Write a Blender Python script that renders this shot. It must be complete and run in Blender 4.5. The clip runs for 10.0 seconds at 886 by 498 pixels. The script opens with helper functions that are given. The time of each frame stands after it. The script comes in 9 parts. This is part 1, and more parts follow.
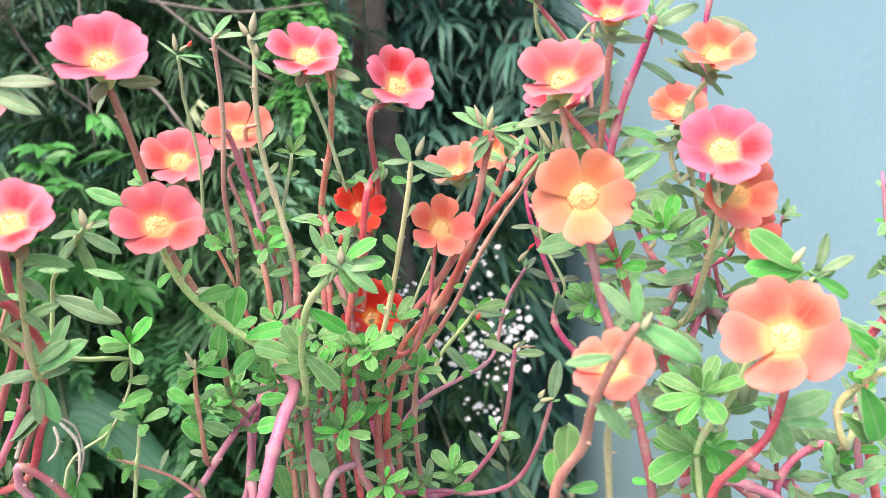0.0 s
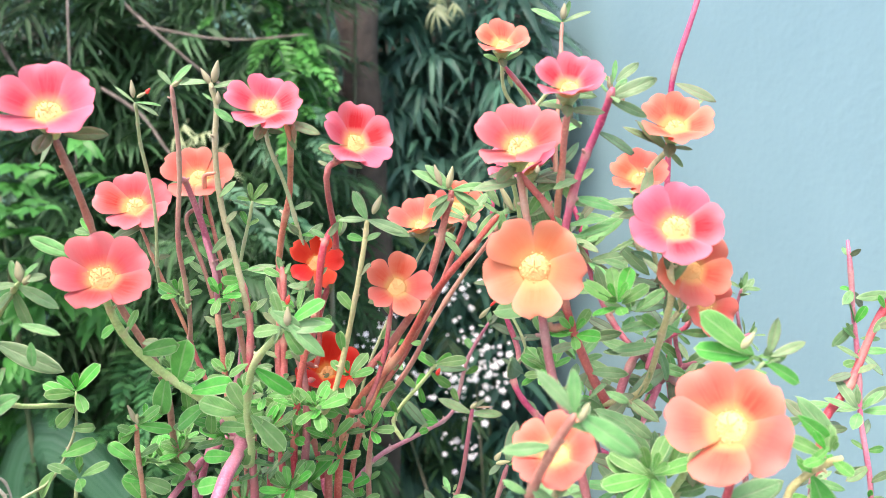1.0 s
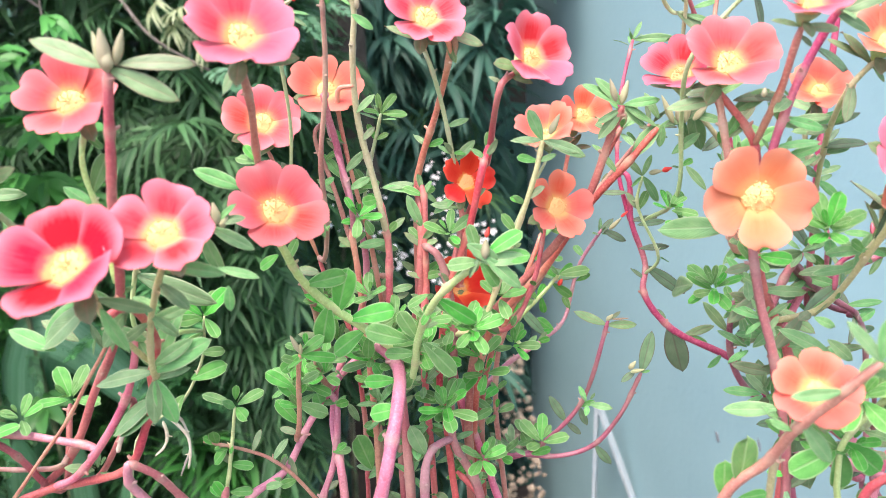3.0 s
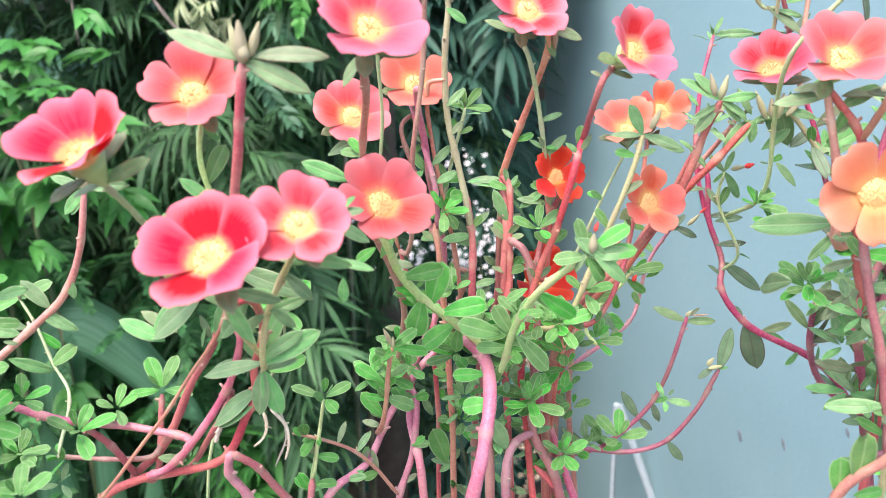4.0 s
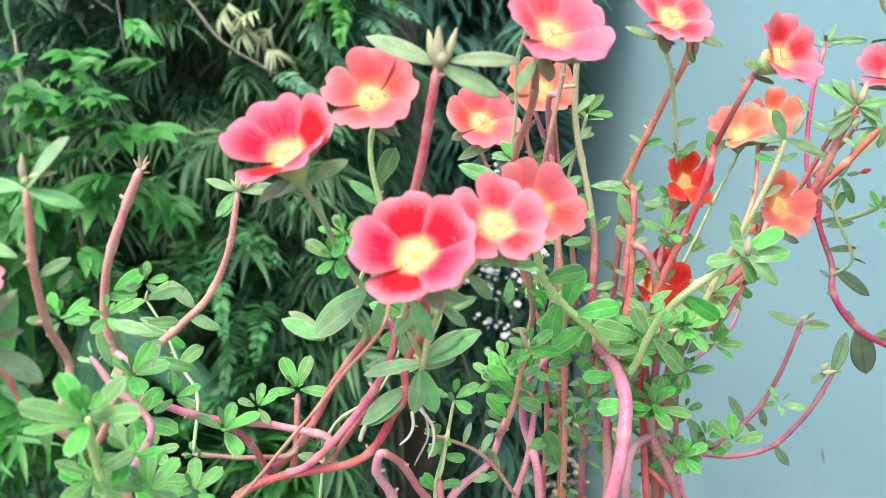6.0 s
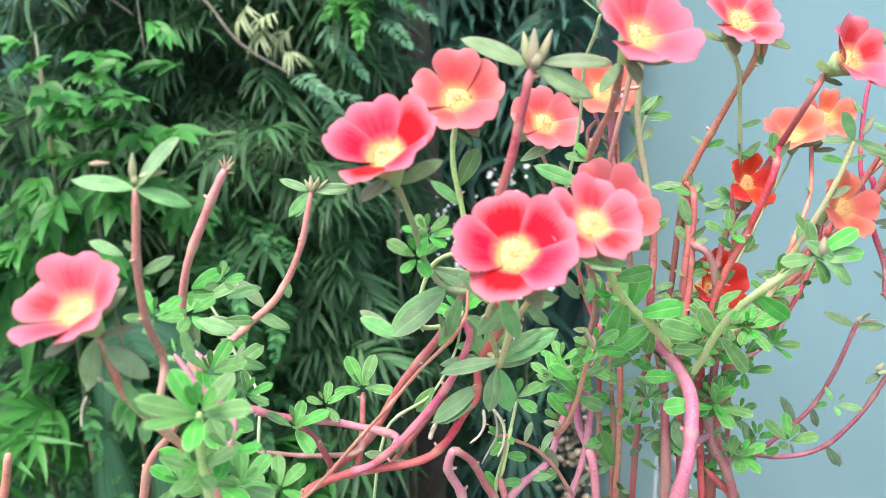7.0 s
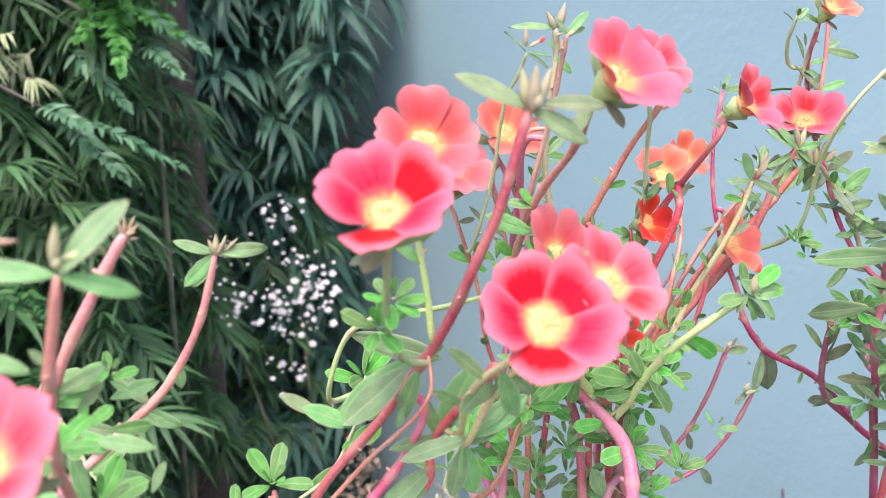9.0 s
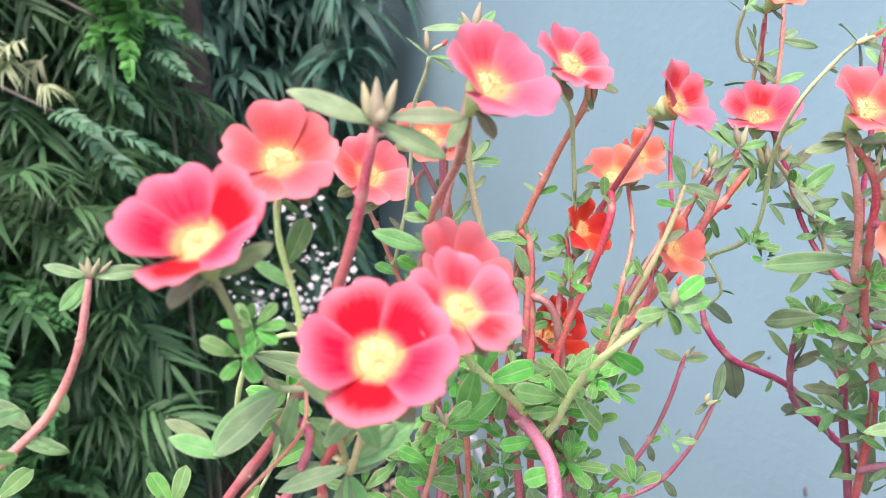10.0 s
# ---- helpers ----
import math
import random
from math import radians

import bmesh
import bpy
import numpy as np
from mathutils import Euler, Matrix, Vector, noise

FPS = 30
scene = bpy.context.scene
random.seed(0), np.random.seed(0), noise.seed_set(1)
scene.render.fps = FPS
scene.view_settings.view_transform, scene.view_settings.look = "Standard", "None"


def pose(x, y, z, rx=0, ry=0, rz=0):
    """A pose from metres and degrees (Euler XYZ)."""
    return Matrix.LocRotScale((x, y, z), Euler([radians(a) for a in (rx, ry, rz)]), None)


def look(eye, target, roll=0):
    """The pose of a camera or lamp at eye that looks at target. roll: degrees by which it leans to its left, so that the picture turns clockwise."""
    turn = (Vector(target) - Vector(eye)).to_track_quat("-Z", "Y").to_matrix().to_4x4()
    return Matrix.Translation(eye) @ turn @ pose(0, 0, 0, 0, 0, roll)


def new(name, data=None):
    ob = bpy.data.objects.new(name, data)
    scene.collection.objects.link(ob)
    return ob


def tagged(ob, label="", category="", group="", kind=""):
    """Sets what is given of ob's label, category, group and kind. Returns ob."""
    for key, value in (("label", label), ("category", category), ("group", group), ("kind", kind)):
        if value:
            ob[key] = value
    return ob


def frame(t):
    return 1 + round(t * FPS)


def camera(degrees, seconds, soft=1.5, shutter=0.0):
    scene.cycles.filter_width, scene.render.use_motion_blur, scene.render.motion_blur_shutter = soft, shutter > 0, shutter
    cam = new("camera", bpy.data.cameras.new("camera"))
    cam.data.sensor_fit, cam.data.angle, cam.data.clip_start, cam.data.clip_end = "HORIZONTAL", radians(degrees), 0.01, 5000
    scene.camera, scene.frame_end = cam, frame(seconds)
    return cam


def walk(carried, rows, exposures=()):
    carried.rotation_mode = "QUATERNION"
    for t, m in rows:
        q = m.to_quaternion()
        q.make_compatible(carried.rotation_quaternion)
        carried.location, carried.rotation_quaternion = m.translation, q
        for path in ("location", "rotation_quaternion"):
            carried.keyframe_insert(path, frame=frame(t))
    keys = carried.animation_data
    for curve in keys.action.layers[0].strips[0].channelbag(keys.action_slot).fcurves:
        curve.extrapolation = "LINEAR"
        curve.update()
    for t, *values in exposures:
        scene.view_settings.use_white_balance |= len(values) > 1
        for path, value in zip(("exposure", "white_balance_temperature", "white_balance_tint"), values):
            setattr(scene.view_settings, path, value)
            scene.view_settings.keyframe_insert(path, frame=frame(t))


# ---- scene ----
cam = camera(63.1, 10.0, soft=0.85)
cam.data.dof.use_dof = True
cam.data.dof.focus_distance = 0.355
cam.data.dof.aperture_fstop = 14.5
PATH = [
    (0, (0.0220, 0.0079, 1.7018), (-0.1090, 1.9987, 1.5621), -3.80),
    (0.5, (0.0300, 0.0095, 1.7050), (-0.0869, 2.0027, 1.5889), -2.84),
    (1, (0.0360, 0.0155, 1.7147), (-0.0570, 2.0124, 1.6511), -1.72),
    (1.5, (0.0280, 0.0200, 1.7202), (-0.0680, 2.0173, 1.6787), -1.51),
    (2, (0.0020, 0.0314, 1.7264), (-0.0270, 2.0155, 1.4764), -2.21),
    (2.5, (-0.0280, 0.0284, 1.7362), (-0.0080, 1.9889, 1.3411), -2.66),
    (4, (-0.0890, 0.0282, 1.7382), (-0.0980, 1.9822, 1.3118), -2.27),
    (4.5, (-0.1030, 0.0274, 1.7361), (-0.1220, 1.9829, 1.3172), -2.24),
    (5, (-0.1160, 0.0254, 1.7359), (-0.1520, 1.9824, 1.3250), -2.28),
    (6.5, (-0.1550, 0.0210, 1.7394), (-0.2020, 1.9809, 1.3438), -2.25),
    (7, (-0.1690, 0.0190, 1.7392), (-0.2230, 1.9792, 1.3458), -2.23),
    (7.5, (-0.1830, 0.0168, 1.7410), (-0.2240, 1.9804, 1.3631), -1.97),
    (7.8, (-0.1890, 0.0172, 1.7561), (-0.1270, 1.9882, 1.4225), -2.60),
    (8, (-0.2000, 0.0259, 1.7600), (0.0760, 1.9810, 1.4416), -2.77),
    (8.5, (-0.2370, 0.0476, 1.7543), (0.3090, 1.9470, 1.4472), -1.41),
    (9, (-0.2300, 0.0646, 1.7450), (0.3739, 1.9423, 1.4135), -1.90),
    (9.5, (-0.2060, 0.0651, 1.7501), (0.3201, 1.9651, 1.4137), -3.26),
    (10, (-0.1790, 0.0632, 1.7489), (0.3299, 1.9658, 1.4009), -3.31),
]
walk(cam, [(t, look(eye, target, roll)) for t, eye, target, roll in PATH], exposures=[(0.0, 1.02, 6900, 20), (1.2, 1.03, 7000, 22), (2.0, 1.02, 7100, 29), (2.6, 1.07, 6950, 22), (4.5, 0.93, 6700, 20), (6.5, 0.90, 6650, 10), (7.5, 0.83, 6600, 21), (8.3, 0.81, 6700, 27), (10.0, 0.79, 6850, 32)])
SKY, SUN = 0.29, 1.7
scene.render.film_transparent = False

# ---- light ----
world = bpy.data.worlds.new("sky_world")
scene.world = world
world.use_nodes = True
wn = world.node_tree.nodes
sky = wn.new("ShaderNodeTexSky")
sky.sky_type = "NISHITA"
sky.sun_disc = False
sky.sun_elevation, sky.sun_rotation = radians(62), radians(205)
sky.air_density, sky.dust_density, sky.ozone_density = 1.0, 3.0, 1.0
wn["Background"].inputs["Strength"].default_value = SKY
world.node_tree.links.new(sky.outputs["Color"], wn["Background"].inputs["Color"])
sun = new("sun", bpy.data.lights.new("sun", "SUN"))
sun.data.energy, sun.data.angle, sun.data.color = SUN, radians(25), (1.0, 0.95, 0.88)
sun.matrix_world = look((-0.85, -1.8, 4.2), (0, 0, 0))


# ---- materials ----
def node_mat(name):
    m = bpy.data.materials.new(name)
    m.use_nodes = True
    nt = m.node_tree
    return m, nt, nt.nodes["Principled BSDF"], nt.nodes["Material Output"]


def nd(nt, kind, **props):
    n = nt.nodes.new(kind)
    for k, v in props.items():
        n.inputs[k.replace("_", " ")].default_value = v
    return n


def ramp(nt, fac, stops, ease="LINEAR"):
    r = nt.nodes.new("ShaderNodeValToRGB")
    r.color_ramp.interpolation = ease
    el = r.color_ramp.elements
    while len(el) > 1:
        el.remove(el[-1])
    el[0].position, el[0].color = stops[0][0], (*stops[0][1], 1)
    for p, c in stops[1:]:
        e = el.new(p)
        e.color = (*c, 1)
    nt.links.new(fac, r.inputs["Fac"])
    return r.outputs["Color"]


def mix(nt, fac, a, b, blend="MIX"):
    n = nt.nodes.new("ShaderNodeMix")
    n.data_type, n.blend_type = "RGBA", blend
    for sock, v in ((n.inputs[0], fac), (n.inputs[6], a), (n.inputs[7], b)):
        if isinstance(v, bpy.types.NodeSocket):
            nt.links.new(v, sock)
        elif isinstance(v, (int, float)):
            sock.default_value = v
        else:
            sock.default_value = (*v, 1)
    return n.outputs[2]


def math_node(nt, op, a, b=0.0):
    n = nt.nodes.new("ShaderNodeMath")
    n.operation = op
    for sock, v in ((n.inputs[0], a), (n.inputs[1], b)):
        if isinstance(v, bpy.types.NodeSocket):
            nt.links.new(v, sock)
        else:
            sock.default_value = v
    return n.outputs[0]


def noise_fac(nt, scale, detail=3.0, space="Object", rough=0.55):
    tc = nt.nodes.new("ShaderNodeTexCoord")
    n = nd(nt, "ShaderNodeTexNoise", Scale=scale, Detail=detail, Roughness=rough)
    nt.links.new(tc.outputs[space], n.inputs["Vector"])
    return n.outputs["Fac"]


def rand_of(nt):
    return nt.nodes.new("ShaderNodeObjectInfo").outputs["Random"]


def attr(nt, name):
    a = nt.nodes.new("ShaderNodeAttribute")
    a.attribute_name = name
    return a.outputs["Fac"]


def bump(nt, bsdf, fac, strength, distance):
    b = nd(nt, "ShaderNodeBump", Strength=strength, Distance=distance)
    nt.links.new(fac, b.inputs["Height"])
    nt.links.new(b.outputs["Normal"], bsdf.inputs["Normal"])


def thin(nt, bsdf, out, colour, amount):
    """Lets part of the light pass through a thin leaf or petal."""
    tr = nt.nodes.new("ShaderNodeBsdfTranslucent")
    nt.links.new(colour, tr.inputs["Color"])
    ms = nt.nodes.new("ShaderNodeMixShader")
    ms.inputs[0].default_value = amount
    nt.links.new(bsdf.outputs[0], ms.inputs[1])
    nt.links.new(tr.outputs[0], ms.inputs[2])
    nt.links.new(ms.outputs[0], out.inputs["Surface"])


def petal_mat(name, stops, blotch, amount, wide=0.75):
    """stops: colours from the petal's base to its rim; blotch: the deeper colour of its streaks."""
    m, nt, b, out = node_mat(name)
    r, a = attr(nt, "along"), attr(nt, "across")
    rn = math_node(nt, "ADD", r, math_node(nt, "MULTIPLY", math_node(nt, "SUBTRACT", noise_fac(nt, 5.0), 0.5), 0.22))
    col = ramp(nt, rn, stops)
    # streaks that run along the petal
    comb = nt.nodes.new("ShaderNodeCombineXYZ")
    nt.links.new(math_node(nt, "MULTIPLY", a, 8.0), comb.inputs[0])
    nt.links.new(math_node(nt, "MULTIPLY", r, 1.6), comb.inputs[1])
    nt.links.new(math_node(nt, "MULTIPLY", rand_of(nt), 37.0), comb.inputs[2])
    vein = nd(nt, "ShaderNodeTexNoise", Scale=1.6, Detail=4.0, Roughness=0.6)
    nt.links.new(comb.outputs[0], vein.inputs["Vector"])
    belt = ramp(nt, r, [(0.32, (0, 0, 0)), (0.46, (1, 1, 1)), (0.66, (0.85, 0.85, 0.85)), (0.93, (0.0, 0.0, 0.0))])
    mid = ramp(nt, math_node(nt, "ABSOLUTE", a), [(wide - 0.6, (1, 1, 1)), (wide, (0.1, 0.1, 0.1))])
    streak = ramp(nt, vein.outputs["Fac"], [(0.28, (0.60, 0.60, 0.60)), (0.66, (1, 1, 1))])
    amt = math_node(nt, "MULTIPLY", math_node(nt, "MULTIPLY", belt, mid), streak)
    amt = math_node(nt, "MULTIPLY", amt, math_node(nt, "MULTIPLY", amount, ramp(nt, rand_of(nt), [(0.0, (0.36, 0.36, 0.36)), (0.5, (0.68, 0.68, 0.68)), (1.0, (1, 1, 1))])))
    col = mix(nt, amt, col, blotch)
    margin = ramp(nt, math_node(nt, "ABSOLUTE", a), [(0.70, (0, 0, 0)), (1.0, (1, 1, 1))])
    col = mix(nt, math_node(nt, "MULTIPLY", math_node(nt, "MULTIPLY", margin, ramp(nt, r, [(0.4, (0, 0, 0)), (0.6, (1, 1, 1))])), 0.55), col, stops[-1][1])
    hue = nt.nodes.new("ShaderNodeHueSaturation")
    nt.links.new(math_node(nt, "ADD", 0.492, math_node(nt, "MULTIPLY", rand_of(nt), 0.016)), hue.inputs["Hue"])
    nt.links.new(math_node(nt, "ADD", 0.93, math_node(nt, "MULTIPLY", rand_of(nt), 0.14)), hue.inputs["Value"])
    nt.links.new(col, hue.inputs["Color"])
    col = hue.outputs["Color"]
    nt.links.new(col, b.inputs["Base Color"])
    b.inputs["Roughness"].default_value = 0.55
    b.inputs["Specular IOR Level"].default_value = 0.25
    b.inputs["Sheen Weight"].default_value = 0.08
    bump(nt, b, vein.outputs["Fac"], 0.15, 0.0008)
    thin(nt, b, out, col, 0.42)
    return m


def leaf_mat(name, stops, rim, back, gloss, through_light=0.22, scale=260.0):
    m, nt, b, out = node_mat(name)
    col = ramp(nt, noise_fac(nt, 3.2, 4.0), stops)
    hue = nt.nodes.new("ShaderNodeHueSaturation")
    nt.links.new(math_node(nt, "ADD", 0.482, math_node(nt, "MULTIPLY", rand_of(nt), 0.036)), hue.inputs["Hue"])
    nt.links.new(math_node(nt, "ADD", 0.75, math_node(nt, "MULTIPLY", rand_of(nt), 0.5)), hue.inputs["Value"])
    nt.links.new(math_node(nt, "ADD", 0.8, math_node(nt, "MULTIPLY", rand_of(nt), 0.3)), hue.inputs["Saturation"])
    nt.links.new(col, hue.inputs["Color"])
    edge = ramp(nt, attr(nt, "edge"), [(0.84, (0, 0, 0)), (0.96, (1, 1, 1))])
    # a pale midrib, faint side veins and blotches
    a, u = attr(nt, "across"), attr(nt, "along")
    rib = ramp(nt, math_node(nt, "ABSOLUTE", a), [(0.04, (1, 1, 1)), (0.13, (0, 0, 0))])
    comb = nt.nodes.new("ShaderNodeCombineXYZ")
    nt.links.new(math_node(nt, "SUBTRACT", math_node(nt, "MULTIPLY", u, 11.0), math_node(nt, "MULTIPLY", math_node(nt, "ABSOLUTE", a), 3.5)), comb.inputs[0])
    nt.links.new(math_node(nt, "MULTIPLY", a, 0.6), comb.inputs[1])
    nt.links.new(math_node(nt, "MULTIPLY", rand_of(nt), 53.0), comb.inputs[2])
    side = nd(nt, "ShaderNodeTexNoise", Scale=1.3, Detail=3.0, Roughness=0.6)
    nt.links.new(comb.outputs[0], side.inputs["Vector"])
    col = mix(nt, ramp(nt, side.outputs["Fac"], [(0.42, (0.0, 0.0, 0.0)), (0.68, (0.45, 0.45, 0.45))]), hue.outputs["Color"], stops[0][1])
    col = mix(nt, math_node(nt, "MULTIPLY", rib, 0.40), col, rim)
    col = mix(nt, math_node(nt, "MULTIPLY", edge, 0.75), col, rim)
    nt.links.new(col, b.inputs["Base Color"])
    b.inputs["Roughness"].default_value = gloss
    b.inputs["Specular IOR Level"].default_value = 0.28
    bump(nt, b, math_node(nt, "SUBTRACT", side.outputs["Fac"], math_node(nt, "MULTIPLY", rib, 0.5)), 0.4, 0.0008)
    thin(nt, b, out, col, through_light)
    return m


def stem_mat(name, stops, gloss=0.4):
    """Blotched bark with paler grain, leaf-scar rings and dry nubs."""
    m, nt, b, out = node_mat(name)
    col = ramp(nt, noise_fac(nt, 38.0, 3.0), stops)
    tone = ramp(nt, noise_fac(nt, 13.0, 2.0), [(0.46, (0, 0, 0)), (0.64, (1, 1, 1))])
    col = mix(nt, math_node(nt, "MULTIPLY", tone, 0.25), col, (0.50, 0.42, 0.24))
    fine = noise_fac(nt, 900.0, 4.0)
    col = mix(nt, math_node(nt, "MULTIPLY", ramp(nt, fine, [(0.48, (0, 0, 0)), (0.70, (1, 1, 1))]), 0.28), col, [min(1, c * 1.5 + 0.06) for c in stops[-1][1]])
    col = mix(nt, math_node(nt, "MULTIPLY", ramp(nt, noise_fac(nt, 260.0, 3.0), [(0.60, (0, 0, 0)), (0.72, (1, 1, 1))]), 0.4), col, [c * 0.55 for c in stops[0][1]])
    col = mix(nt, math_node(nt, "MULTIPLY", attr(nt, "scar"), 0.5), col, (0.52, 0.40, 0.28))
    hue = nt.nodes.new("ShaderNodeHueSaturation")
    nt.links.new(math_node(nt, "ADD", 0.75, math_node(nt, "MULTIPLY", rand_of(nt), 0.5)), hue.inputs["Value"])
    nt.links.new(math_node(nt, "ADD", 0.8, math_node(nt, "MULTIPLY", rand_of(nt), 0.3)), hue.inputs["Saturation"])
    nt.links.new(col, hue.inputs["Color"])
    nt.links.new(hue.outputs["Color"], b.inputs["Base Color"])
    b.inputs["Roughness"].default_value = gloss
    bump(nt, b, fine, 0.4, 0.0005)
    return m


def plain_mat(name, stops, scale, gloss, relief=0.3, depth=0.002, space="Object"):
    m, nt, b, out = node_mat(name)
    f = noise_fac(nt, scale, 5.0, space)
    nt.links.new(ramp(nt, f, stops), b.inputs["Base Color"])
    b.inputs["Roughness"].default_value = gloss
    bump(nt, b, noise_fac(nt, scale * 4, 4.0, space), relief, depth)
    return m


EYE_YELLOW = (0.83, 0.49, 0.195)
PETAL = {
    "pink": petal_mat("pink_petal", [(0.0, EYE_YELLOW), (0.28, EYE_YELLOW), (0.38, (0.791, 0.319, 0.240)), (0.52, (0.783, 0.205, 0.248)), (1.0, (0.791, 0.258, 0.336))], (0.722, 0.040, 0.080), 1.4, 0.85),
    "rose": petal_mat("rose_petal", [(0.0, EYE_YELLOW), (0.29, EYE_YELLOW), (0.40, (0.815, 0.266, 0.184)), (0.58, (0.797, 0.201, 0.202)), (1.0, (0.815, 0.290, 0.294))], (0.78, 0.05, 0.05), 1.15, 0.85),
    "coral": petal_mat("coral_petal", [(0.0, EYE_YELLOW), (0.30, EYE_YELLOW), (0.42, (0.836, 0.324, 0.185)), (0.62, (0.827, 0.243, 0.168)), (1.0, (0.836, 0.308, 0.228))], (0.80, 0.09, 0.055), 0.95, 0.8),
    "salmon": petal_mat("salmon_petal", [(0.0, EYE_YELLOW), (0.32, EYE_YELLOW), (0.46, (0.836, 0.365, 0.200)), (0.70, (0.826, 0.288, 0.195)), (1.0, (0.826, 0.328, 0.245))], (0.80, 0.11, 0.08), 1.3, 0.85),
    "orange": petal_mat("orange_petal", [(0.0, EYE_YELLOW), (0.30, EYE_YELLOW), (0.50, (0.846, 0.405, 0.203)), (0.8, (0.836, 0.349, 0.203)), (1.0, (0.846, 0.380, 0.253))], (0.86, 0.22, 0.08), 0.9, 0.9),
    "crimson": petal_mat("crimson_petal", [(0.0, EYE_YELLOW), (0.30, EYE_YELLOW), (0.38, (0.783, 0.182, 0.160)), (0.50, (0.774, 0.129, 0.184)), (1.0, (0.791, 0.251, 0.320))], (0.688, 0.003, 0.036), 2.1, 1.05),
    "red": petal_mat("red_petal", [(0.0, EYE_YELLOW), (0.24, (0.886, 0.493, 0.134)), (0.36, (0.848, 0.103, 0.048)), (0.8, (0.829, 0.066, 0.038)), (1.0, (0.867, 0.143, 0.086))], (0.732, 0.011, 0.010), 0.9),
}
STAMEN = plain_mat("stamen_yellow", [(0.3, (0.83, 0.48, 0.185)), (0.7, (0.85, 0.53, 0.22))], 300.0, 0.7)
TIP_RED = plain_mat("red_bud_tip", [(0.3, (0.80, 0.03, 0.03)), (0.7, (0.92, 0.10, 0.06))], 300.0, 0.45)
LEAF = {
    "bright": leaf_mat("bright_leaf", [(0.3, (0.090, 0.355, 0.070)), (0.7, (0.158, 0.470, 0.104))], (0.38, 0.56, 0.28), None, 0.45, 0.28),
    "dull": leaf_mat("grey_green_leaf", [(0.3, (0.135, 0.335, 0.120)), (0.7, (0.225, 0.460, 0.180))], (0.38, 0.48, 0.28), None, 0.42, 0.18),
    "olive": leaf_mat("olive_leaf", [(0.3, (0.17, 0.285, 0.13)), (0.7, (0.26, 0.38, 0.19))], (0.36, 0.27, 0.19), None, 0.42, 0.15),
    # darker copy of the leaf, with the shade put into its colour
    "dark": leaf_mat("painted_shade_leaf", [(0.3, (0.13, 0.25, 0.13)), (0.7, (0.20, 0.33, 0.18))], (0.16, 0.10, 0.09), None, 0.4, 0.1),
}
BUD = leaf_mat("pale_bud", [(0.3, (0.38, 0.50, 0.24)), (0.7, (0.54, 0.60, 0.36))], (0.5, 0.35, 0.25), None, 0.45)
DRY = plain_mat("dry_brown", [(0.3, (0.20, 0.12, 0.07)), (0.7, (0.55, 0.45, 0.30))], 260.0, 0.8)
STEM = {
    "red": stem_mat("red_stem", [(0.3, (0.36, 0.035, 0.06)), (0.5, (0.48, 0.075, 0.10)), (0.7, (0.56, 0.16, 0.15))]),
    "pink": stem_mat("pink_stem", [(0.3, (0.46, 0.07, 0.15)), (0.5, (0.58, 0.13, 0.22)), (0.7, (0.68, 0.25, 0.31))]),
    "plum": stem_mat("plum_stem", [(0.3, (0.26, 0.035, 0.08)), (0.5, (0.40, 0.07, 0.14)), (0.7, (0.50, 0.14, 0.20))]),
    "tan": stem_mat("tan_stem", [(0.3, (0.42, 0.125, 0.10)), (0.5, (0.50, 0.20, 0.15)), (0.7, (0.57, 0.32, 0.21))]),
    "rosy": stem_mat("rosy_stem", [(0.3, (0.44, 0.14, 0.155)), (0.5, (0.52, 0.21, 0.21)), (0.7, (0.60, 0.33, 0.28))]),
    "russet": stem_mat("russet_stem", [(0.3, (0.34, 0.065, 0.065)), (0.5, (0.42, 0.115, 0.095)), (0.7, (0.48, 0.22, 0.15))]),
    "green": stem_mat("green_stem", [(0.3, (0.33, 0.53, 0.18)), (0.7, (0.48, 0.64, 0.28))]),
    "olive": stem_mat("olive_stem", [(0.3, (0.42, 0.40, 0.18)), (0.7, (0.54, 0.54, 0.28))]),
    "pale": stem_mat("pale_root", [(0.3, (0.50, 0.42, 0.30)), (0.7, (0.75, 0.68, 0.52))], 0.8),
    "brown": stem_mat("brown_stem", [(0.3, (0.24, 0.09, 0.08)), (0.7, (0.36, 0.17, 0.13))]),
}


# ---- shapes ----
def mesh_of(bm, name, mat, smooth=True):
    me = bpy.data.meshes.new(name)
    bm.to_mesh(me)
    bm.free()
    me.materials.append(mat)
    if smooth:
        for p in me.polygons:
            p.use_smooth = True
    return me


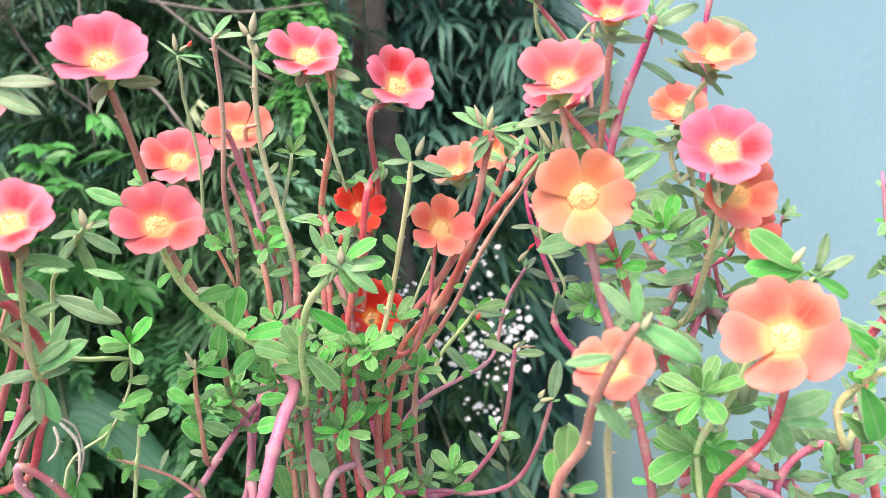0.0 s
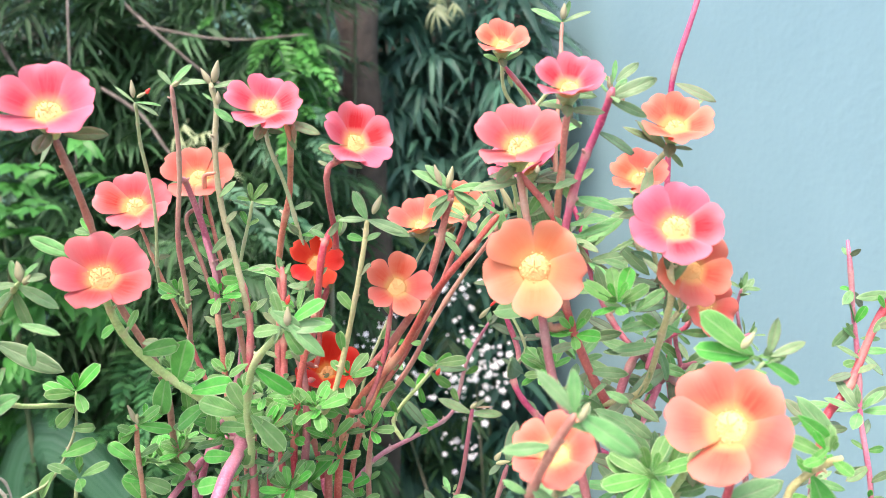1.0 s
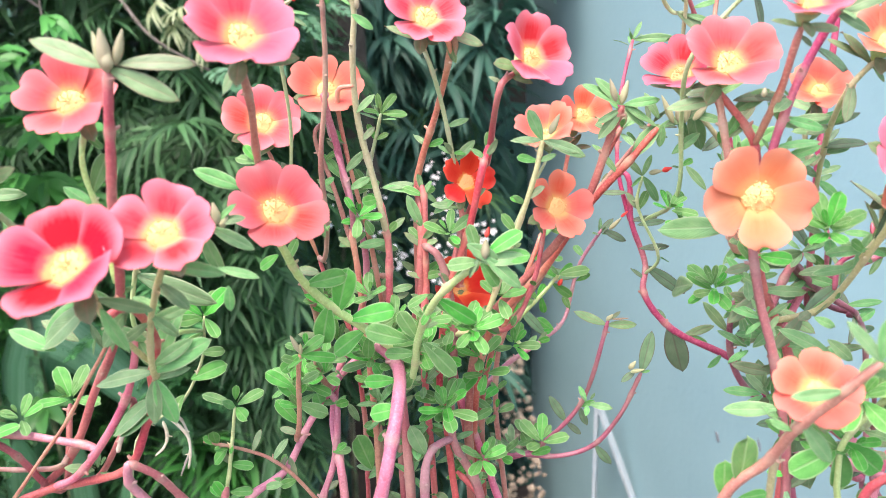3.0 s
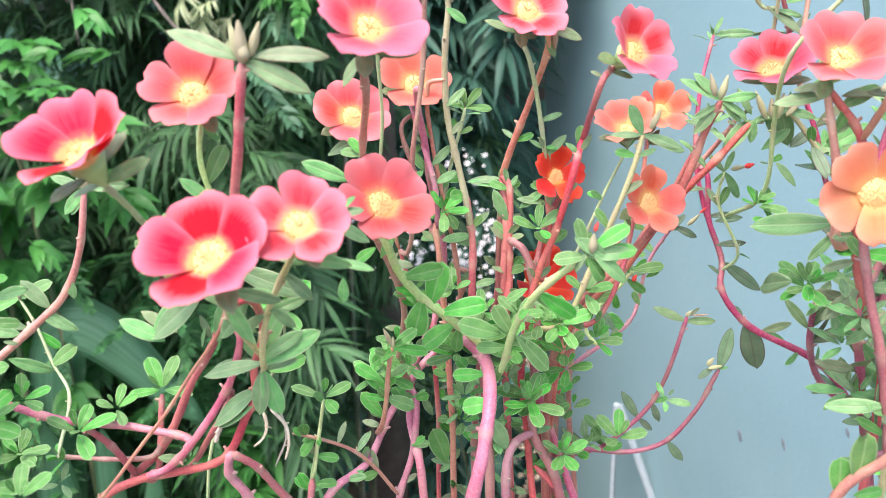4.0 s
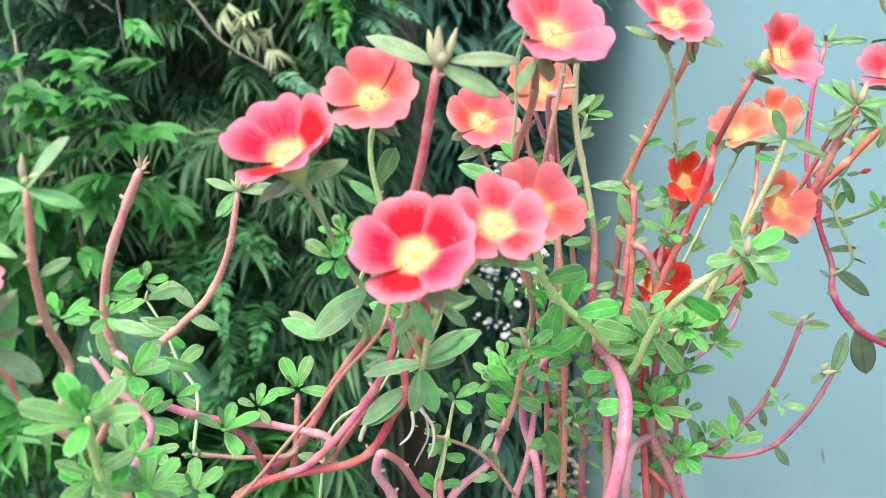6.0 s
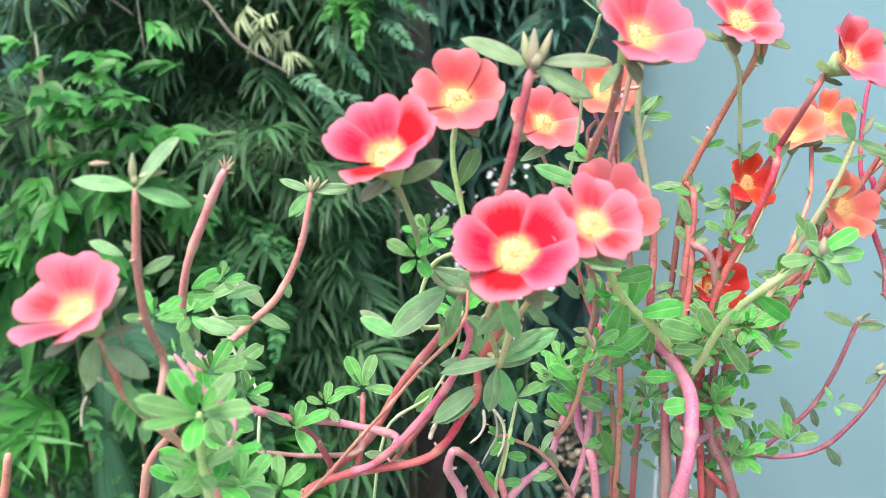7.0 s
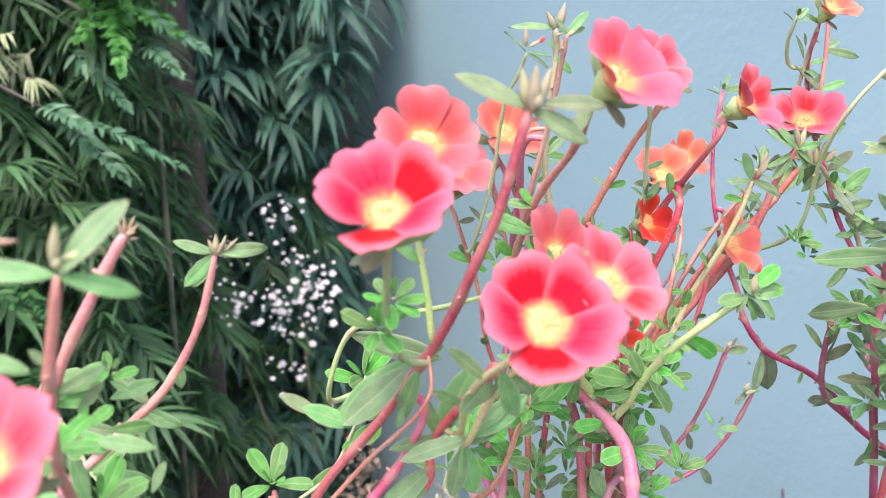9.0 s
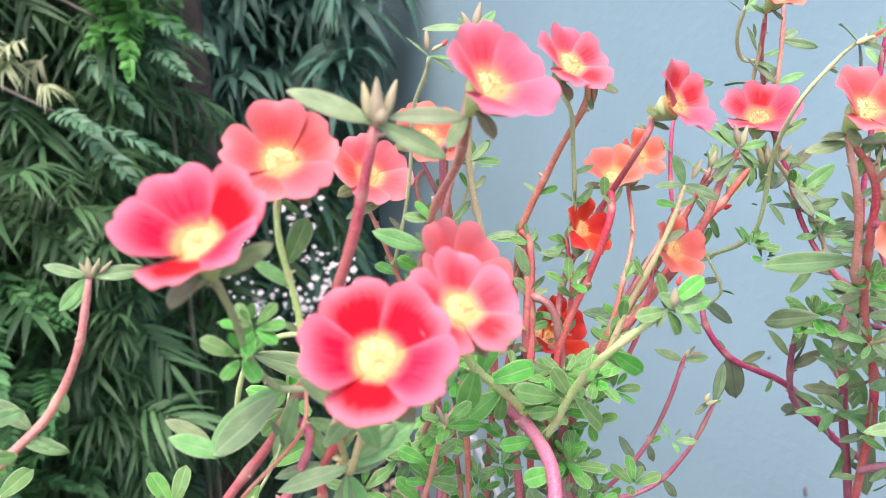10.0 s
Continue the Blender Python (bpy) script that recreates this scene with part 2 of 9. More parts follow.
def sheet_mesh(name, mat, place, nu, nv, thick, fields):
    """A thin closed blade: place(u, v) gives the upper face; fields are float attributes of (u, v)."""
    verts, faces, vals = [], [], {k: [] for k in fields}
    for side in (0, 1):
        for i in range(nu + 1):
            for j in range(nv + 1):
                u, v = i / nu, 2 * j / nv - 1
                x, y, z = place(u, v)
                rimmed = 1.0 if (j in (0, nv) or i in (0, nu)) else 0.0
                verts.append((x, y, z + (0.5 - side) * thick * (1 - rimmed)))
                for k, f in fields.items():
                    vals[k].append(f(u, v))
    n = (nu + 1) * (nv + 1)
    ix = lambda s, i, j: s * n + i * (nv + 1) + j
    for i in range(nu):
        for j in range(nv):
            faces.append((ix(0, i, j), ix(0, i + 1, j), ix(0, i + 1, j + 1), ix(0, i, j + 1)))
            faces.append((ix(1, i, j), ix(1, i, j + 1), ix(1, i + 1, j + 1), ix(1, i + 1, j)))
    me = bpy.data.meshes.new(name)
    me.from_pydata(verts, [], faces)
    for k, vs in vals.items():
        a = me.attributes.new(k, "FLOAT", "POINT")
        a.data.foreach_set("value", vs)
    me.materials.append(mat)
    for p in me.polygons:
        p.use_smooth = True
    me.update()
    return me


def petal_shape(seed, width):
    rng = random.Random(seed)
    ph, ph2, notch = rng.uniform(0, 6), rng.uniform(0, 6), rng.uniform(0.03, 0.09)
    skew = rng.uniform(-0.15, 0.15)

    def place(u, v):
        # a claw that widens into a round blade with a shallow notch
        uu = 0.05 + 0.95 * (1 - (1 - u) ** 1.6)
        hw = width * ((uu / 0.66) ** 0.72 if uu < 0.66 else math.sqrt(max(0.0, 1 - ((uu - 0.66) / 0.342) ** 2.3)))
        y = v * hw
        x = uu * (1 - uu ** 5 * (notch * math.exp(-((y - 0.3 * skew) / 0.10) ** 2) + 0.012 * math.sin(18 * y + ph) + 0.007 * math.sin(41 * y + ph2)))
        f = y / width
        z = 0.20 * uu ** 1.8 - 0.12 * uu ** 6 + 0.06 * (f * f - 0.3) * uu + 0.06 * f * uu + 0.05 * math.sin(3.0 * f + ph2) * uu ** 3 + 0.022 * math.sin(7 * f + ph) * uu ** 4
        return (x, y, z)

    return place


PETAL_MESH = {k: [sheet_mesh("petal_" + k, m, petal_shape(s, 0.475), 14, 14, 0.010, {"along": lambda u, v, s=s: math.hypot(*petal_shape(s, 0.475)(u, v)[:2]), "across": lambda u, v: v}) for s in range(5)] for k, m in PETAL.items()}


def leaf_shape(seed, full, blunt=False):
    rng = random.Random(seed)
    bend, fold, tw = rng.uniform(-0.16, 0.03), rng.uniform(0.06, 0.16), rng.uniform(-0.06, 0.06)

    def place(u, v):
        if blunt:
            hw = 0.5 * full * (1.90 * (u + 0.004) ** 0.90 * (1.0 - u) ** 0.47 + 0.07 * (1 - u))
        else:
            hw = 0.5 * full * (2.15 * (u + 0.004) ** 0.88 * (1.0 - u) ** 0.72 + 0.05 * (1 - u))
        y = hw * v
        z = fold * full * abs(v) ** 1.6 * math.sin(math.pi * u) * 0.5 + bend * u * u + tw * v * u
        return (u, y, z)

    return place


def edge_value(u, v):
    return max(abs(v), u ** 3)


LEAF_FIELDS = {"edge": edge_value, "across": lambda u, v: v, "along": lambda u, v: u}
LEAF_MESH = {k: [sheet_mesh("leaf_" + k, m, leaf_shape(s + 10, (0.50 if k == "bright" else 0.42) + 0.03 * (s % 3), k == "bright"), 10, 8, 0.035, LEAF_FIELDS) for s in range(4)] for k, m in LEAF.items()}


def bud_mesh(name, mat):
    bm = bmesh.new()
    bmesh.ops.create_uvsphere(bm, u_segments=10, v_segments=10, radius=0.5)
    for v in bm.verts:
        t = v.co.z + 0.5
        k = 1.0 - 0.55 * max(0.0, t - 0.35) / 0.65 + 0.06 * math.sin(4 * math.atan2(v.co.y, v.co.x))
        v.co = Vector((v.co.x * k, v.co.y * k, t))
    return mesh_of(bm, name, mat)


BUD_MESH = bud_mesh("bud_green", BUD)
TIP_MESH = bud_mesh("bud_red", TIP_RED)
DRY_MESH = bud_mesh("bud_dry", DRY)


def stamen_mesh():
    """A domed tuft of anthers on filaments, with a branched style in the middle; unit radius."""
    rng = random.Random(7)
    bm = bmesh.new()
    bmesh.ops.create_uvsphere(bm, u_segments=12, v_segments=8, radius=0.94, matrix=Matrix.Diagonal((1, 1, 0.40, 1)))
    for i in range(46):
        a, d = i * 2.39996, math.sqrt((i + 0.5) / 46)
        tip = Vector((math.cos(a) * d * 0.95, math.sin(a) * d * 0.95, 0.36 - 0.20 * d * d + rng.uniform(-0.05, 0.06)))
        root = Vector((tip.x * 0.55, tip.y * 0.55, 0.05))
        mid = (tip + root) / 2
        rot = (tip - root).to_track_quat("Z", "Y").to_matrix().to_4x4()
        bmesh.ops.create_cone(bm, segments=4, radius1=0.035, radius2=0.025, depth=(tip - root).length, matrix=Matrix.Translation(mid) @ rot)
        bmesh.ops.create_icosphere(bm, subdivisions=1, radius=0.068, matrix=Matrix.Translation(tip) @ Matrix.Diagonal((1, 1, 1.3, 1)))
    for k in range(5):
        a = k * 1.2566 + 0.3
        root, tip = Vector((0, 0, 0.3)), Vector((math.cos(a) * 0.42, math.sin(a) * 0.42, 0.66))
        rot = (tip - root).to_track_quat("Z", "Y").to_matrix().to_4x4()
        bmesh.ops.create_cone(bm, segments=5, radius1=0.045, radius2=0.03, depth=(tip - root).length, matrix=Matrix.Translation((tip + root) / 2) @ rot)
    return mesh_of(bm, "stamen_tuft", STAMEN)


STAMEN_MESH = stamen_mesh()


def calyx_mesh():
    bm = bmesh.new()
    rings = [(-0.62, 0.12), (-0.5, 0.20), (-0.32, 0.32), (-0.12, 0.46), (0.06, 0.60), (0.08, 0.20)]
    prev = None
    for z, r in rings:
        ring = [bm.verts.new((r * math.cos(k * math.tau / 12), r * math.sin(k * math.tau / 12), z)) for k in range(12)]
        if prev:
            for k in range(12):
                bm.faces.new((prev[k], prev[(k + 1) % 12], ring[(k + 1) % 12], ring[k]))
        prev = ring
    bm.faces.new(prev)
    return mesh_of(bm, "calyx", STEM["green"])


CALYX_MESH = calyx_mesh()
SEPAL_MESH = sheet_mesh("sepal", LEAF["olive"], leaf_shape(3, 0.62), 6, 6, 0.06, LEAF_FIELDS)


def part(name, me, parent, m=None, label=""):
    ob = new(name, me)
    ob.parent = parent
    if m is not None:
        ob.matrix_basis = m
    if label:
        ob["label"] = label
    return ob


def thing(name, base, label, category, group=""):
    ob = new(name)
    ob.location = base
    ob.empty_display_size = 0.02
    return tagged(ob, label, category, group)


def aim(base, direction, normal, scale):
    """Local x along direction, z as near to normal as may be."""
    x = Vector(direction).normalized()
    z = Vector(normal)
    z = z - x * z.dot(x)
    if z.length < 1e-4:
        z = x.orthogonal()
    z.normalize()
    y = z.cross(x)
    r = Matrix((x, y, z)).transposed().to_4x4()
    return Matrix.Translation(base) @ r @ Matrix.Diagonal((*scale, 1))


def spline(pts, steps):
    """A smooth line through places that may lie unevenly far apart."""
    p = [Vector(q) for q in pts]
    p = [p[0] * 2 - p[1]] + p + [p[-1] * 2 - p[-2]]
    out = []
    for i in range(1, len(p) - 2):
        a, b, c, d = p[i - 1:i + 3]
        t1 = max(1e-6, (b - a).length ** 0.5)
        t2 = t1 + max(1e-6, (c - b).length ** 0.5)
        t3 = t2 + max(1e-6, (d - c).length ** 0.5)
        for s in range(steps):
            t = t1 + (t2 - t1) * s / steps
            a1, a2, a3 = a.lerp(b, t / t1), b.lerp(c, (t - t1) / (t2 - t1)), c.lerp(d, (t - t2) / (t3 - t2))
            b1, b2 = a1.lerp(a2, t / t2), a2.lerp(a3, (t - t1) / (t3 - t1))
            out.append(b1.lerp(b2, (t - t1) / (t2 - t1)))
    out.append(p[-2])
    return out


def tube_mesh(name, pts, r0, r1, mat, sides=8, steps=6, wobble=0.08, seed=0, wave=0.0):
    rng = random.Random(seed)
    line = spline(pts, steps)
    n = len(line)
    shift = Vector((seed * 1.37, seed * 0.71, 0))
    for i in range(1, n - 1):
        k = wave * min(1.0, 5 * i / n, 5 * (n - 1 - i) / n)
        line[i] = line[i] + noise.noise_vector(line[i] * 22 + shift) * k
    verts, faces, scar = [], [], []
    side = None
    gap = rng.randint(5, 9)
    nubs = []
    for i, q in enumerate(line):
        d = (line[min(i + 1, n - 1)] - line[max(i - 1, 0)]).normalized()
        side = d.orthogonal().normalized() if side is None else (side - d * side.dot(d)).normalized()
        other = d.cross(side)
        f = i / (n - 1)
        gap -= 1
        ring = gap == 0 and 0 < i < n - 1
        r = (r0 + (r1 - r0) * f) * (1 + rng.uniform(-wobble, wobble) + (0.20 if ring else 0.0)) * (0.62 if i in (0, n - 1) else 1.0)
        for k in range(sides):
            verts.append(q + (side * math.cos(k * math.tau / sides) + other * math.sin(k * math.tau / sides)) * r)
            scar.append(0.8 if ring else 0.0)
        if ring:
            gap = rng.randint(5, 10)
            if wave:
                a = rng.uniform(0, math.tau)
                nubs.append((q, d, side * math.cos(a) + other * math.sin(a), r))
        if i:
            for k in range(sides):
                a, c = (i - 1) * sides + k, (i - 1) * sides + (k + 1) % sides
                faces.append((a, c, c + sides, a + sides))
    faces.append(tuple(range(sides))[::-1])
    faces.append(tuple(range((n - 1) * sides, n * sides)))
    # short dry stubs where leaves have dropped
    for q, d, o, r in nubs:
        b0, w = len(verts), d.cross(o)
        for ln, rr in ((0.5 * r, 0.55 * r), (r + rng.uniform(0.0006, 0.0016), 0.3 * r)):
            for k in range(4):
                verts.append(q + (o + d * 0.35) * ln + (d * math.cos(k * 1.5708) + w * math.sin(k * 1.5708)) * rr)
                scar.append(1.0)
        for k in range(4):
            faces.append((b0 + k, b0 + (k + 1) % 4, b0 + 4 + (k + 1) % 4, b0 + 4 + k))
        faces.append((b0 + 4, b0 + 5, b0 + 6, b0 + 7))
    me = bpy.data.meshes.new(name)
    me.from_pydata(verts, [], faces)
    me.attributes.new("scar", "FLOAT", "POINT").data.foreach_set("value", scar)
    me.materials.append(mat)
    for p in me.polygons:
        p.use_smooth = True
    me.update()
    return me


# ---- parts of a flowering plant ----
EYEWARD = Vector((-0.05, -0.85, 0.45)).normalized()
count = [0]


def stem(plant, pts, r0, r1, kind):
    """A stalk through a few places, from its foot to its tip; radii in millimetres."""
    count[0] += 1
    o = plant.location
    stout = 1.12 if plant in (back_plant, right_plant) else 1.0
    ob = part("stem", tube_mesh("stem", [Vector(p) - o for p in pts], r0 * stout / 1000, r1 * stout / 1000, STEM[kind], 9, seed=count[0], wave=0.0022), plant)
    # small leaves left along the lower half of the slender stalks
    if r0 < 1.9 and kind not in ("plum", "pale") and plant in (back_plant, right_plant):
        rng, line, run = random.Random(count[0] * 3 + 1), spline([Vector(p) for p in pts], 6), 0.0
        for a, c in zip(line, line[1:]):
            run += (c - a).length
            if run > (0.014 if c.z < 1.66 else 0.020) and 1.46 < c.z < 1.72:
                run = rng.uniform(-0.012, 0.006)
                for k in range(rng.randint(1, 2)):
                    out = Vector((rng.uniform(-1, 1), rng.uniform(-0.8, 0.5), rng.uniform(0.0, 0.9))).normalized()
                    ln = rng.uniform(0.007, 0.0125)
                    mesh = LEAF_MESH[rng.choice(("bright", "bright", "dull", "olive"))][rng.randrange(4)]
                    part("leaf", mesh, ob, aim(c - o, out, EYEWARD + Vector((rng.uniform(-0.5, 0.5), 0, rng.uniform(-0.4, 0.4))), (ln, ln, ln)))
    # fleshy grey-green leaves up the branches before the wall
    if plant is right_plant and r0 > 0.95:
        rng, line, run = random.Random(count[0] * 5 + 2), spline([Vector(p) for p in pts], 6), 0.0
        for a, c in zip(line, line[1:]):
            run += (c - a).length
            if run > 0.011 and 1.54 < c.z < 1.78 and c.x > 0.07:
                run = rng.uniform(-0.008, 0.004)
                for k in range(rng.randint(1, 2)):
                    out = Vector((rng.uniform(-1, 1), rng.uniform(-0.6, 0.6), rng.uniform(-0.5, 0.7))).normalized()
                    ln = rng.uniform(0.011, 0.021)
                    mesh = LEAF_MESH[rng.choice(("dull", "dull", "olive", "dark"))][rng.randrange(4)]
                    part("leaf", mesh, ob, aim(c - o, out, EYEWARD + Vector((rng.uniform(-0.6, 0.6), 0, rng.uniform(-0.5, 0.5))), (ln, ln * rng.uniform(0.75, 1.0), ln)))
    return ob


def leaf(owner, plant, base, tip, kind="bright", width=1.0, face=None):
    count[0] += 1
    rng = random.Random(count[0])
    d = Vector(tip) - Vector(base)
    n = (Vector(face) if face else EYEWARD) + Vector((rng.uniform(-0.35, 0.35), rng.uniform(-0.2, 0.2), rng.uniform(-0.35, 0.35)))
    w = d.length * width
    return part("leaf", LEAF_MESH[kind][count[0] % 4], owner, aim(Vector(base) - plant.location, d, n, (d.length, w, d.length)))


def rosette(owner, plant, c, axis, size, n, kind="bright", spread=62.0, seed=0, width=1.0):
    """Leaves round a shoot tip: an outer ring and a smaller, steeper inner one."""
    rng = random.Random(seed + 991)
    ax = Vector(axis).normalized()
    s = ax.orthogonal().normalized()
    t = ax.cross(s)
    ph = rng.uniform(0, 6.28)
    for k in range(n):
        inner = k >= max(3, n * 6 // 10)
        a = ph + k * 2.39996
        tilt = radians(spread * (0.45 if inner else 1.0) + rng.uniform(-12, 12))
        out = s * math.cos(a) + t * math.sin(a)
        d = ax * math.cos(tilt) + out * math.sin(tilt)
        ln = size * (0.55 if inner else 1.0) * rng.uniform(0.8, 1.15)
        b = Vector(c) - ax * (0.0 if inner else 0.003) + out * 0.0012
        leaf(owner, plant, b, b + d * ln, kind, width, face=ax * math.sin(tilt) - out * math.cos(tilt) * 0.9)


def bud(owner, plant, base, tip, width, mesh=None):
    d = Vector(tip) - Vector(base)
    r = d.to_track_quat("Z", "Y").to_matrix().to_4x4()
    return part("bud", mesh or BUD_MESH, owner, Matrix.Translation(Vector(base) - plant.location) @ r @ Matrix.Diagonal((width, width, d.length, 1)))


def flower(plant, c, normal, across, size, kind, cup=16.0, turn=0.0, petals=5, fall=0.0, open_to=360.0, slim=1.0):
    """c: the middle of the flower; across: a direction that fixes its turn; size: metres from rim to rim; cup: how steeply its petals rise."""
    count[0] += 1
    rng = random.Random(count[0] * 13 + 5)
    z = Vector(normal).normalized()
    x = Vector(across)
    x = (x - z * x.dot(z)).normalized()
    y = z.cross(x)
    m = Matrix((x, y, z)).transposed().to_4x4()
    ln = 0.965 * size / 2 / math.cos(radians(cup * 0.8))
    head = part("flower", CALYX_MESH, plant, Matrix.Translation(Vector(c) - plant.location - z * size * 0.05) @ m @ Matrix.Diagonal((size * 0.27, size * 0.27, size * 0.40, 1)))
    inv = Matrix.Diagonal((1 / (size * 0.27), 1 / (size * 0.27), 1 / (size * 0.40), 1))
    lift = Matrix.Translation((0, 0, size * 0.05))
    for k in range(petals):
        a = turn + k * open_to / petals + rng.uniform(-4, 4)
        s = ln * rng.uniform(0.94, 1.06)
        e = cup + rng.uniform(-4, 4) - fall * (1 if k % 2 else 0)
        local = lift @ Matrix.Rotation(radians(a), 4, "Z") @ Matrix.Translation((0, 0, (k % 2) * 0.0010)) @ Matrix.Rotation(radians(-e), 4, "Y") @ Matrix.Diagonal((s, s * slim * rng.uniform(0.94, 1.04), s, 1))
        part("petal", PETAL_MESH[kind][rng.randrange(5)], head, inv @ local)
    k = size * 0.155
    part("stamen_tuft", STAMEN_MESH, head, inv @ lift @ Matrix.Translation((0, 0, k * 0.2)) @ Matrix.Diagonal((k, k, k * 1.1, 1)), "tuft of yellow stamens")
    for a in (rng.uniform(0, 360), ):
        for j in range(2):
            q = Matrix.Rotation(radians(a + 180 * j), 4, "Z") @ Matrix.Translation((size * 0.06, 0, -size * 0.10)) @ Matrix.Rotation(radians(-12), 4, "Y")
            part("sepal", SEPAL_MESH, head, inv @ q @ Matrix.Diagonal((size * 0.36, size * 0.34, size * 0.36, 1)), "olive sepal")
    return head


# ---- the place ----
def box_bm(size, centre=(0, 0, 0), bevel=0.0):
    bm = bmesh.new()
    bmesh.ops.create_cube(bm, size=1.0, matrix=Matrix.Translation(centre) @ Matrix.Diagonal((*size, 1)))
    if bevel:
        bmesh.ops.bevel(bm, geom=bm.edges[:], offset=bevel, segments=3, affect="EDGES", profile=0.5)
    return bm


SOIL = plain_mat("dark_soil", [(0.3, (0.05, 0.037, 0.026)), (0.7, (0.12, 0.09, 0.065))], 30.0, 0.95, 0.6, 0.01)
CONCRETE = plain_mat("grey_concrete", [(0.3, (0.25, 0.25, 0.24)), (0.7, (0.36, 0.35, 0.33))], 8.0, 0.85)


def wall_paint():
    m, nt, b, out = node_mat("pale_blue_wall_paint")
    big = noise_fac(nt, 2.2, 4.0)
    fine = noise_fac(nt, 60.0, 5.0)
    col = ramp(nt, big, [(0.3, (0.224, 0.392, 0.418)), (0.7, (0.262, 0.443, 0.465))])
    stain = ramp(nt, noise_fac(nt, 9.0, 6.0), [(0.62, (0, 0, 0)), (0.78, (1, 1, 1))])
    col = mix(nt, math_node(nt, "MULTIPLY", stain, 0.22), col, (0.24, 0.365, 0.40))
    lump = ramp(nt, noise_fac(nt, 34.0, 2.0), [(0.50, (0, 0, 0)), (0.72, (1, 1, 1))])
    nt.links.new(col, b.inputs["Base Color"])
    b.inputs["Roughness"].default_value = 0.6
    bump(nt, b, math_node(nt, "ADD", fine, math_node(nt, "ADD", math_node(nt, "MULTIPLY", noise_fac(nt, 14.0, 3.0), 0.4), math_node(nt, "MULTIPLY", lump, 0.4))), 0.3, 0.003)
    return m


ground = tagged(new("ground", mesh_of(box_bm((300, 300, 0.2), (0, 0, -0.1)), "ground", SOIL, False)), "dark garden soil under the plants", "ground", kind="structure")
# the painted wall runs from behind the hedge towards the camera's right
WALL_END, WALL_DIR = Vector((0.30, 2.80, 0)), Vector((0.24, -0.97, 0)).normalized()
wall_len = 4.6
wall_m = Matrix.Translation(WALL_END) @ Matrix.Rotation(math.atan2(WALL_DIR.y, WALL_DIR.x), 4, "Z")
wall = new("wall_side", mesh_of(box_bm((wall_len, 0.18, 3.4), (wall_len / 2, 0.09, 1.70), 0.02), "wall_side", wall_paint(), False))
wall.matrix_world = wall_m
tagged(wall, "pale blue-grey painted plaster wall beside the hedge", "wall", kind="structure")
# added slab, no known wall: blocks sky so gaps between leaves stay dark
HEDGE_BACKING = plain_mat("dark_backing", [(0.3, (0.05, 0.05, 0.04)), (0.7, (0.12, 0.105, 0.085))], 4.0, 0.9)
back = new("wall_back", mesh_of(box_bm((6.0, 0.2, 3.4), (-2.4, 3.75, 1.7)), "wall_back", HEDGE_BACKING, False))
tagged(back, "added dark backing that shuts out the sky behind the hedge", "wall", kind="structure")

# planter that carries the flowering plants
def planter():
    ob = thing("planter", (-0.08, 0.36, 0), "tall grey concrete planter filled with soil", "planter")
    bm = bmesh.new()
    for c, s in (((0, -0.16, 0.70), (0.96, 0.04, 1.40)), ((0, 0.09, 0.70), (0.96, 0.04, 1.40)), ((-0.46, -0.035, 0.70), (0.04, 0.209, 1.398)), ((0.46, -0.035, 0.70), (0.04, 0.209, 1.398))):
        bmesh.ops.create_cube(bm, size=1.0, matrix=Matrix.Translation(c) @ Matrix.Diagonal((*s, 1)))
    part("trough", mesh_of(bm, "trough", CONCRETE, False), ob)
    bm = bmesh.new()
    bmesh.ops.create_grid(bm, x_segments=40, y_segments=14, size=0.5, matrix=Matrix.Translation((0, -0.035, 1.385)) @ Matrix.Diagonal((0.878, 0.208, 1, 1)))
    for v in bm.verts:
        v.co.z += 0.012 * noise.noise(v.co * 30)
    part("soil", mesh_of(bm, "soil", SOIL), ob, None, "dark crumbly potting soil")
    return ob


planter()

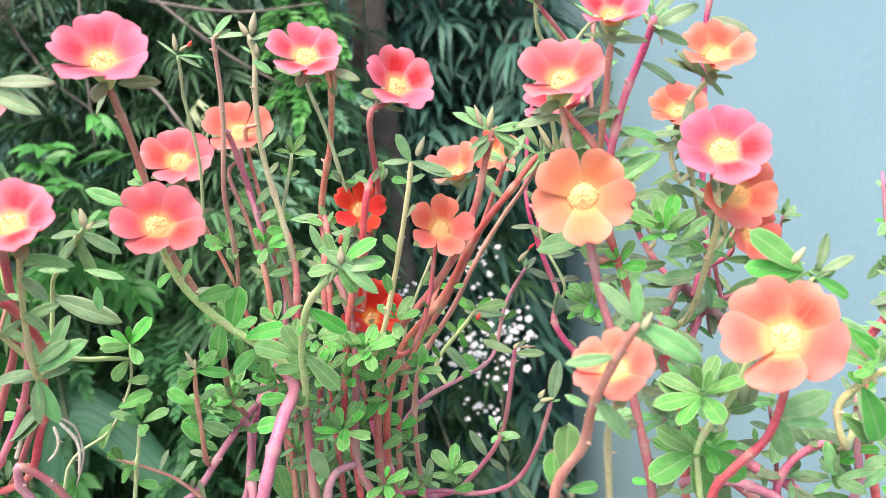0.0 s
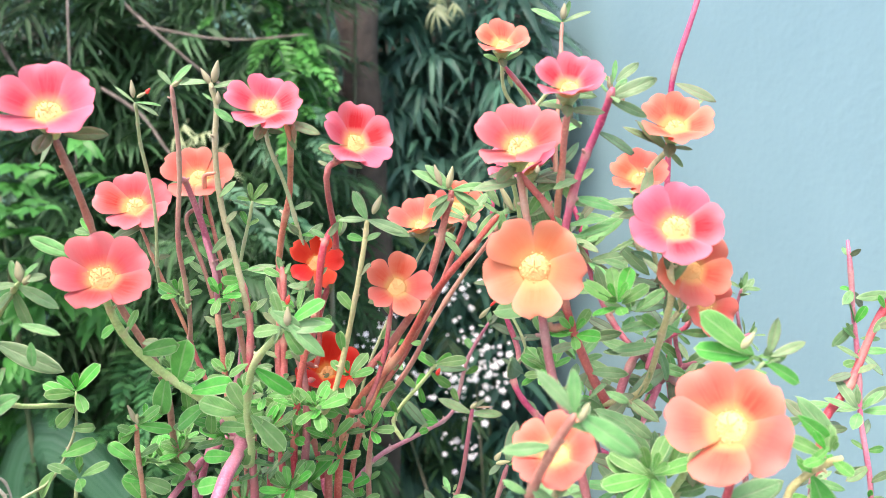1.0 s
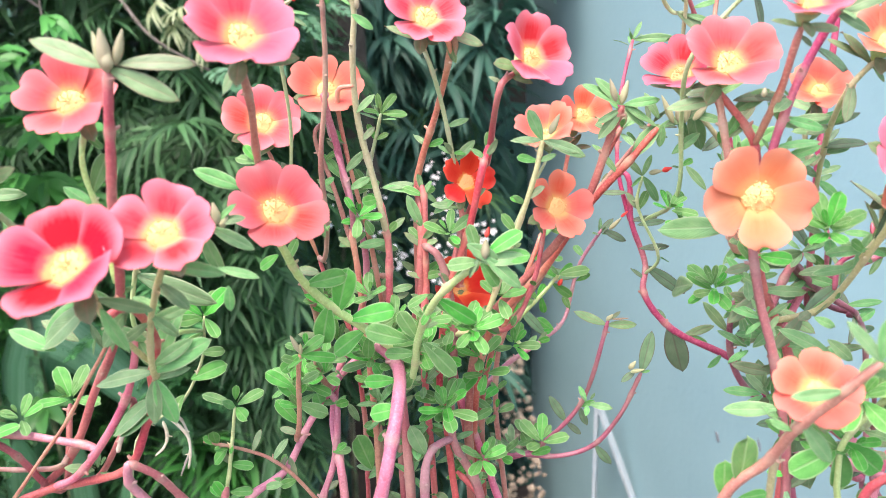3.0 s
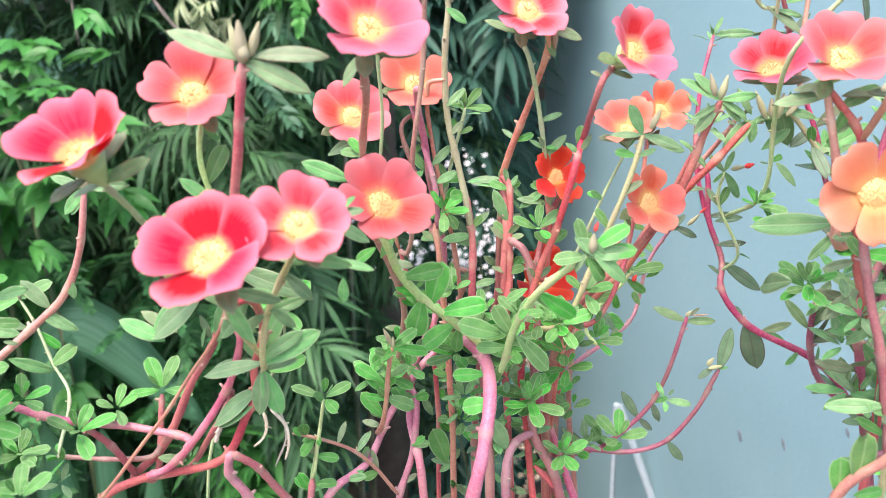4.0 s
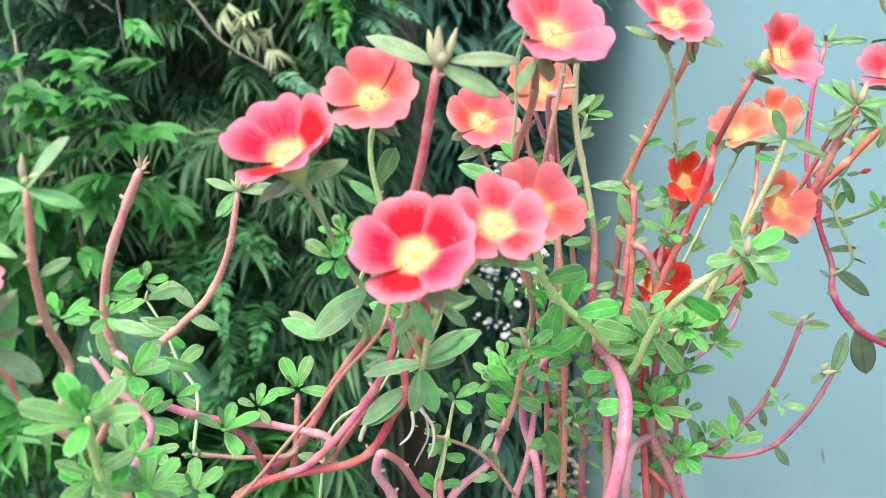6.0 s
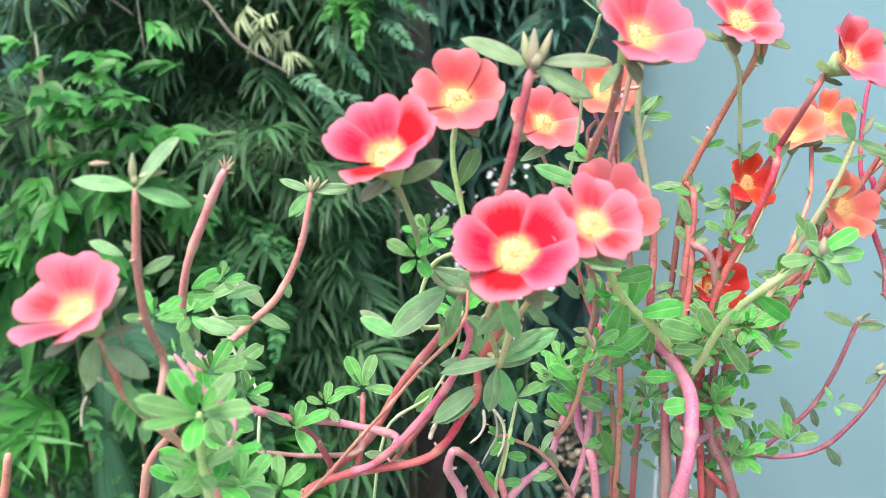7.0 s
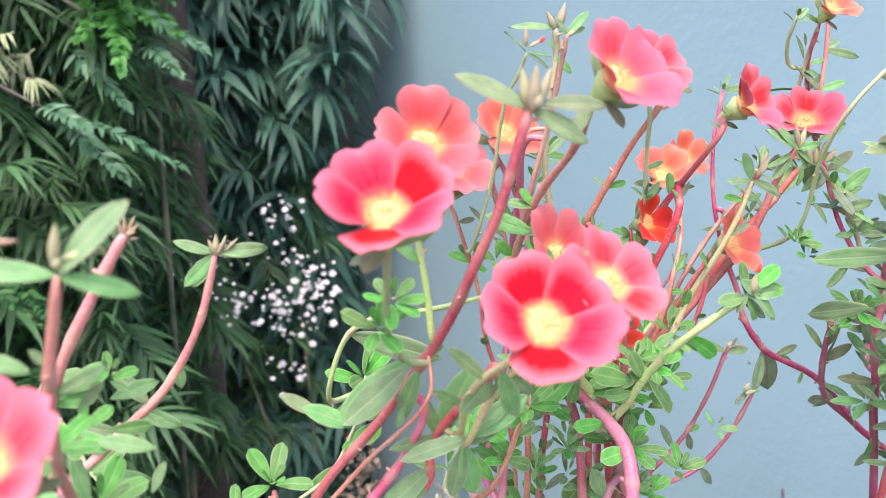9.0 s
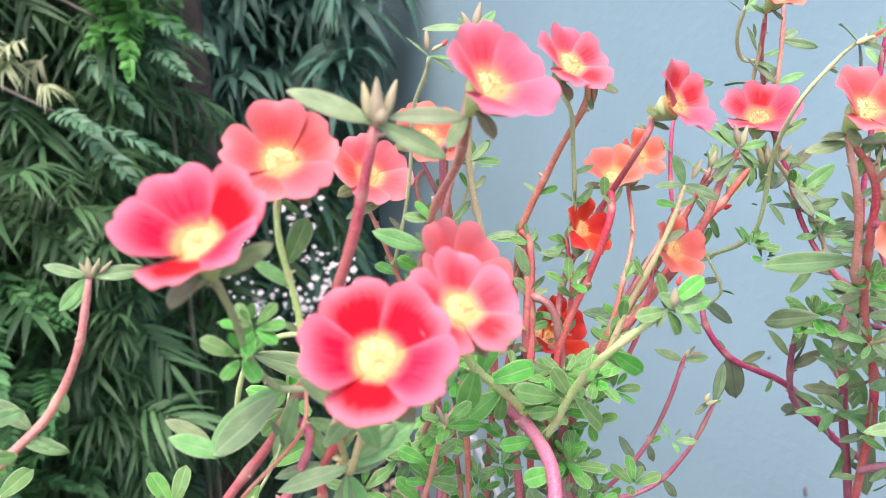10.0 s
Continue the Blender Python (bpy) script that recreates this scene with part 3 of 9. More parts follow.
# ---- the hedge ----
def blade_mesh(name, mat, n, length, width, droop, fan, seed, twig=0.55, taper=0.0):
    """Narrow leaves on a thin twig along x: a loose spray, or a feathery frond where the twig is long and the leaves get shorter."""
    rng = random.Random(seed)
    verts, faces, rnd = [], [], []
    for k in range(n):
        f = k / max(1, n - 1)
        root = Vector((twig * length * f, 0, -0.10 * twig * length * f * f))
        a = (-1 if k % 2 else 1) * radians(fan * (1 - 0.55 * f) * rng.uniform(0.6, 1.1)) if k < n - 1 else 0.0
        ln = length * rng.uniform(0.75, 1.1) * (1 - 0.2 * abs(f - 0.5)) * (1 - taper * f)
        side = Vector((-math.sin(a), math.cos(a), rng.uniform(-0.5, 0.5))).normalized()
        fwd = Vector((math.cos(a), math.sin(a), rng.uniform(-0.1, 0.25))).normalized()
        i0 = len(verts)
        segs = 3 if taper else 5
        for s in range(segs + 1):
            u = s / segs
            p = root + fwd * ln * u + Vector((0, 0, -droop * ln * u * u))
            hw = 0.5 * width * (math.sin(math.pi * min(1, u * 0.94 + 0.06) ** 0.7) + 0.02)
            verts += [p - side * hw + Vector((0, 0, hw * 0.35)), p, p + side * hw + Vector((0, 0, hw * 0.35))]
        for s in range(segs):
            for j in (0, 1):
                b = i0 + s * 3 + j
                faces.append((b, b + 1, b + 4, b + 3))
    # twig
    i0 = len(verts)
    for x, z, r in ((-0.25 * length, 0.0, 0.0022), (1.05 * twig * length, -0.10 * twig * length, 0.0010)):
        verts += [Vector((x, r, z)), Vector((x, -0.5 * r, z + r)), Vector((x, -0.5 * r, z - r))]
    for j in range(3):
        faces.append((i0 + j, i0 + (j + 1) % 3, i0 + 3 + (j + 1) % 3, i0 + 3 + j))
    me = bpy.data.meshes.new(name)
    me.from_pydata(verts, [], faces)
    me.materials.append(mat)
    for p in me.polygons:
        p.use_smooth = True
    return me


def foliage_mat(name, stops, gloss=0.5, light=0.3):
    m, nt, b, out = node_mat(name)
    geo = nt.nodes.new("ShaderNodeNewGeometry")
    col = ramp(nt, geo.outputs["Random Per Island"], stops)
    hue = nt.nodes.new("ShaderNodeHueSaturation")
    nt.links.new(math_node(nt, "ADD", 0.7, math_node(nt, "MULTIPLY", rand_of(nt), 0.6)), hue.inputs["Value"])
    nt.links.new(col, hue.inputs["Color"])
    col = hue.outputs["Color"]
    nt.links.new(col, b.inputs["Base Color"])
    b.inputs["Roughness"].default_value = gloss
    b.inputs["Specular IOR Level"].default_value = 0.3
    thin(nt, b, out, col, light)
    return m


BAMBOO = foliage_mat("bamboo_leaf", [(0.0, (0.034, 0.088, 0.040)), (0.55, (0.057, 0.163, 0.062)), (0.85, (0.125, 0.268, 0.112)), (1.0, (0.28, 0.39, 0.21))])
DEEP = foliage_mat("deep_green_leaf", [(0.0, (0.035, 0.11, 0.085)), (0.7, (0.065, 0.185, 0.125)), (1.0, (0.12, 0.25, 0.17))])
FRESH = foliage_mat("fresh_green_leaf", [(0.0, (0.045, 0.20, 0.045)), (0.6, (0.07, 0.28, 0.06)), (1.0, (0.115, 0.37, 0.085))], 0.4, 0.35)
FERN = foliage_mat("fern_leaf", [(0.0, (0.03, 0.125, 0.045)), (0.6, (0.052, 0.20, 0.065)), (1.0, (0.10, 0.29, 0.10))], 0.5, 0.35)
PALE_FERN = foliage_mat("pale_fern_leaf", [(0.0, (0.05, 0.15, 0.075)), (0.6, (0.08, 0.215, 0.11)), (1.0, (0.14, 0.30, 0.18))], 0.45, 0.3)
# leaves catching the sun: that light is put into this paler colour
SUNLIT_LEAF = foliage_mat("sunlit_pale_leaf", [(0.0, (0.26, 0.34, 0.17)), (1.0, (0.50, 0.56, 0.36))], 0.6, 0.3)
BARK = plain_mat("dark_bark", [(0.3, (0.045, 0.036, 0.030)), (0.7, (0.11, 0.088, 0.072))], 14.0, 0.9, 0.6, 0.01)
SPRAY = {"bamboo": [blade_mesh("bamboo_spray", BAMBOO, 13, 0.13, 0.013, 0.5, 66, s, 0.9) for s in range(5)],
         "palm": [blade_mesh("palm_fan", FRESH, 11, 0.15, 0.016, 0.35, 95, s + 60, 0.25) for s in range(3)],
         "strap": [blade_mesh("strap_spray", FRESH, 5, 0.21, 0.036, 0.25, 34, s + 70, 0.2) for s in range(2)],
         "deep": [blade_mesh("deep_spray", DEEP, 8, 0.15, 0.022, 0.6, 70, s + 9) for s in range(4)],
         "fern": [blade_mesh("fern_frond", FERN, 44, 0.055, 0.010, 0.2, 76, s + 20, 4.6, 0.7) for s in range(3)],
         "fresh_fern": [blade_mesh("fresh_frond", FRESH, 36, 0.055, 0.012, 0.2, 75, s + 40, 3.6, 0.65) for s in range(3)],
         "pale_fern": [blade_mesh("pale_frond", PALE_FERN, 24, 0.052, 0.013, 0.25, 72, s + 80, 3.4, 0.5) for s in range(3)],
         "pale": [blade_mesh("sunlit_spray", SUNLIT_LEAF, 14, 0.07, 0.007, 0.6, 60, s + 50) for s in range(2)],
         "fresh": [blade_mesh("fresh_spray", FRESH, 7, 0.09, 0.030, 0.3, 60, s + 30) for s in range(3)]}


CANE = stem_mat("green_cane", [(0.3, (0.03, 0.06, 0.025)), (0.7, (0.07, 0.11, 0.05))])


def shrub(name, label, base, kind, spots, canes, cane_mat, size=(0.8, 1.3), facing=(0.1, -1.0), droop=-0.35):
    """spots: boxes (x0, x1, y0, y1, z0, z1, how many sprays)."""
    rng = random.Random(len(label) * 7 + int(abs(base[0]) * 1000))
    ob = thing(name, base, label, "shrub")
    o = Vector(base)
    for cx, cy, h, lean in canes:
        pts = [Vector((cx, cy, 0)) - o, Vector((cx + lean * 0.3, cy, h * 0.5)) - o, Vector((cx + lean, cy - 0.05, h)) - o]
        part("cane", tube_mesh("cane", pts, 0.009, 0.004, cane_mat, 7, 8, 0.05, rng.randrange(999)), ob)
    for x0, x1, y0, y1, z0, z1, n in spots:
        for _ in range(n):
            p = Vector((rng.uniform(x0, x1), rng.uniform(y0, y1), rng.uniform(z0, z1))) - o
            d = Vector((facing[0] + rng.uniform(-1, 1), facing[1] + rng.uniform(-0.5, 0.7), droop + rng.uniform(-0.5, 0.45)))
            s = rng.uniform(*size)
            part("leaf_spray", SPRAY[kind][rng.randrange(len(SPRAY[kind]))], ob, aim(p, d, Vector((rng.uniform(-0.4, 0.4), rng.uniform(-0.6, 0.1), 1)), (s, s, s)))
    return ob


shrub("bamboo", "dense clump of slender bamboo with narrow drooping leaves", (-0.55, 2.0, 0), "bamboo",
      [(-1.15, -0.48, 1.7, 2.2, 0.5, 1.65, 700), (-1.15, -0.34, 1.7, 2.2, 1.65, 2.5, 700), (-1.75, -0.95, 1.6, 2.1, 0.5, 2.5, 600), (-0.66, -0.40, 1.55, 1.75, 0.6, 1.72, 165), (-0.30, 0.10, 2.45, 2.65, 0.35, 1.72, 60), (-0.38, -0.24, 2.02, 2.16, 0.9, 1.90, 56)],
      [(-0.9, 1.95, 2.6, 0.1), (-0.6, 2.0, 2.6, -0.05), (-0.35, 2.05, 2.5, 0.08), (-1.2, 1.95, 2.5, -0.1), (-1.5, 1.9, 2.4, 0.05)], CANE, (0.5, 1.05))
shrub("bamboo", "dark blue-green bamboo hanging over the end of the wall", (-0.1, 2.6, 0), "deep",
      [(-0.45, 0.195, 2.5, 2.78, 1.76, 3.0, 180), (0.08, 0.235, 2.3, 2.45, 1.90, 2.6, 22), (-0.6, 0.2, 2.9, 3.1, 0.3, 1.0, 120), (-0.6, -0.25, 2.5, 2.9, 0.9, 1.8, 90), (-0.25, 0.02, 2.45, 2.75, 0.2, 0.85, 50), (-0.30, 0.16, 2.50, 2.75, 0.8, 1.78, 70)],
      [(-0.2, 2.65, 2.9, 0.2), (0.05, 2.7, 3.0, 0.1)], CANE, (0.85, 1.4))
shrub("fern", "green fern with feathery fronds low in the hedge", (-0.6, 1.6, 0), "fern",
      [(-1.15, -0.52, 1.5, 1.8, 0.7, 1.65, 100)], [], STEM["green"], (0.8, 1.3))
shrub("fern", "bright green fern fronds hanging into the hedge", (-0.3, 1.75, 0), "fresh_fern",
      [(-0.48, -0.35, 1.6, 1.8, 2.0, 2.4, 18), (-0.46, -0.38, 1.6, 1.7, 1.98, 2.08, 2)], [(-0.35, 1.8, 2.4, 0.05)], CANE, (0.8, 1.2), droop=-0.7)
shrub("fern", "pale blue-green fern fronds reaching out of the hedge", (-0.35, 1.65, 0), "pale_fern",
      [(-0.46, -0.30, 1.58, 1.68, 1.90, 2.02, 6), (-0.52, -0.42, 1.56, 1.64, 1.76, 1.84, 3)], [(-0.52, 1.85, 1.9, 0.03)], CANE, (0.8, 1.15), facing=(0.8, -0.5), droop=-0.45)
shrub("leafy_shrub", "fresh green shrub with broad pointed leaflets", (-0.9, 1.4, 0), "fresh",
      [(-1.15, -0.68, 1.25, 1.5, 1.5, 1.9, 56), (-1.25, -0.8, 1.35, 1.6, 1.0, 1.6, 40)], [(-1.0, 1.45, 1.9, 0.05), (-0.85, 1.45, 1.8, -0.05)], CANE, (0.6, 1.0))
shrub("hedge", "deep shaded hedge closing the back of the garden", (-1.0, 3.3, 0), "deep",
      [(-2.8, 0.5, 3.05, 3.5, 0.0, 3.2, 420)], [], STEM["brown"], (1.6, 2.8))
# narrow leaves whose sunlight is in their pale colour
shrub("sunlit_tuft", "tuft of narrow pale leaves caught in the hedge", (-0.58, 1.72, 1.8), "pale",
      [(-0.62, -0.53, 1.60, 1.66, 1.86, 1.98, 6), (-0.08, 0.0, 2.2, 2.3, 2.34, 2.44, 4)], [], CANE, (0.6, 1.0), droop=-0.8)
shrub("palm", "low palm with fans of bright green leaflets", (-0.45, 1.55, 0), "palm",
      [(-0.62, -0.47, 1.46, 1.54, 0.90, 1.06, 9), (-1.2, -1.0, 1.3, 1.4, 1.0, 1.15, 6)], [(-0.52, 1.6, 1.0, 0.02), (-0.58, 1.6, 0.95, -0.03)], CANE, (0.8, 1.15), droop=0.5)
shrub("strap_leaf_plant", "plant with long bright green leaves hanging down", (-1.08, 1.45, 0), "strap",
      [(-1.14, -1.02, 1.36, 1.44, 1.42, 1.50, 4)], [(-1.08, 1.46, 1.5, 0.0)], CANE, (0.9, 1.15), facing=(0.1, -0.6), droop=-1.4)
trunk = thing("tree", (-0.34, 2.3, 0), "dark tree trunk rising out of the hedge", "tree")
part("trunk", tube_mesh("trunk", [(0, 0, 0), (0.05, 0, 1.2), (0.03, 0, 2.1), (-0.02, 0, 3.2)], 0.07, 0.055, BARK, 12, 10, 0.06, 3), trunk)
part("limb", tube_mesh("limb", [(0.03, 0, 1.9), (-0.12, -0.05, 2.3), (-0.35, -0.1, 2.7)], 0.03, 0.015, BARK, 9, 8, 0.06, 4), trunk)


def broad_leaf_mat():
    """Blue-green blade with fine veins that run along it."""
    m, nt, b, out = node_mat("broad_blue_green_leaf")
    comb = nt.nodes.new("ShaderNodeCombineXYZ")
    nt.links.new(math_node(nt, "MULTIPLY", attr(nt, "across"), 9.0), comb.inputs[0])
    nt.links.new(math_node(nt, "MULTIPLY", attr(nt, "along"), 1.2), comb.inputs[1])
    vein = nd(nt, "ShaderNodeTexNoise", Scale=1.0, Detail=3.0, Roughness=0.6)
    nt.links.new(comb.outputs[0], vein.inputs["Vector"])
    col = ramp(nt, vein.outputs["Fac"], [(0.34, (0.10, 0.31, 0.16)), (0.52, (0.16, 0.42, 0.23)), (0.68, (0.25, 0.50, 0.31))])
    nt.links.new(col, b.inputs["Base Color"])
    b.inputs["Roughness"].default_value = 0.4
    bump(nt, b, vein.outputs["Fac"], 0.4, 0.003)
    thin(nt, b, out, col, 0.25)
    return m


def broad_plant():
    """A low plant with a few wide, strap-like leaves."""
    mat = broad_leaf_mat()
    ob = thing("broad_leaf_plant", (-0.85, 1.5, 0), "low plant with wide blue-green strap leaves", "plant")
    for k, (root, mid, tip, w) in enumerate((((-0.98, 1.5, 0.7), (-0.86, 1.44, 1.30), (-0.60, 1.42, 1.08), 0.12), ((-0.85, 1.5, 0.3), (-0.82, 1.42, 0.95), (-0.80, 1.38, 1.10), 0.06),
                                             ((-0.80, 1.5, 0.3), (-0.74, 1.42, 0.85), (-0.70, 1.38, 1.02), 0.05), ((-0.9, 1.5, 0.3), (-0.92, 1.40, 0.95), (-0.90, 1.36, 1.12), 0.09),)):
        line = spline([Vector(root), Vector(mid), Vector(tip)], 8)
        o = ob.location
        bm = bmesh.new()
        across, along = bm.verts.layers.float.new("across"), bm.verts.layers.float.new("along")
        prev = None
        n = len(line)
        for i, q in enumerate(line):
            u = i / (n - 1)
            d = (line[min(i + 1, n - 1)] - line[max(i - 1, 0)]).normalized()
            sd = d.cross(Vector((0.1, -1, 0.35))).normalized()
            hw = w * 0.5 * max(0.02, math.sin(math.pi * min(1, 0.1 + 0.9 * u)) ** 0.6)
            row = []
            for a in (-1, -0.5, 0, 0.5, 1):
                v = bm.verts.new(q - o + sd * hw * a + Vector((0, -0.25 * hw * (a * a - 1) * -1, 0)))
                v[across], v[along] = a, u
                row.append(v)
            if prev:
                for a in range(4):
                    bm.faces.new((prev[a], prev[a + 1], row[a + 1], row[a]))
            prev = row
        bmesh.ops.solidify(bm, geom=bm.faces[:], thickness=0.0015)
        part("leaf", mesh_of(bm, "broad_leaf", mat), ob)


broad_plant()


def dead_branch(label, pts, r):
    ob = thing("branch", pts[0], label, "branch")
    o = Vector(pts[0])
    part("bough", tube_mesh("bough", [Vector(p) - o for p in pts], r, r * 0.5, DRYWOOD, 7, 8, 0.1, 5), ob)


DRYWOOD = plain_mat("grey_dead_wood", [(0.3, (0.10, 0.09, 0.07)), (0.7, (0.22, 0.19, 0.16))], 40.0, 0.9)
dead_branch("bare grey branch across the hedge", [(-0.80, 1.62, 2.3), (-0.68, 1.6, 2.18), (-0.53, 1.6, 2.05), (-0.42, 1.62, 1.98)], 0.0050)
dead_branch("thin bare branch lying in the hedge", [(-0.70, 1.6, 2.18), (-0.5, 1.6, 2.14), (-0.32, 1.62, 2.15)], 0.0037)
dead_branch("bare brown branch rising through the leaves", [(-0.80, 1.62, 2.05), (-0.70, 1.6, 1.98), (-0.62, 1.58, 1.88), (-0.50, 1.6, 1.80)], 0.0050)
dead_branch("slim grey twig hanging in the hedge", [(-0.80, 1.5, 2.3), (-0.775, 1.45, 2.05), (-0.77, 1.45, 1.85)], 0.0031)
dead_branch("bare brown branch at the edge of the hedge", [(-1.15, 1.7, 2.3), (-0.98, 1.65, 2.05), (-0.85, 1.6, 1.95)], 0.0056)

# white flecks that stand in for bright sky glimpsed through the hedge
WHITE = plain_mat("white_sky_fleck", [(0.3, (0.92, 0.93, 0.93)), (0.7, (0.96, 0.96, 0.96))], 60.0, 0.5)


def sky_fleck_mesh():
    bm = bmesh.new()
    for k in range(5):
        a = k * math.tau / 5
        bmesh.ops.create_icosphere(bm, subdivisions=1, radius=0.5, matrix=Matrix.Translation((math.cos(a) * 0.45, math.sin(a) * 0.45, 0)) @ Matrix.Rotation(a, 4, "Z") @ Matrix.Diagonal((0.9, 0.7, 0.35, 1)))
    return mesh_of(bm, "blossom", WHITE)


def sky_fleck_cluster():
    rng = random.Random(21)
    ob = thing("sky_fleck_stand_in", (0.02, 2.38, 0), "tiny white flecks added in place of bright sky gaps in the hedge", "shrub")
    me = sky_fleck_mesh()
    # added canes that carry the flecks
    part("cane", tube_mesh("cane", [(0, 0, 0), (0.02, 0, 0.6), (0.0, -0.02, 1.25)], 0.006, 0.003, CANE, 7, 8, 0.05, 1), ob)
    part("cane", tube_mesh("cane", [(0, 0, 0), (-0.10, -0.20, 0.7), (-0.26, -0.40, 1.40)], 0.005, 0.002, CANE, 7, 8, 0.05, 2), ob)
    for cx, cz, sx, sz, n in ((0.075, 1.25, 0.035, 0.050, 44), (-0.06, 1.20, 0.045, 0.040, 40), (-0.02, 1.30, 0.07, 0.10, 34), (-0.20, 1.20, 0.05, 0.04, 16), (-0.03, 1.47, 0.035, 0.05, 22), (-0.02, 1.05, 0.06, 0.09, 24)):
        for k in range(n):
            x, z, s = rng.gauss(cx, sx), rng.gauss(cz, sz), 0.005 + 0.012 * rng.random() ** 2
            d = Vector((rng.uniform(-0.4, 0.2), -1, rng.uniform(0.5, 1.4)))
            part("blossom", me, ob, Matrix.Translation((x - 0.02, rng.uniform(-0.09, 0.01), z)) @ d.to_track_quat("Z", "Y").to_matrix().to_4x4() @ Matrix.Diagonal((s, s, s, 1)))
    for cx, cz, sx, sz, n in ((-0.27, 1.43, 0.045, 0.045, 30), (-0.20, 1.31, 0.03, 0.035, 18)):
        for k in range(n):
            x, z, s = rng.gauss(cx, sx), rng.gauss(cz, sz), 0.003 + 0.008 * rng.random() ** 2
            d = Vector((rng.uniform(-0.4, 0.2), -1, rng.uniform(0.5, 1.4)))
            part("blossom", me, ob, Matrix.Translation((x - 0.02, rng.uniform(-0.50, -0.40), z)) @ d.to_track_quat("Z", "Y").to_matrix().to_4x4() @ Matrix.Diagonal((s, s, s, 1)))


sky_fleck_cluster()

STONE = plain_mat("tan_stone", [(0.3, (0.22, 0.18, 0.13)), (0.7, (0.46, 0.39, 0.30))], 12.0, 0.9)


def stones():
    rng = random.Random(5)
    meshes = []
    for k in range(4):
        bm = bmesh.new()
        bmesh.ops.create_icosphere(bm, subdivisions=2, radius=0.5)
        for v in bm.verts:
            v.co *= 1 + 0.25 * noise.noise(v.co * 2.2 + Vector((k * 9, 0, 0)))
        meshes.append(mesh_of(bm, "stone", STONE))
    heap = thing("rubble_heap", (0.18, 2.48, 0), "heap of tan rubble stones at the foot of the hedge", "stones")
    for k in range(260):
        z = rng.uniform(0.0, 0.80)
        r = (0.03 + 0.22 * (1 - z / 0.85)) * math.sqrt(rng.random())
        a = rng.uniform(0, math.tau)
        s = rng.uniform(0.014, 0.034)
        part("stone", meshes[k % 4], heap, Matrix.Translation((0.02 + r * math.cos(a) * 0.65, r * math.sin(a) * 0.6, z)) @ Matrix.Rotation(rng.uniform(0, 6), 4, "Z") @ Matrix.Diagonal((s, s * 0.8, s * 0.7, 1)))


stones()

SLAT = plain_mat("weathered_white_slat", [(0.3, (0.27, 0.35, 0.38)), (0.7, (0.36, 0.43, 0.45))], 30.0, 0.7)


def slat(foot, top):
    ob = thing("slat", foot, "weathered white wooden slat leaning by the wall", "slat", "slats leaning together")
    d = Vector(top) - Vector(foot)
    me = mesh_of(box_bm((0.022, 0.012, d.length), (0, 0, d.length / 2), 0.002), "strip", SLAT, False)
    part("strip", me, ob, d.to_track_quat("Z", "Y").to_matrix().to_4x4())


slat((0.386, 2.06, 0.0), (0.404, 2.05, 0.80))
slat((0.66, 1.80, 0.0), (0.41, 2.04, 0.80))
SCUFF = plain_mat("dark_scuff", [(0.3, (0.10, 0.12, 0.13)), (0.7, (0.2, 0.23, 0.25))], 80.0, 0.8)
for a, z, w, h, tilt in ((1.225, 0.91, 0.012, 0.032, -25), (1.37, 0.96, 0.008, 0.028, -20), (1.8, 1.06, 0.008, 0.022, 10), (1.54, 1.066, 0.006, 0.02, -30), (1.72, 1.29, 0.006, 0.012, 40)):
    bm = bmesh.new()
    bmesh.ops.create_uvsphere(bm, u_segments=10, v_segments=6, radius=0.5, matrix=Matrix.Translation((a, -0.001, z)) @ Matrix.Rotation(radians(tilt), 4, "Y") @ Matrix.Diagonal((w, 0.004, h, 1)))
    for v in bm.verts:
        v.co += Vector((noise.noise(v.co * 90), 0, noise.noise(v.co * 70 + Vector((5, 0, 0))))) * 0.004
    part("scuff_mark", mesh_of(bm, "scuff_mark", SCUFF), wall)

back_plant = thing("flowering_purslane", (-0.05, 0.37, 1.385), "moss rose plant with coral, pink and red flowers on tall stalks", "plant", "moss rose plants in the planter")
left_plant = thing("flowering_purslane", (-0.25, 0.33, 1.385), "moss rose plant with large pink and red flowers and red stalks", "plant", "moss rose plants in the planter")
corner_plant = thing("flowering_purslane", (-0.28, 0.27, 1.385), "moss rose plant with one salmon flower and bright green leaf tips", "plant", "moss rose plants in the planter")
right_plant = thing("flowering_purslane", (0.1, 0.36, 1.385), "moss rose plant with orange and pink flowers before the wall", "plant", "moss rose plants in the planter")
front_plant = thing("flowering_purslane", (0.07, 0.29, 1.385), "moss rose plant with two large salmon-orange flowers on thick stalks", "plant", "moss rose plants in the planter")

# flowers
flower(back_plant, (-0.1109, 0.2609, 1.7568), (0.287, -0.768, 0.572), (0.942, 0.337, -0.014), 0.0372, "pink", 17, 96, 5)
flower(back_plant, (-0.0543, 0.3278, 1.7669), (0.181, -0.801, 0.571), (0.971, 0.237, -0.030), 0.0362, "pink", 12, 90, 5)
flower(back_plant, (-0.0145, 0.3186, 1.7495), (0.439, -0.778, 0.450), (0.991, 0.123, -0.057), 0.0355, "pink", 16, 100, 5)
flower(back_plant, (-0.1300, 0.3620, 1.7276), (0.262, -0.841, 0.474), (0.917, 0.397, -0.045), 0.0371, "rose", 12, 100, 5)
flower(back_plant, (-0.1016, 0.3708, 1.7410), (0.182, -0.835, 0.520), (0.944, 0.326, -0.039), 0.0360, "coral", 12, 90, 5)
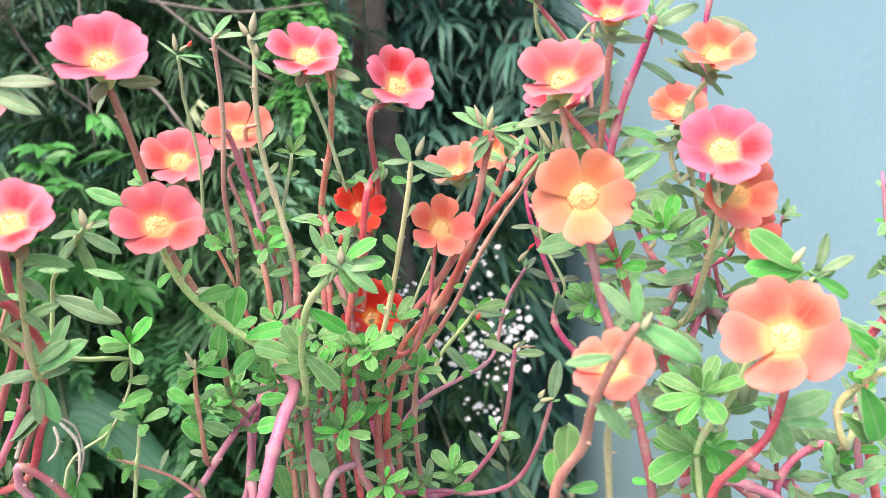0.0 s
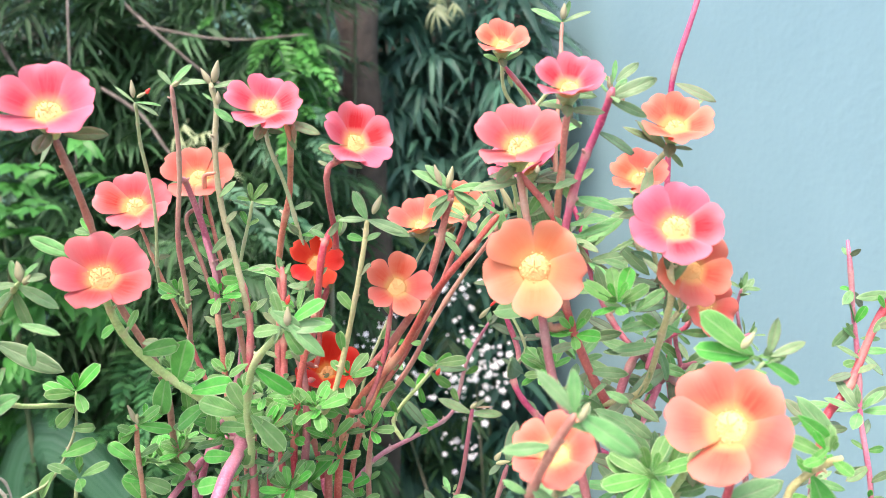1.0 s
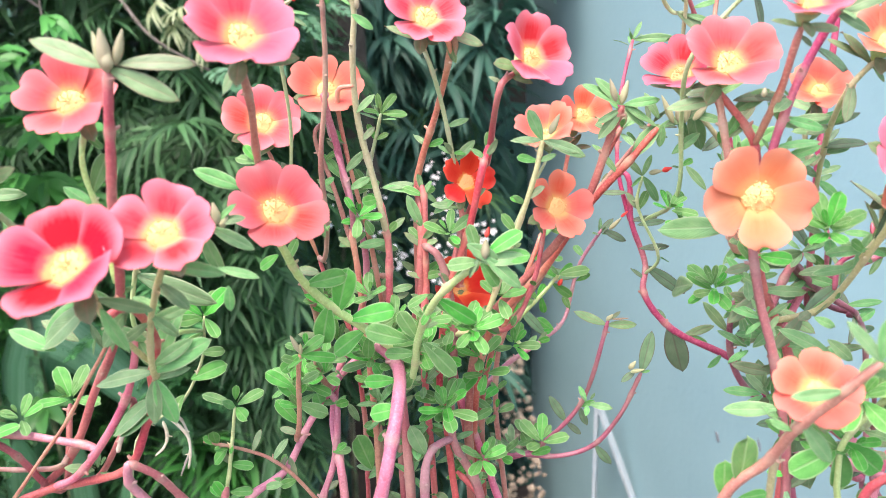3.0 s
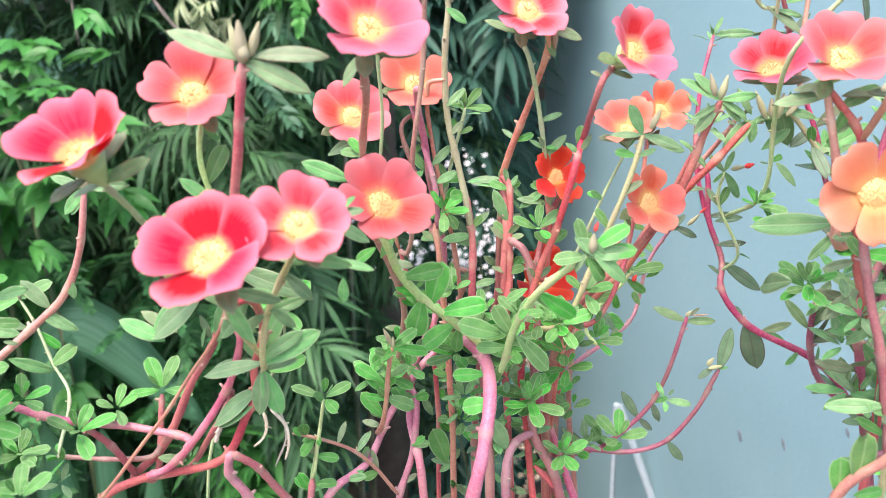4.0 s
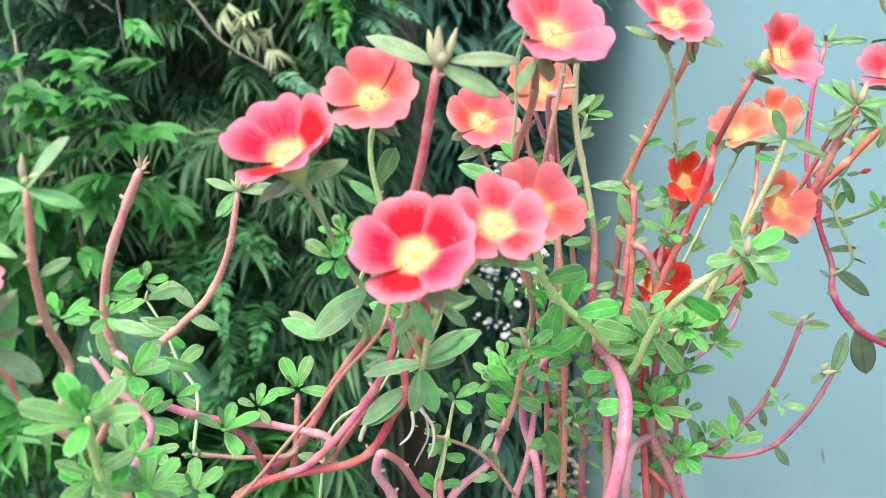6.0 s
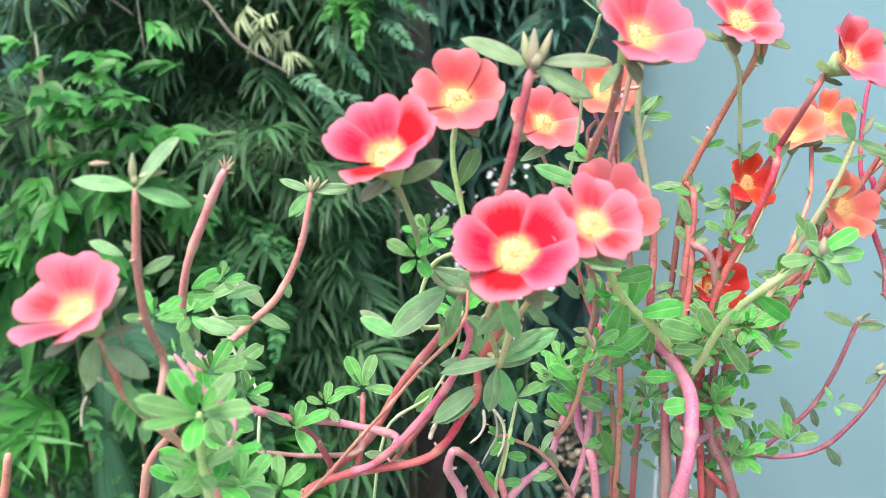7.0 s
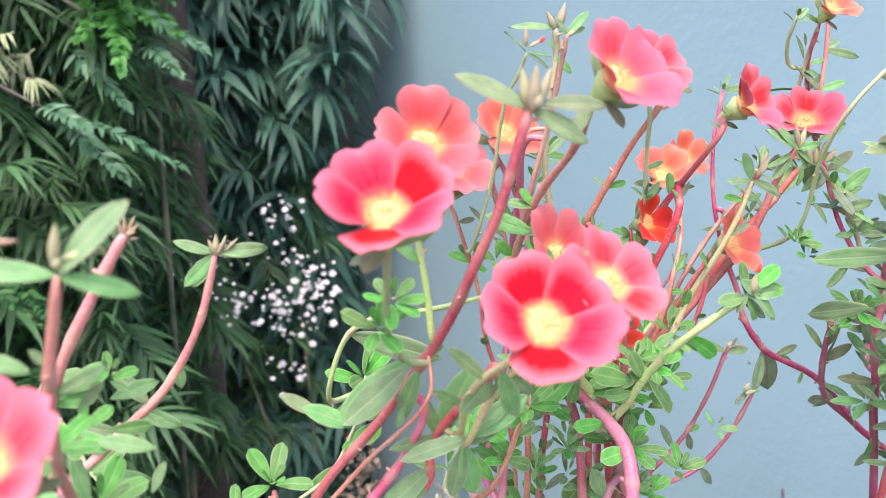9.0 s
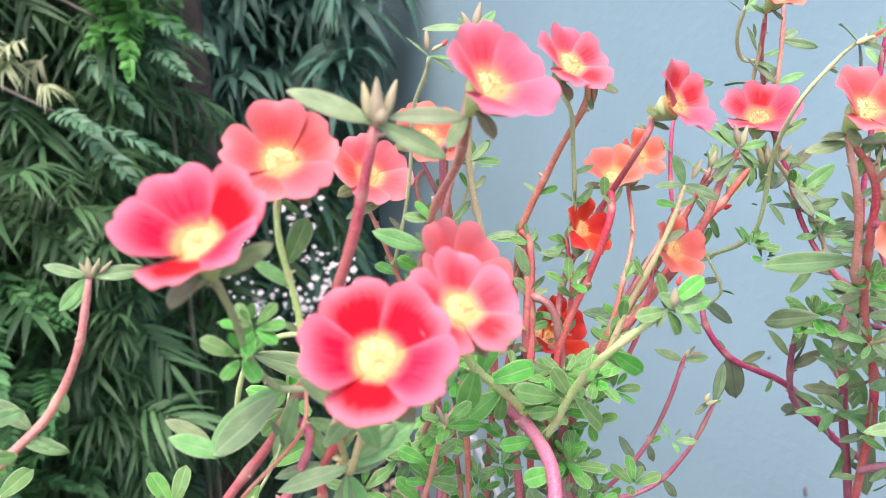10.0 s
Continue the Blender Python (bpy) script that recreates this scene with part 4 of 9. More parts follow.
flower(back_plant, (-0.1133, 0.2956, 1.6969), (0.344, -0.748, 0.568), (0.903, 0.424, -0.075), 0.0391, "rose", 14, 110, 5)
flower(left_plant, (-0.1309, 0.2313, 1.7016), (0.197, -0.729, 0.656), (0.991, 0.124, -0.058), 0.0321, "pink", 10, 85, 5)
flower(back_plant, (-0.0398, 0.3511, 1.6985), (0.257, -0.914, 0.313), (0.982, 0.175, -0.067), 0.0302, "red", 16, 80, 5, slim=0.82)
flower(back_plant, (-0.0011, 0.3405, 1.6869), (0.225, -0.884, 0.410), (0.996, 0.065, -0.066), 0.0332, "coral", 14, 80, 5, slim=0.85)
flower(back_plant, (-0.0440, 0.3840, 1.6396), (0.303, -0.772, 0.559), (0.984, 0.157, -0.082), 0.0412, "red", 30, 80, 5, slim=0.82)
flower(back_plant, (0.0256, 0.4140, 1.7233), (0.225, -0.849, 0.477), (0.998, -0.006, -0.070), 0.0314, "coral", 16, 95, 5, slim=0.85)
flower(back_plant, (0.0062, 0.4056, 1.7137), (-0.218, -0.608, 0.764), (0.997, 0.043, -0.067), 0.0346, "coral", 22, 100, 5, slim=0.85)
flower(right_plant, (0.0531, 0.2932, 1.7426), (-0.031, -0.779, 0.626), (0.991, -0.095, -0.091), 0.0391, "rose", 16, 92, 5)
flower(right_plant, (0.0607, 0.3613, 1.7402), (-0.332, -0.577, 0.746), (0.778, -0.626, -0.055), 0.0391, "pink", 16, 90, 5)
flower(right_plant, (0.0563, 0.2712, 1.6987), (-0.119, -0.982, 0.149), (0.989, -0.130, -0.065), 0.0387, "orange", 8, 60, 5)
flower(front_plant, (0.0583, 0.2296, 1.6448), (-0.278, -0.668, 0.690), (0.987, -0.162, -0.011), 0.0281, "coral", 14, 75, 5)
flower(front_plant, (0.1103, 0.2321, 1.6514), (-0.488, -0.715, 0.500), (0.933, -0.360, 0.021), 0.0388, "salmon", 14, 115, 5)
flower(right_plant, (0.0691, 0.2683, 1.7598), (-0.061, -0.757, 0.650), (0.991, -0.119, -0.061), 0.0268, "pink", 18, 80, 5)
flower(right_plant, (0.1131, 0.2979, 1.7487), (-0.037, -0.798, 0.602), (0.952, -0.279, -0.128), 0.0305, "salmon", 16, 80, 5)
flower(right_plant, (0.1068, 0.3306, 1.7314), (-0.209, -0.776, 0.596), (0.965, -0.244, -0.099), 0.0281, "coral", 16, 80, 5)
flower(right_plant, (0.1021, 0.2601, 1.7108), (-0.047, -0.890, 0.454), (0.950, -0.300, -0.086), 0.0339, "pink", 12, 75, 5)
flower(right_plant, (0.1115, 0.2777, 1.6960), (0.191, -0.971, 0.142), (0.946, -0.319, -0.063), 0.0307, "salmon", 12, 60, 5)
flower(right_plant, (0.1240, 0.3025, 1.6803), (0.413, -0.911, 0.010), (0.942, -0.334, -0.043), 0.0258, "coral", 14, 60, 5)
flower(right_plant, (0.0496, 0.3390, 1.7926), (0.003, -0.791, 0.611), (0.998, -0.030, -0.049), 0.0259, "salmon", 16, 90, 5)
flower(left_plant, (-0.1901, 0.2329, 1.7236), (-0.155, -0.640, 0.753), (0.999, 0.032, -0.035), 0.0368, "crimson", 18, 100, 5)
flower(left_plant, (-0.1693, 0.2691, 1.7397), (0.013, -0.868, 0.496), (0.998, -0.055, -0.034), 0.0342, "rose", 14, 95, 5)
flower(left_plant, (-0.1539, 0.2230, 1.6946), (-0.019, -0.747, 0.664), (0.990, -0.141, -0.000), 0.0398, "crimson", 14, 108, 5)
flower(corner_plant, (-0.2714, 0.2025, 1.6874), (-0.185, -0.618, 0.764), (0.907, 0.396, -0.143), 0.0330, "pink", 16, 80, 5)

# stalks of the back plant
tall_bud_stem = stem(back_plant, [(-0.0765, 0.3650, 1.6712), (-0.0816, 0.3618, 1.7014), (-0.0864, 0.3571, 1.7275), (-0.0867, 0.3517, 1.7591), (-0.0849, 0.3501, 1.7749), (-0.0856, 0.3490, 1.7848)], 1.48, 1.11, "olive")
s = stem(back_plant, [(-0.0771, 0.3647, 1.6264), (-0.0767, 0.3643, 1.6492), (-0.0765, 0.3650, 1.6712), (-0.0787, 0.3630, 1.6905)], 1.78, 1.48, "red")
s = stem(back_plant, [(-0.0700, 0.3611, 1.4212), (-0.0741, 0.3521, 1.6022), (-0.0771, 0.3647, 1.6264)], 1.92, 1.78, "red")
h_stem = stem(back_plant, [(-0.0424, 0.3582, 1.6954), (-0.0439, 0.3460, 1.7088), (-0.0487, 0.3363, 1.7335), (-0.0532, 0.3294, 1.7518), (-0.0565, 0.3347, 1.7603)], 0.78, 0.89, "green")
h_bud_stem = stem(back_plant, [(-0.0620, 0.3665, 1.6973), (-0.0555, 0.3571, 1.7152), (-0.0491, 0.3478, 1.7331), (-0.0452, 0.3302, 1.7537), (-0.0462, 0.3280, 1.7646)], 1.48, 1.04, "tan")
h_low_stem = stem(back_plant, [(-0.0620, 0.3635, 1.6374), (-0.0608, 0.3613, 1.6684), (-0.0620, 0.3665, 1.6973)], 1.70, 1.48, "red")
s = stem(back_plant, [(-0.0550, 0.3711, 1.4223), (-0.0626, 0.3617, 1.6266), (-0.0603, 0.3623, 1.6489), (-0.0600, 0.3600, 1.6714), (-0.0592, 0.3625, 1.6950), (-0.0615, 0.3657, 1.6988)], 1.63, 1.41, "red")
i_stem = stem(back_plant, [(-0.0509, 0.3532, 1.6399), (-0.0410, 0.3649, 1.6722), (-0.0296, 0.3535, 1.7043), (-0.0255, 0.3177, 1.7407), (-0.0187, 0.3261, 1.7452)], 1.41, 1.11, "red")
s = stem(back_plant, [(-0.0400, 0.3711, 1.4223), (-0.0536, 0.3575, 1.5989), (-0.0509, 0.3532, 1.6399), (-0.0408, 0.3464, 1.6759), (-0.0323, 0.3351, 1.7069), (-0.0282, 0.3416, 1.7164)], 1.63, 1.33, "red")
f_stem = stem(back_plant, [(-0.0926, 0.3667, 1.6744), (-0.0930, 0.3644, 1.6963), (-0.0972, 0.3662, 1.7174), (-0.1037, 0.3781, 1.7349)], 1.33, 0.96, "pink")
s = stem(back_plant, [(-0.0934, 0.3687, 1.6698), (-0.0954, 0.3731, 1.6705), (-0.1020, 0.3719, 1.7012), (-0.1068, 0.3695, 1.7242), (-0.1015, 0.3741, 1.7291)], 1.17, 0.89, "tan")
s = stem(back_plant, [(-0.0900, 0.3910, 1.4244), (-0.0896, 0.3705, 1.6192), (-0.0912, 0.3694, 1.6486), (-0.0941, 0.3684, 1.6769)], 1.48, 1.33, "tan")
e_stem = stem(back_plant, [(-0.1119, 0.3760, 1.6622), (-0.1248, 0.3677, 1.7028), (-0.1333, 0.3694, 1.7217)], 0.89, 0.74, "tan")
s = stem(back_plant, [(-0.1000, 0.4059, 1.4259), (-0.0996, 0.3861, 1.6143), (-0.1066, 0.3813, 1.6403), (-0.1119, 0.3760, 1.6622)], 1.18, 0.96, "red")
s = stem(back_plant, [(-0.0843, 0.3865, 1.6342), (-0.0829, 0.3811, 1.6332), (-0.0887, 0.3734, 1.6868), (-0.0934, 0.3598, 1.7403), (-0.0866, 0.3544, 1.7433)], 1.17, 0.89, "tan")
small_tip_stem = stem(back_plant, [(-0.0919, 0.3852, 1.6708), (-0.0838, 0.3816, 1.7048), (-0.0773, 0.3789, 1.7304)], 0.89, 0.81, "green")
rosette(small_tip_stem, back_plant, (-0.0773, 0.3789, 1.7304), (0.162, -0.398, 0.903), 0.0095, 6, "dull", 62, 45, 1.0)
g_stem = stem(back_plant, [(-0.0763, 0.3384, 1.6208), (-0.0743, 0.3398, 1.6238), (-0.0828, 0.3337, 1.6339), (-0.0986, 0.3219, 1.6513), (-0.1082, 0.3101, 1.6671), (-0.1122, 0.3017, 1.6807), (-0.1170, 0.3035, 1.6909)], 2.02, 1.26, "green")
thick_stem = stem(back_plant, [(-0.0900, 0.3158, 1.4215), (-0.0825, 0.2980, 1.5721), (-0.0769, 0.2997, 1.5939), (-0.0723, 0.3111, 1.6098), (-0.0750, 0.3383, 1.6191), (-0.0829, 0.3392, 1.6293)], 2.66, 2.44, "pink")
young_stem = stem(back_plant, [(-0.0746, 0.3338, 1.6176), (-0.0720, 0.3363, 1.6097), (-0.0671, 0.3282, 1.6194), (-0.0625, 0.3129, 1.6412), (-0.0527, 0.2954, 1.6635), (-0.0378, 0.2849, 1.6775)], 1.87, 1.18, "green")
k_stem = stem(back_plant, [(-0.0476, 0.3571, 1.6507), (-0.0440, 0.3593, 1.6489), (-0.0409, 0.3570, 1.6710), (-0.0424, 0.3582, 1.6954)], 1.17, 0.96, "red")
q7_stem = stem(back_plant, [(-0.0474, 0.3540, 1.6265), (-0.0369, 0.3493, 1.6294), (-0.0238, 0.3376, 1.6639), (-0.0171, 0.3283, 1.6853), (-0.0113, 0.3187, 1.7097), (-0.0095, 0.3168, 1.7183)], 1.24, 0.96, "olive")
l_stem = stem(back_plant, [(-0.0316, 0.3598, 1.6271), (-0.0224, 0.3546, 1.6269), (-0.0083, 0.3496, 1.6550), (-0.0032, 0.3484, 1.6832)], 1.17, 0.96, "red")
bunch_stem = stem(back_plant, [(-0.0400, 0.3894, 1.4393), (-0.0403, 0.3650, 1.5950), (-0.0308, 0.3593, 1.6300), (-0.0053, 0.3532, 1.6593), (0.0124, 0.3432, 1.6877), (0.0227, 0.3349, 1.7185), (0.0262, 0.3307, 1.7302)], 1.95, 1.36, "russet")
bunch_stem_two = stem(back_plant, [(-0.0220, 0.4043, 1.4374), (-0.0300, 0.3993, 1.4403), (-0.0380, 0.3741, 1.5849), (-0.0291, 0.3702, 1.6220), (-0.0032, 0.3648, 1.6537), (0.0165, 0.3557, 1.6830), (0.0342, 0.3514, 1.7046), (0.0466, 0.3499, 1.7192)], 2.00, 1.42, "russet")
s = stem(back_plant, [(-0.0306, 0.3708, 1.6158), (-0.0250, 0.3757, 1.6170), (-0.0064, 0.3766, 1.6568), (0.0083, 0.3890, 1.6826), (0.0237, 0.4211, 1.7193)], 1.24, 0.96, "tan")
s = stem(back_plant, [(-0.0226, 0.3987, 1.5897), (-0.0300, 0.4010, 1.6159), (-0.0085, 0.4050, 1.6732), (0.0084, 0.4098, 1.7056)], 0.85, 0.74, "green")
s = stem(back_plant, [(-0.0200, 0.4059, 1.4259), (-0.0437, 0.3864, 1.5637), (-0.0464, 0.3783, 1.5928), (-0.0500, 0.3701, 1.6232), (-0.0473, 0.3632, 1.6410), (-0.0480, 0.3914, 1.6323)], 1.48, 1.11, "red")
base_a = stem(back_plant, [(-0.1050, 0.3810, 1.4233), (-0.1060, 0.3573, 1.5528), (-0.1116, 0.3754, 1.5719), (-0.1053, 0.3840, 1.6057), (-0.0973, 0.3882, 1.6225), (-0.0917, 0.3929, 1.6545), (-0.0965, 0.3720, 1.7008), (-0.0995, 0.3500, 1.7377), (-0.0964, 0.3363, 1.7394)], 2.07, 1.18, "pink")
base_b = stem(back_plant, [(-0.1900, 0.3462, 1.4197), (-0.1488, 0.3352, 1.5527), (-0.1329, 0.3461, 1.5646), (-0.1233, 0.3615, 1.5804), (-0.1071, 0.3727, 1.5977), (-0.0926, 0.3814, 1.6108), (-0.0891, 0.3903, 1.6143)], 1.78, 1.48, "pink")
base_c = stem(back_plant, [(-0.0600, 0.3512, 1.4202), (-0.0641, 0.3425, 1.5506), (-0.0608, 0.3455, 1.5695), (-0.0501, 0.3531, 1.5742)], 2.07, 1.78, "pink")
base_d = stem(back_plant, [(-0.0200, 0.3611, 1.4212), (-0.0390, 0.3530, 1.5466), (-0.0501, 0.3531, 1.5742), (-0.0471, 0.3541, 1.6313), (-0.0524, 0.3537, 1.6644), (-0.0600, 0.3602, 1.6695)], 2.07, 1.48, "red")
base_e = stem(back_plant, [(0.0100, 0.3810, 1.4233), (-0.0288, 0.3748, 1.5304), (-0.0374, 0.3768, 1.5589), (-0.0437, 0.3743, 1.5824), (-0.0459, 0.3797, 1.5879)], 1.92, 1.48, "pink")
base_f = stem(back_plant, [(0.0200, 0.3611, 1.4212), (-0.0334, 0.3594, 1.5332), (-0.0486, 0.3626, 1.5509)], 1.63, 1.48, "red")
base_g = stem(back_plant, [(-0.1200, 0.3711, 1.4223), (-0.1180, 0.3590, 1.5366), (-0.1114, 0.3616, 1.5600), (-0.1074, 0.3635, 1.5895), (-0.1111, 0.3699, 1.5934)], 1.63, 1.33, "pink")
r4_stem = stem(back_plant, [(-0.1265, 0.3564, 1.5751), (-0.1223, 0.3438, 1.5858), (-0.1183, 0.3316, 1.6066), (-0.1137, 0.3198, 1.6325)], 1.24, 0.89, "tan")
n7_stem = stem(back_plant, [(-0.1797, 0.3435, 1.4529), (-0.1500, 0.3465, 1.4649), (-0.1567, 0.3374, 1.5511), (-0.1528, 0.3327, 1.5768), (-0.1463, 0.3286, 1.6062)], 0.93, 0.74, "green")
thin_dry_stem = stem(back_plant, [(-0.1176, 0.3533, 1.5431), (-0.1347, 0.3401, 1.5737), (-0.1468, 0.3341, 1.5829), (-0.1600, 0.3229, 1.5931)], 0.89, 0.59, "tan")
s7a = stem(back_plant, [(-0.0800, 0.4009, 1.4254), (-0.0746, 0.3827, 1.5988), (-0.0663, 0.3792, 1.6316), (-0.0631, 0.3739, 1.6633), (-0.0613, 0.3677, 1.6932)], 1.48, 1.33, "red")
q_stem_small = stem(back_plant, [(-0.0900, 0.4009, 1.4254), (-0.0900, 0.3921, 1.5565), (-0.0918, 0.3924, 1.6021), (-0.0853, 0.3873, 1.6315), (-0.0794, 0.3826, 1.6475), (-0.0848, 0.3785, 1.6511)], 1.33, 1.11, "tan")
n3_stem = stem(back_plant, [(-0.0255, 0.3955, 1.5404), (-0.0225, 0.4046, 1.5340), (-0.0061, 0.4064, 1.5359), (0.0084, 0.4019, 1.5497), (0.0222, 0.3948, 1.5700), (0.0272, 0.3845, 1.6005), (0.0316, 0.3772, 1.6223)], 1.24, 1.04, "plum")
n2_stem = stem(back_plant, [(-0.0398, 0.3896, 1.5407), (-0.0404, 0.3938, 1.5403), (-0.0148, 0.3968, 1.5405), (0.0073, 0.3971, 1.5386), (0.0284, 0.3933, 1.5455), (0.0403, 0.3840, 1.5670), (0.0485, 0.3762, 1.5936)], 1.32, 1.11, "plum")
q11_stem = stem(back_plant, [(-0.0437, 0.3864, 1.5637), (-0.0390, 0.3959, 1.5688), (-0.0226, 0.3987, 1.5897), (0.0005, 0.4128, 1.5997), (0.0206, 0.4320, 1.6074), (0.0305, 0.4389, 1.6376), (0.0420, 0.4368, 1.6576)], 1.24, 0.89, "pink")
rosette(q11_stem, back_plant, (0.0420, 0.4368, 1.6576), (0.335, -0.399, 0.853), 0.0095, 6, "dull", 62, 71, 1.0)
s_r13 = stem(back_plant, [(0.0556, 0.3971, 1.6402), (0.0608, 0.3872, 1.6511), (0.0482, 0.3881, 1.6808), (0.0508, 0.3868, 1.6937)], 0.78, 0.67, "green")
b_red_tip_stem = stem(back_plant, [(-0.0072, 0.4081, 1.5964), (-0.0120, 0.4120, 1.6072), (0.0074, 0.4093, 1.6330), (0.0122, 0.4086, 1.6392)], 1.09, 0.89, "green")
root_a = stem(left_plant, [(-0.1599, 0.2899, 1.6200), (-0.1544, 0.2929, 1.6113), (-0.1542, 0.2937, 1.6036), (-0.1573, 0.2956, 1.5953)], 0.67, 0.44, "pale")
root_b = stem(left_plant, [(-0.1627, 0.2901, 1.6184), (-0.1640, 0.2920, 1.6096), (-0.1685, 0.2928, 1.6029)], 0.67, 0.44, "pale")
root_c = stem(left_plant, [(-0.1625, 0.2949, 1.6205), (-0.1585, 0.2976, 1.6142), (-0.1566, 0.2999, 1.6020), (-0.1638, 0.3034, 1.5879)], 0.59, 0.37, "pale")
root_d = stem(left_plant, [(-0.1786, 0.2950, 1.6201), (-0.1825, 0.2961, 1.6097), (-0.1851, 0.2967, 1.6032)], 0.81, 1.04, "pale")
root_e = stem(left_plant, [(-0.2744, 0.2049, 1.6635), (-0.2762, 0.2055, 1.6582), (-0.2775, 0.2059, 1.6542)], 0.37, 0.30, "pale")

# stalks of the left plant
big_bud_stem = stem(left_plant, [(-0.2300, 0.3229, 1.5743), (-0.2340, 0.3250, 1.5733), (-0.2176, 0.3181, 1.5909), (-0.1981, 0.3081, 1.6196), (-0.1768, 0.2916, 1.6525), (-0.1629, 0.2711, 1.6842), (-0.1543, 0.2560, 1.7130), (-0.1503, 0.2502, 1.7307), (-0.1461, 0.2452, 1.7494)], 2.02, 1.41, "red")
dry_stem = stem(left_plant, [(-0.2439, 0.3155, 1.5681), (-0.2436, 0.3072, 1.5711), (-0.2068, 0.2958, 1.6124), (-0.1884, 0.2861, 1.6373), (-0.1678, 0.2734, 1.6630), (-0.1675, 0.2779, 1.6736)], 0.85, 0.59, "tan")
foot_stem = stem(left_plant, [(-0.3000, 0.3313, 1.4181), (-0.2475, 0.3157, 1.5661), (-0.2256, 0.3145, 1.5782), (-0.2095, 0.3120, 1.5825), (-0.1845, 0.3028, 1.5931), (-0.1693, 0.2933, 1.6172), (-0.1638, 0.2904, 1.6254), (-0.1632, 0.2890, 1.6390), (-0.1553, 0.2782, 1.6551), (-0.1539, 0.2540, 1.6749), (-0.1589, 0.2487, 1.6736)], 2.00, 1.41, "red")
fork_stem = stem(left_plant, [(-0.2228, 0.3143, 1.5798), (-0.2081, 0.3085, 1.5870), (-0.1893, 0.2990, 1.6103), (-0.1742, 0.2904, 1.6352), (-0.1677, 0.2844, 1.6539), (-0.1733, 0.2865, 1.6604)], 1.78, 1.26, "pink")
a_stem = stem(left_plant, [(-0.1676, 0.2768, 1.6710), (-0.1752, 0.2742, 1.6743), (-0.1822, 0.2679, 1.6865), (-0.1853, 0.2563, 1.7008), (-0.1886, 0.2388, 1.7158)], 1.09, 0.96, "green")
b_stem = stem(left_plant, [(-0.1668, 0.2758, 1.6779), (-0.1684, 0.2764, 1.7011), (-0.1706, 0.2734, 1.7198), (-0.1694, 0.2771, 1.7352)], 1.11, 0.96, "green")
c_stem = stem(left_plant, [(-0.1606, 0.2854, 1.6444), (-0.1571, 0.2826, 1.6423), (-0.1606, 0.2546, 1.6690), (-0.1537, 0.2310, 1.6874)], 1.17, 1.04, "olive")
d_stem = stem(left_plant, [(-0.1574, 0.2803, 1.6445), (-0.1573, 0.2756, 1.6419), (-0.1503, 0.2598, 1.6678), (-0.1330, 0.2366, 1.6950)], 1.32, 1.04, "olive")
f1_stem = stem(back_plant, [(-0.1098, 0.3708, 1.5948), (-0.1141, 0.3615, 1.6090), (-0.1088, 0.3376, 1.6453), (-0.1206, 0.3210, 1.6878), (-0.1194, 0.3060, 1.7100), (-0.1178, 0.2960, 1.7210), (-0.1146, 0.2800, 1.7360), (-0.1139, 0.2684, 1.7508)], 1.40, 1.22, "tan")
stub_stem = stem(left_plant, [(-0.1700, 0.3158, 1.4215), (-0.1729, 0.2945, 1.5771), (-0.1778, 0.2876, 1.5942), (-0.1752, 0.2835, 1.6053)], 1.92, 1.78, "pink")
stub_two = stem(left_plant, [(-0.1547, 0.3309, 1.5656), (-0.1545, 0.3058, 1.5647), (-0.1619, 0.2992, 1.5795), (-0.1681, 0.2904, 1.5968), (-0.1752, 0.2835, 1.6053)], 1.71, 1.48, "red")
lying_stem = stem(left_plant, [(-0.2003, 0.3045, 1.5967), (-0.2006, 0.3093, 1.5988), (-0.2235, 0.3086, 1.6056), (-0.2478, 0.3060, 1.6111), (-0.2664, 0.3031, 1.6188), (-0.2793, 0.2993, 1.6264), (-0.2754, 0.2928, 1.6408), (-0.2803, 0.2945, 1.6460)], 1.78, 1.41, "pink")
lying_two = stem(left_plant, [(-0.2160, 0.3173, 1.5933), (-0.2174, 0.3133, 1.5895), (-0.2422, 0.3241, 1.5825), (-0.2658, 0.3237, 1.5858)], 1.32, 1.04, "tan")
rosette(lying_two, left_plant, (-0.2658, 0.3237, 1.5858), (-0.799, -0.417, 0.434), 0.0095, 6, "bright", 62, 92, 1.0)
cross_stem = stem(left_plant, [(-0.2300, 0.3229, 1.5743), (-0.2359, 0.3126, 1.5958), (-0.2425, 0.3063, 1.6082)], 1.63, 1.33, "red")
up_stem = stem(left_plant, [(-0.2243, 0.3143, 1.5786), (-0.2222, 0.3196, 1.5767), (-0.2166, 0.3206, 1.5964), (-0.2158, 0.3238, 1.6135)], 1.55, 1.26, "red")
up_two = stem(left_plant, [(-0.2074, 0.3112, 1.5834), (-0.2049, 0.3141, 1.5819), (-0.1913, 0.3104, 1.5979), (-0.1771, 0.2998, 1.6224), (-0.1805, 0.2940, 1.6248)], 1.55, 1.18, "red")
bare_stem = stem(left_plant, [(-0.2770, 0.2955, 1.6348), (-0.2795, 0.2963, 1.6366), (-0.2814, 0.2919, 1.6592), (-0.2750, 0.2856, 1.6807), (-0.2626, 0.2783, 1.7026), (-0.2524, 0.2745, 1.7196)], 1.85, 1.55, "rosy")
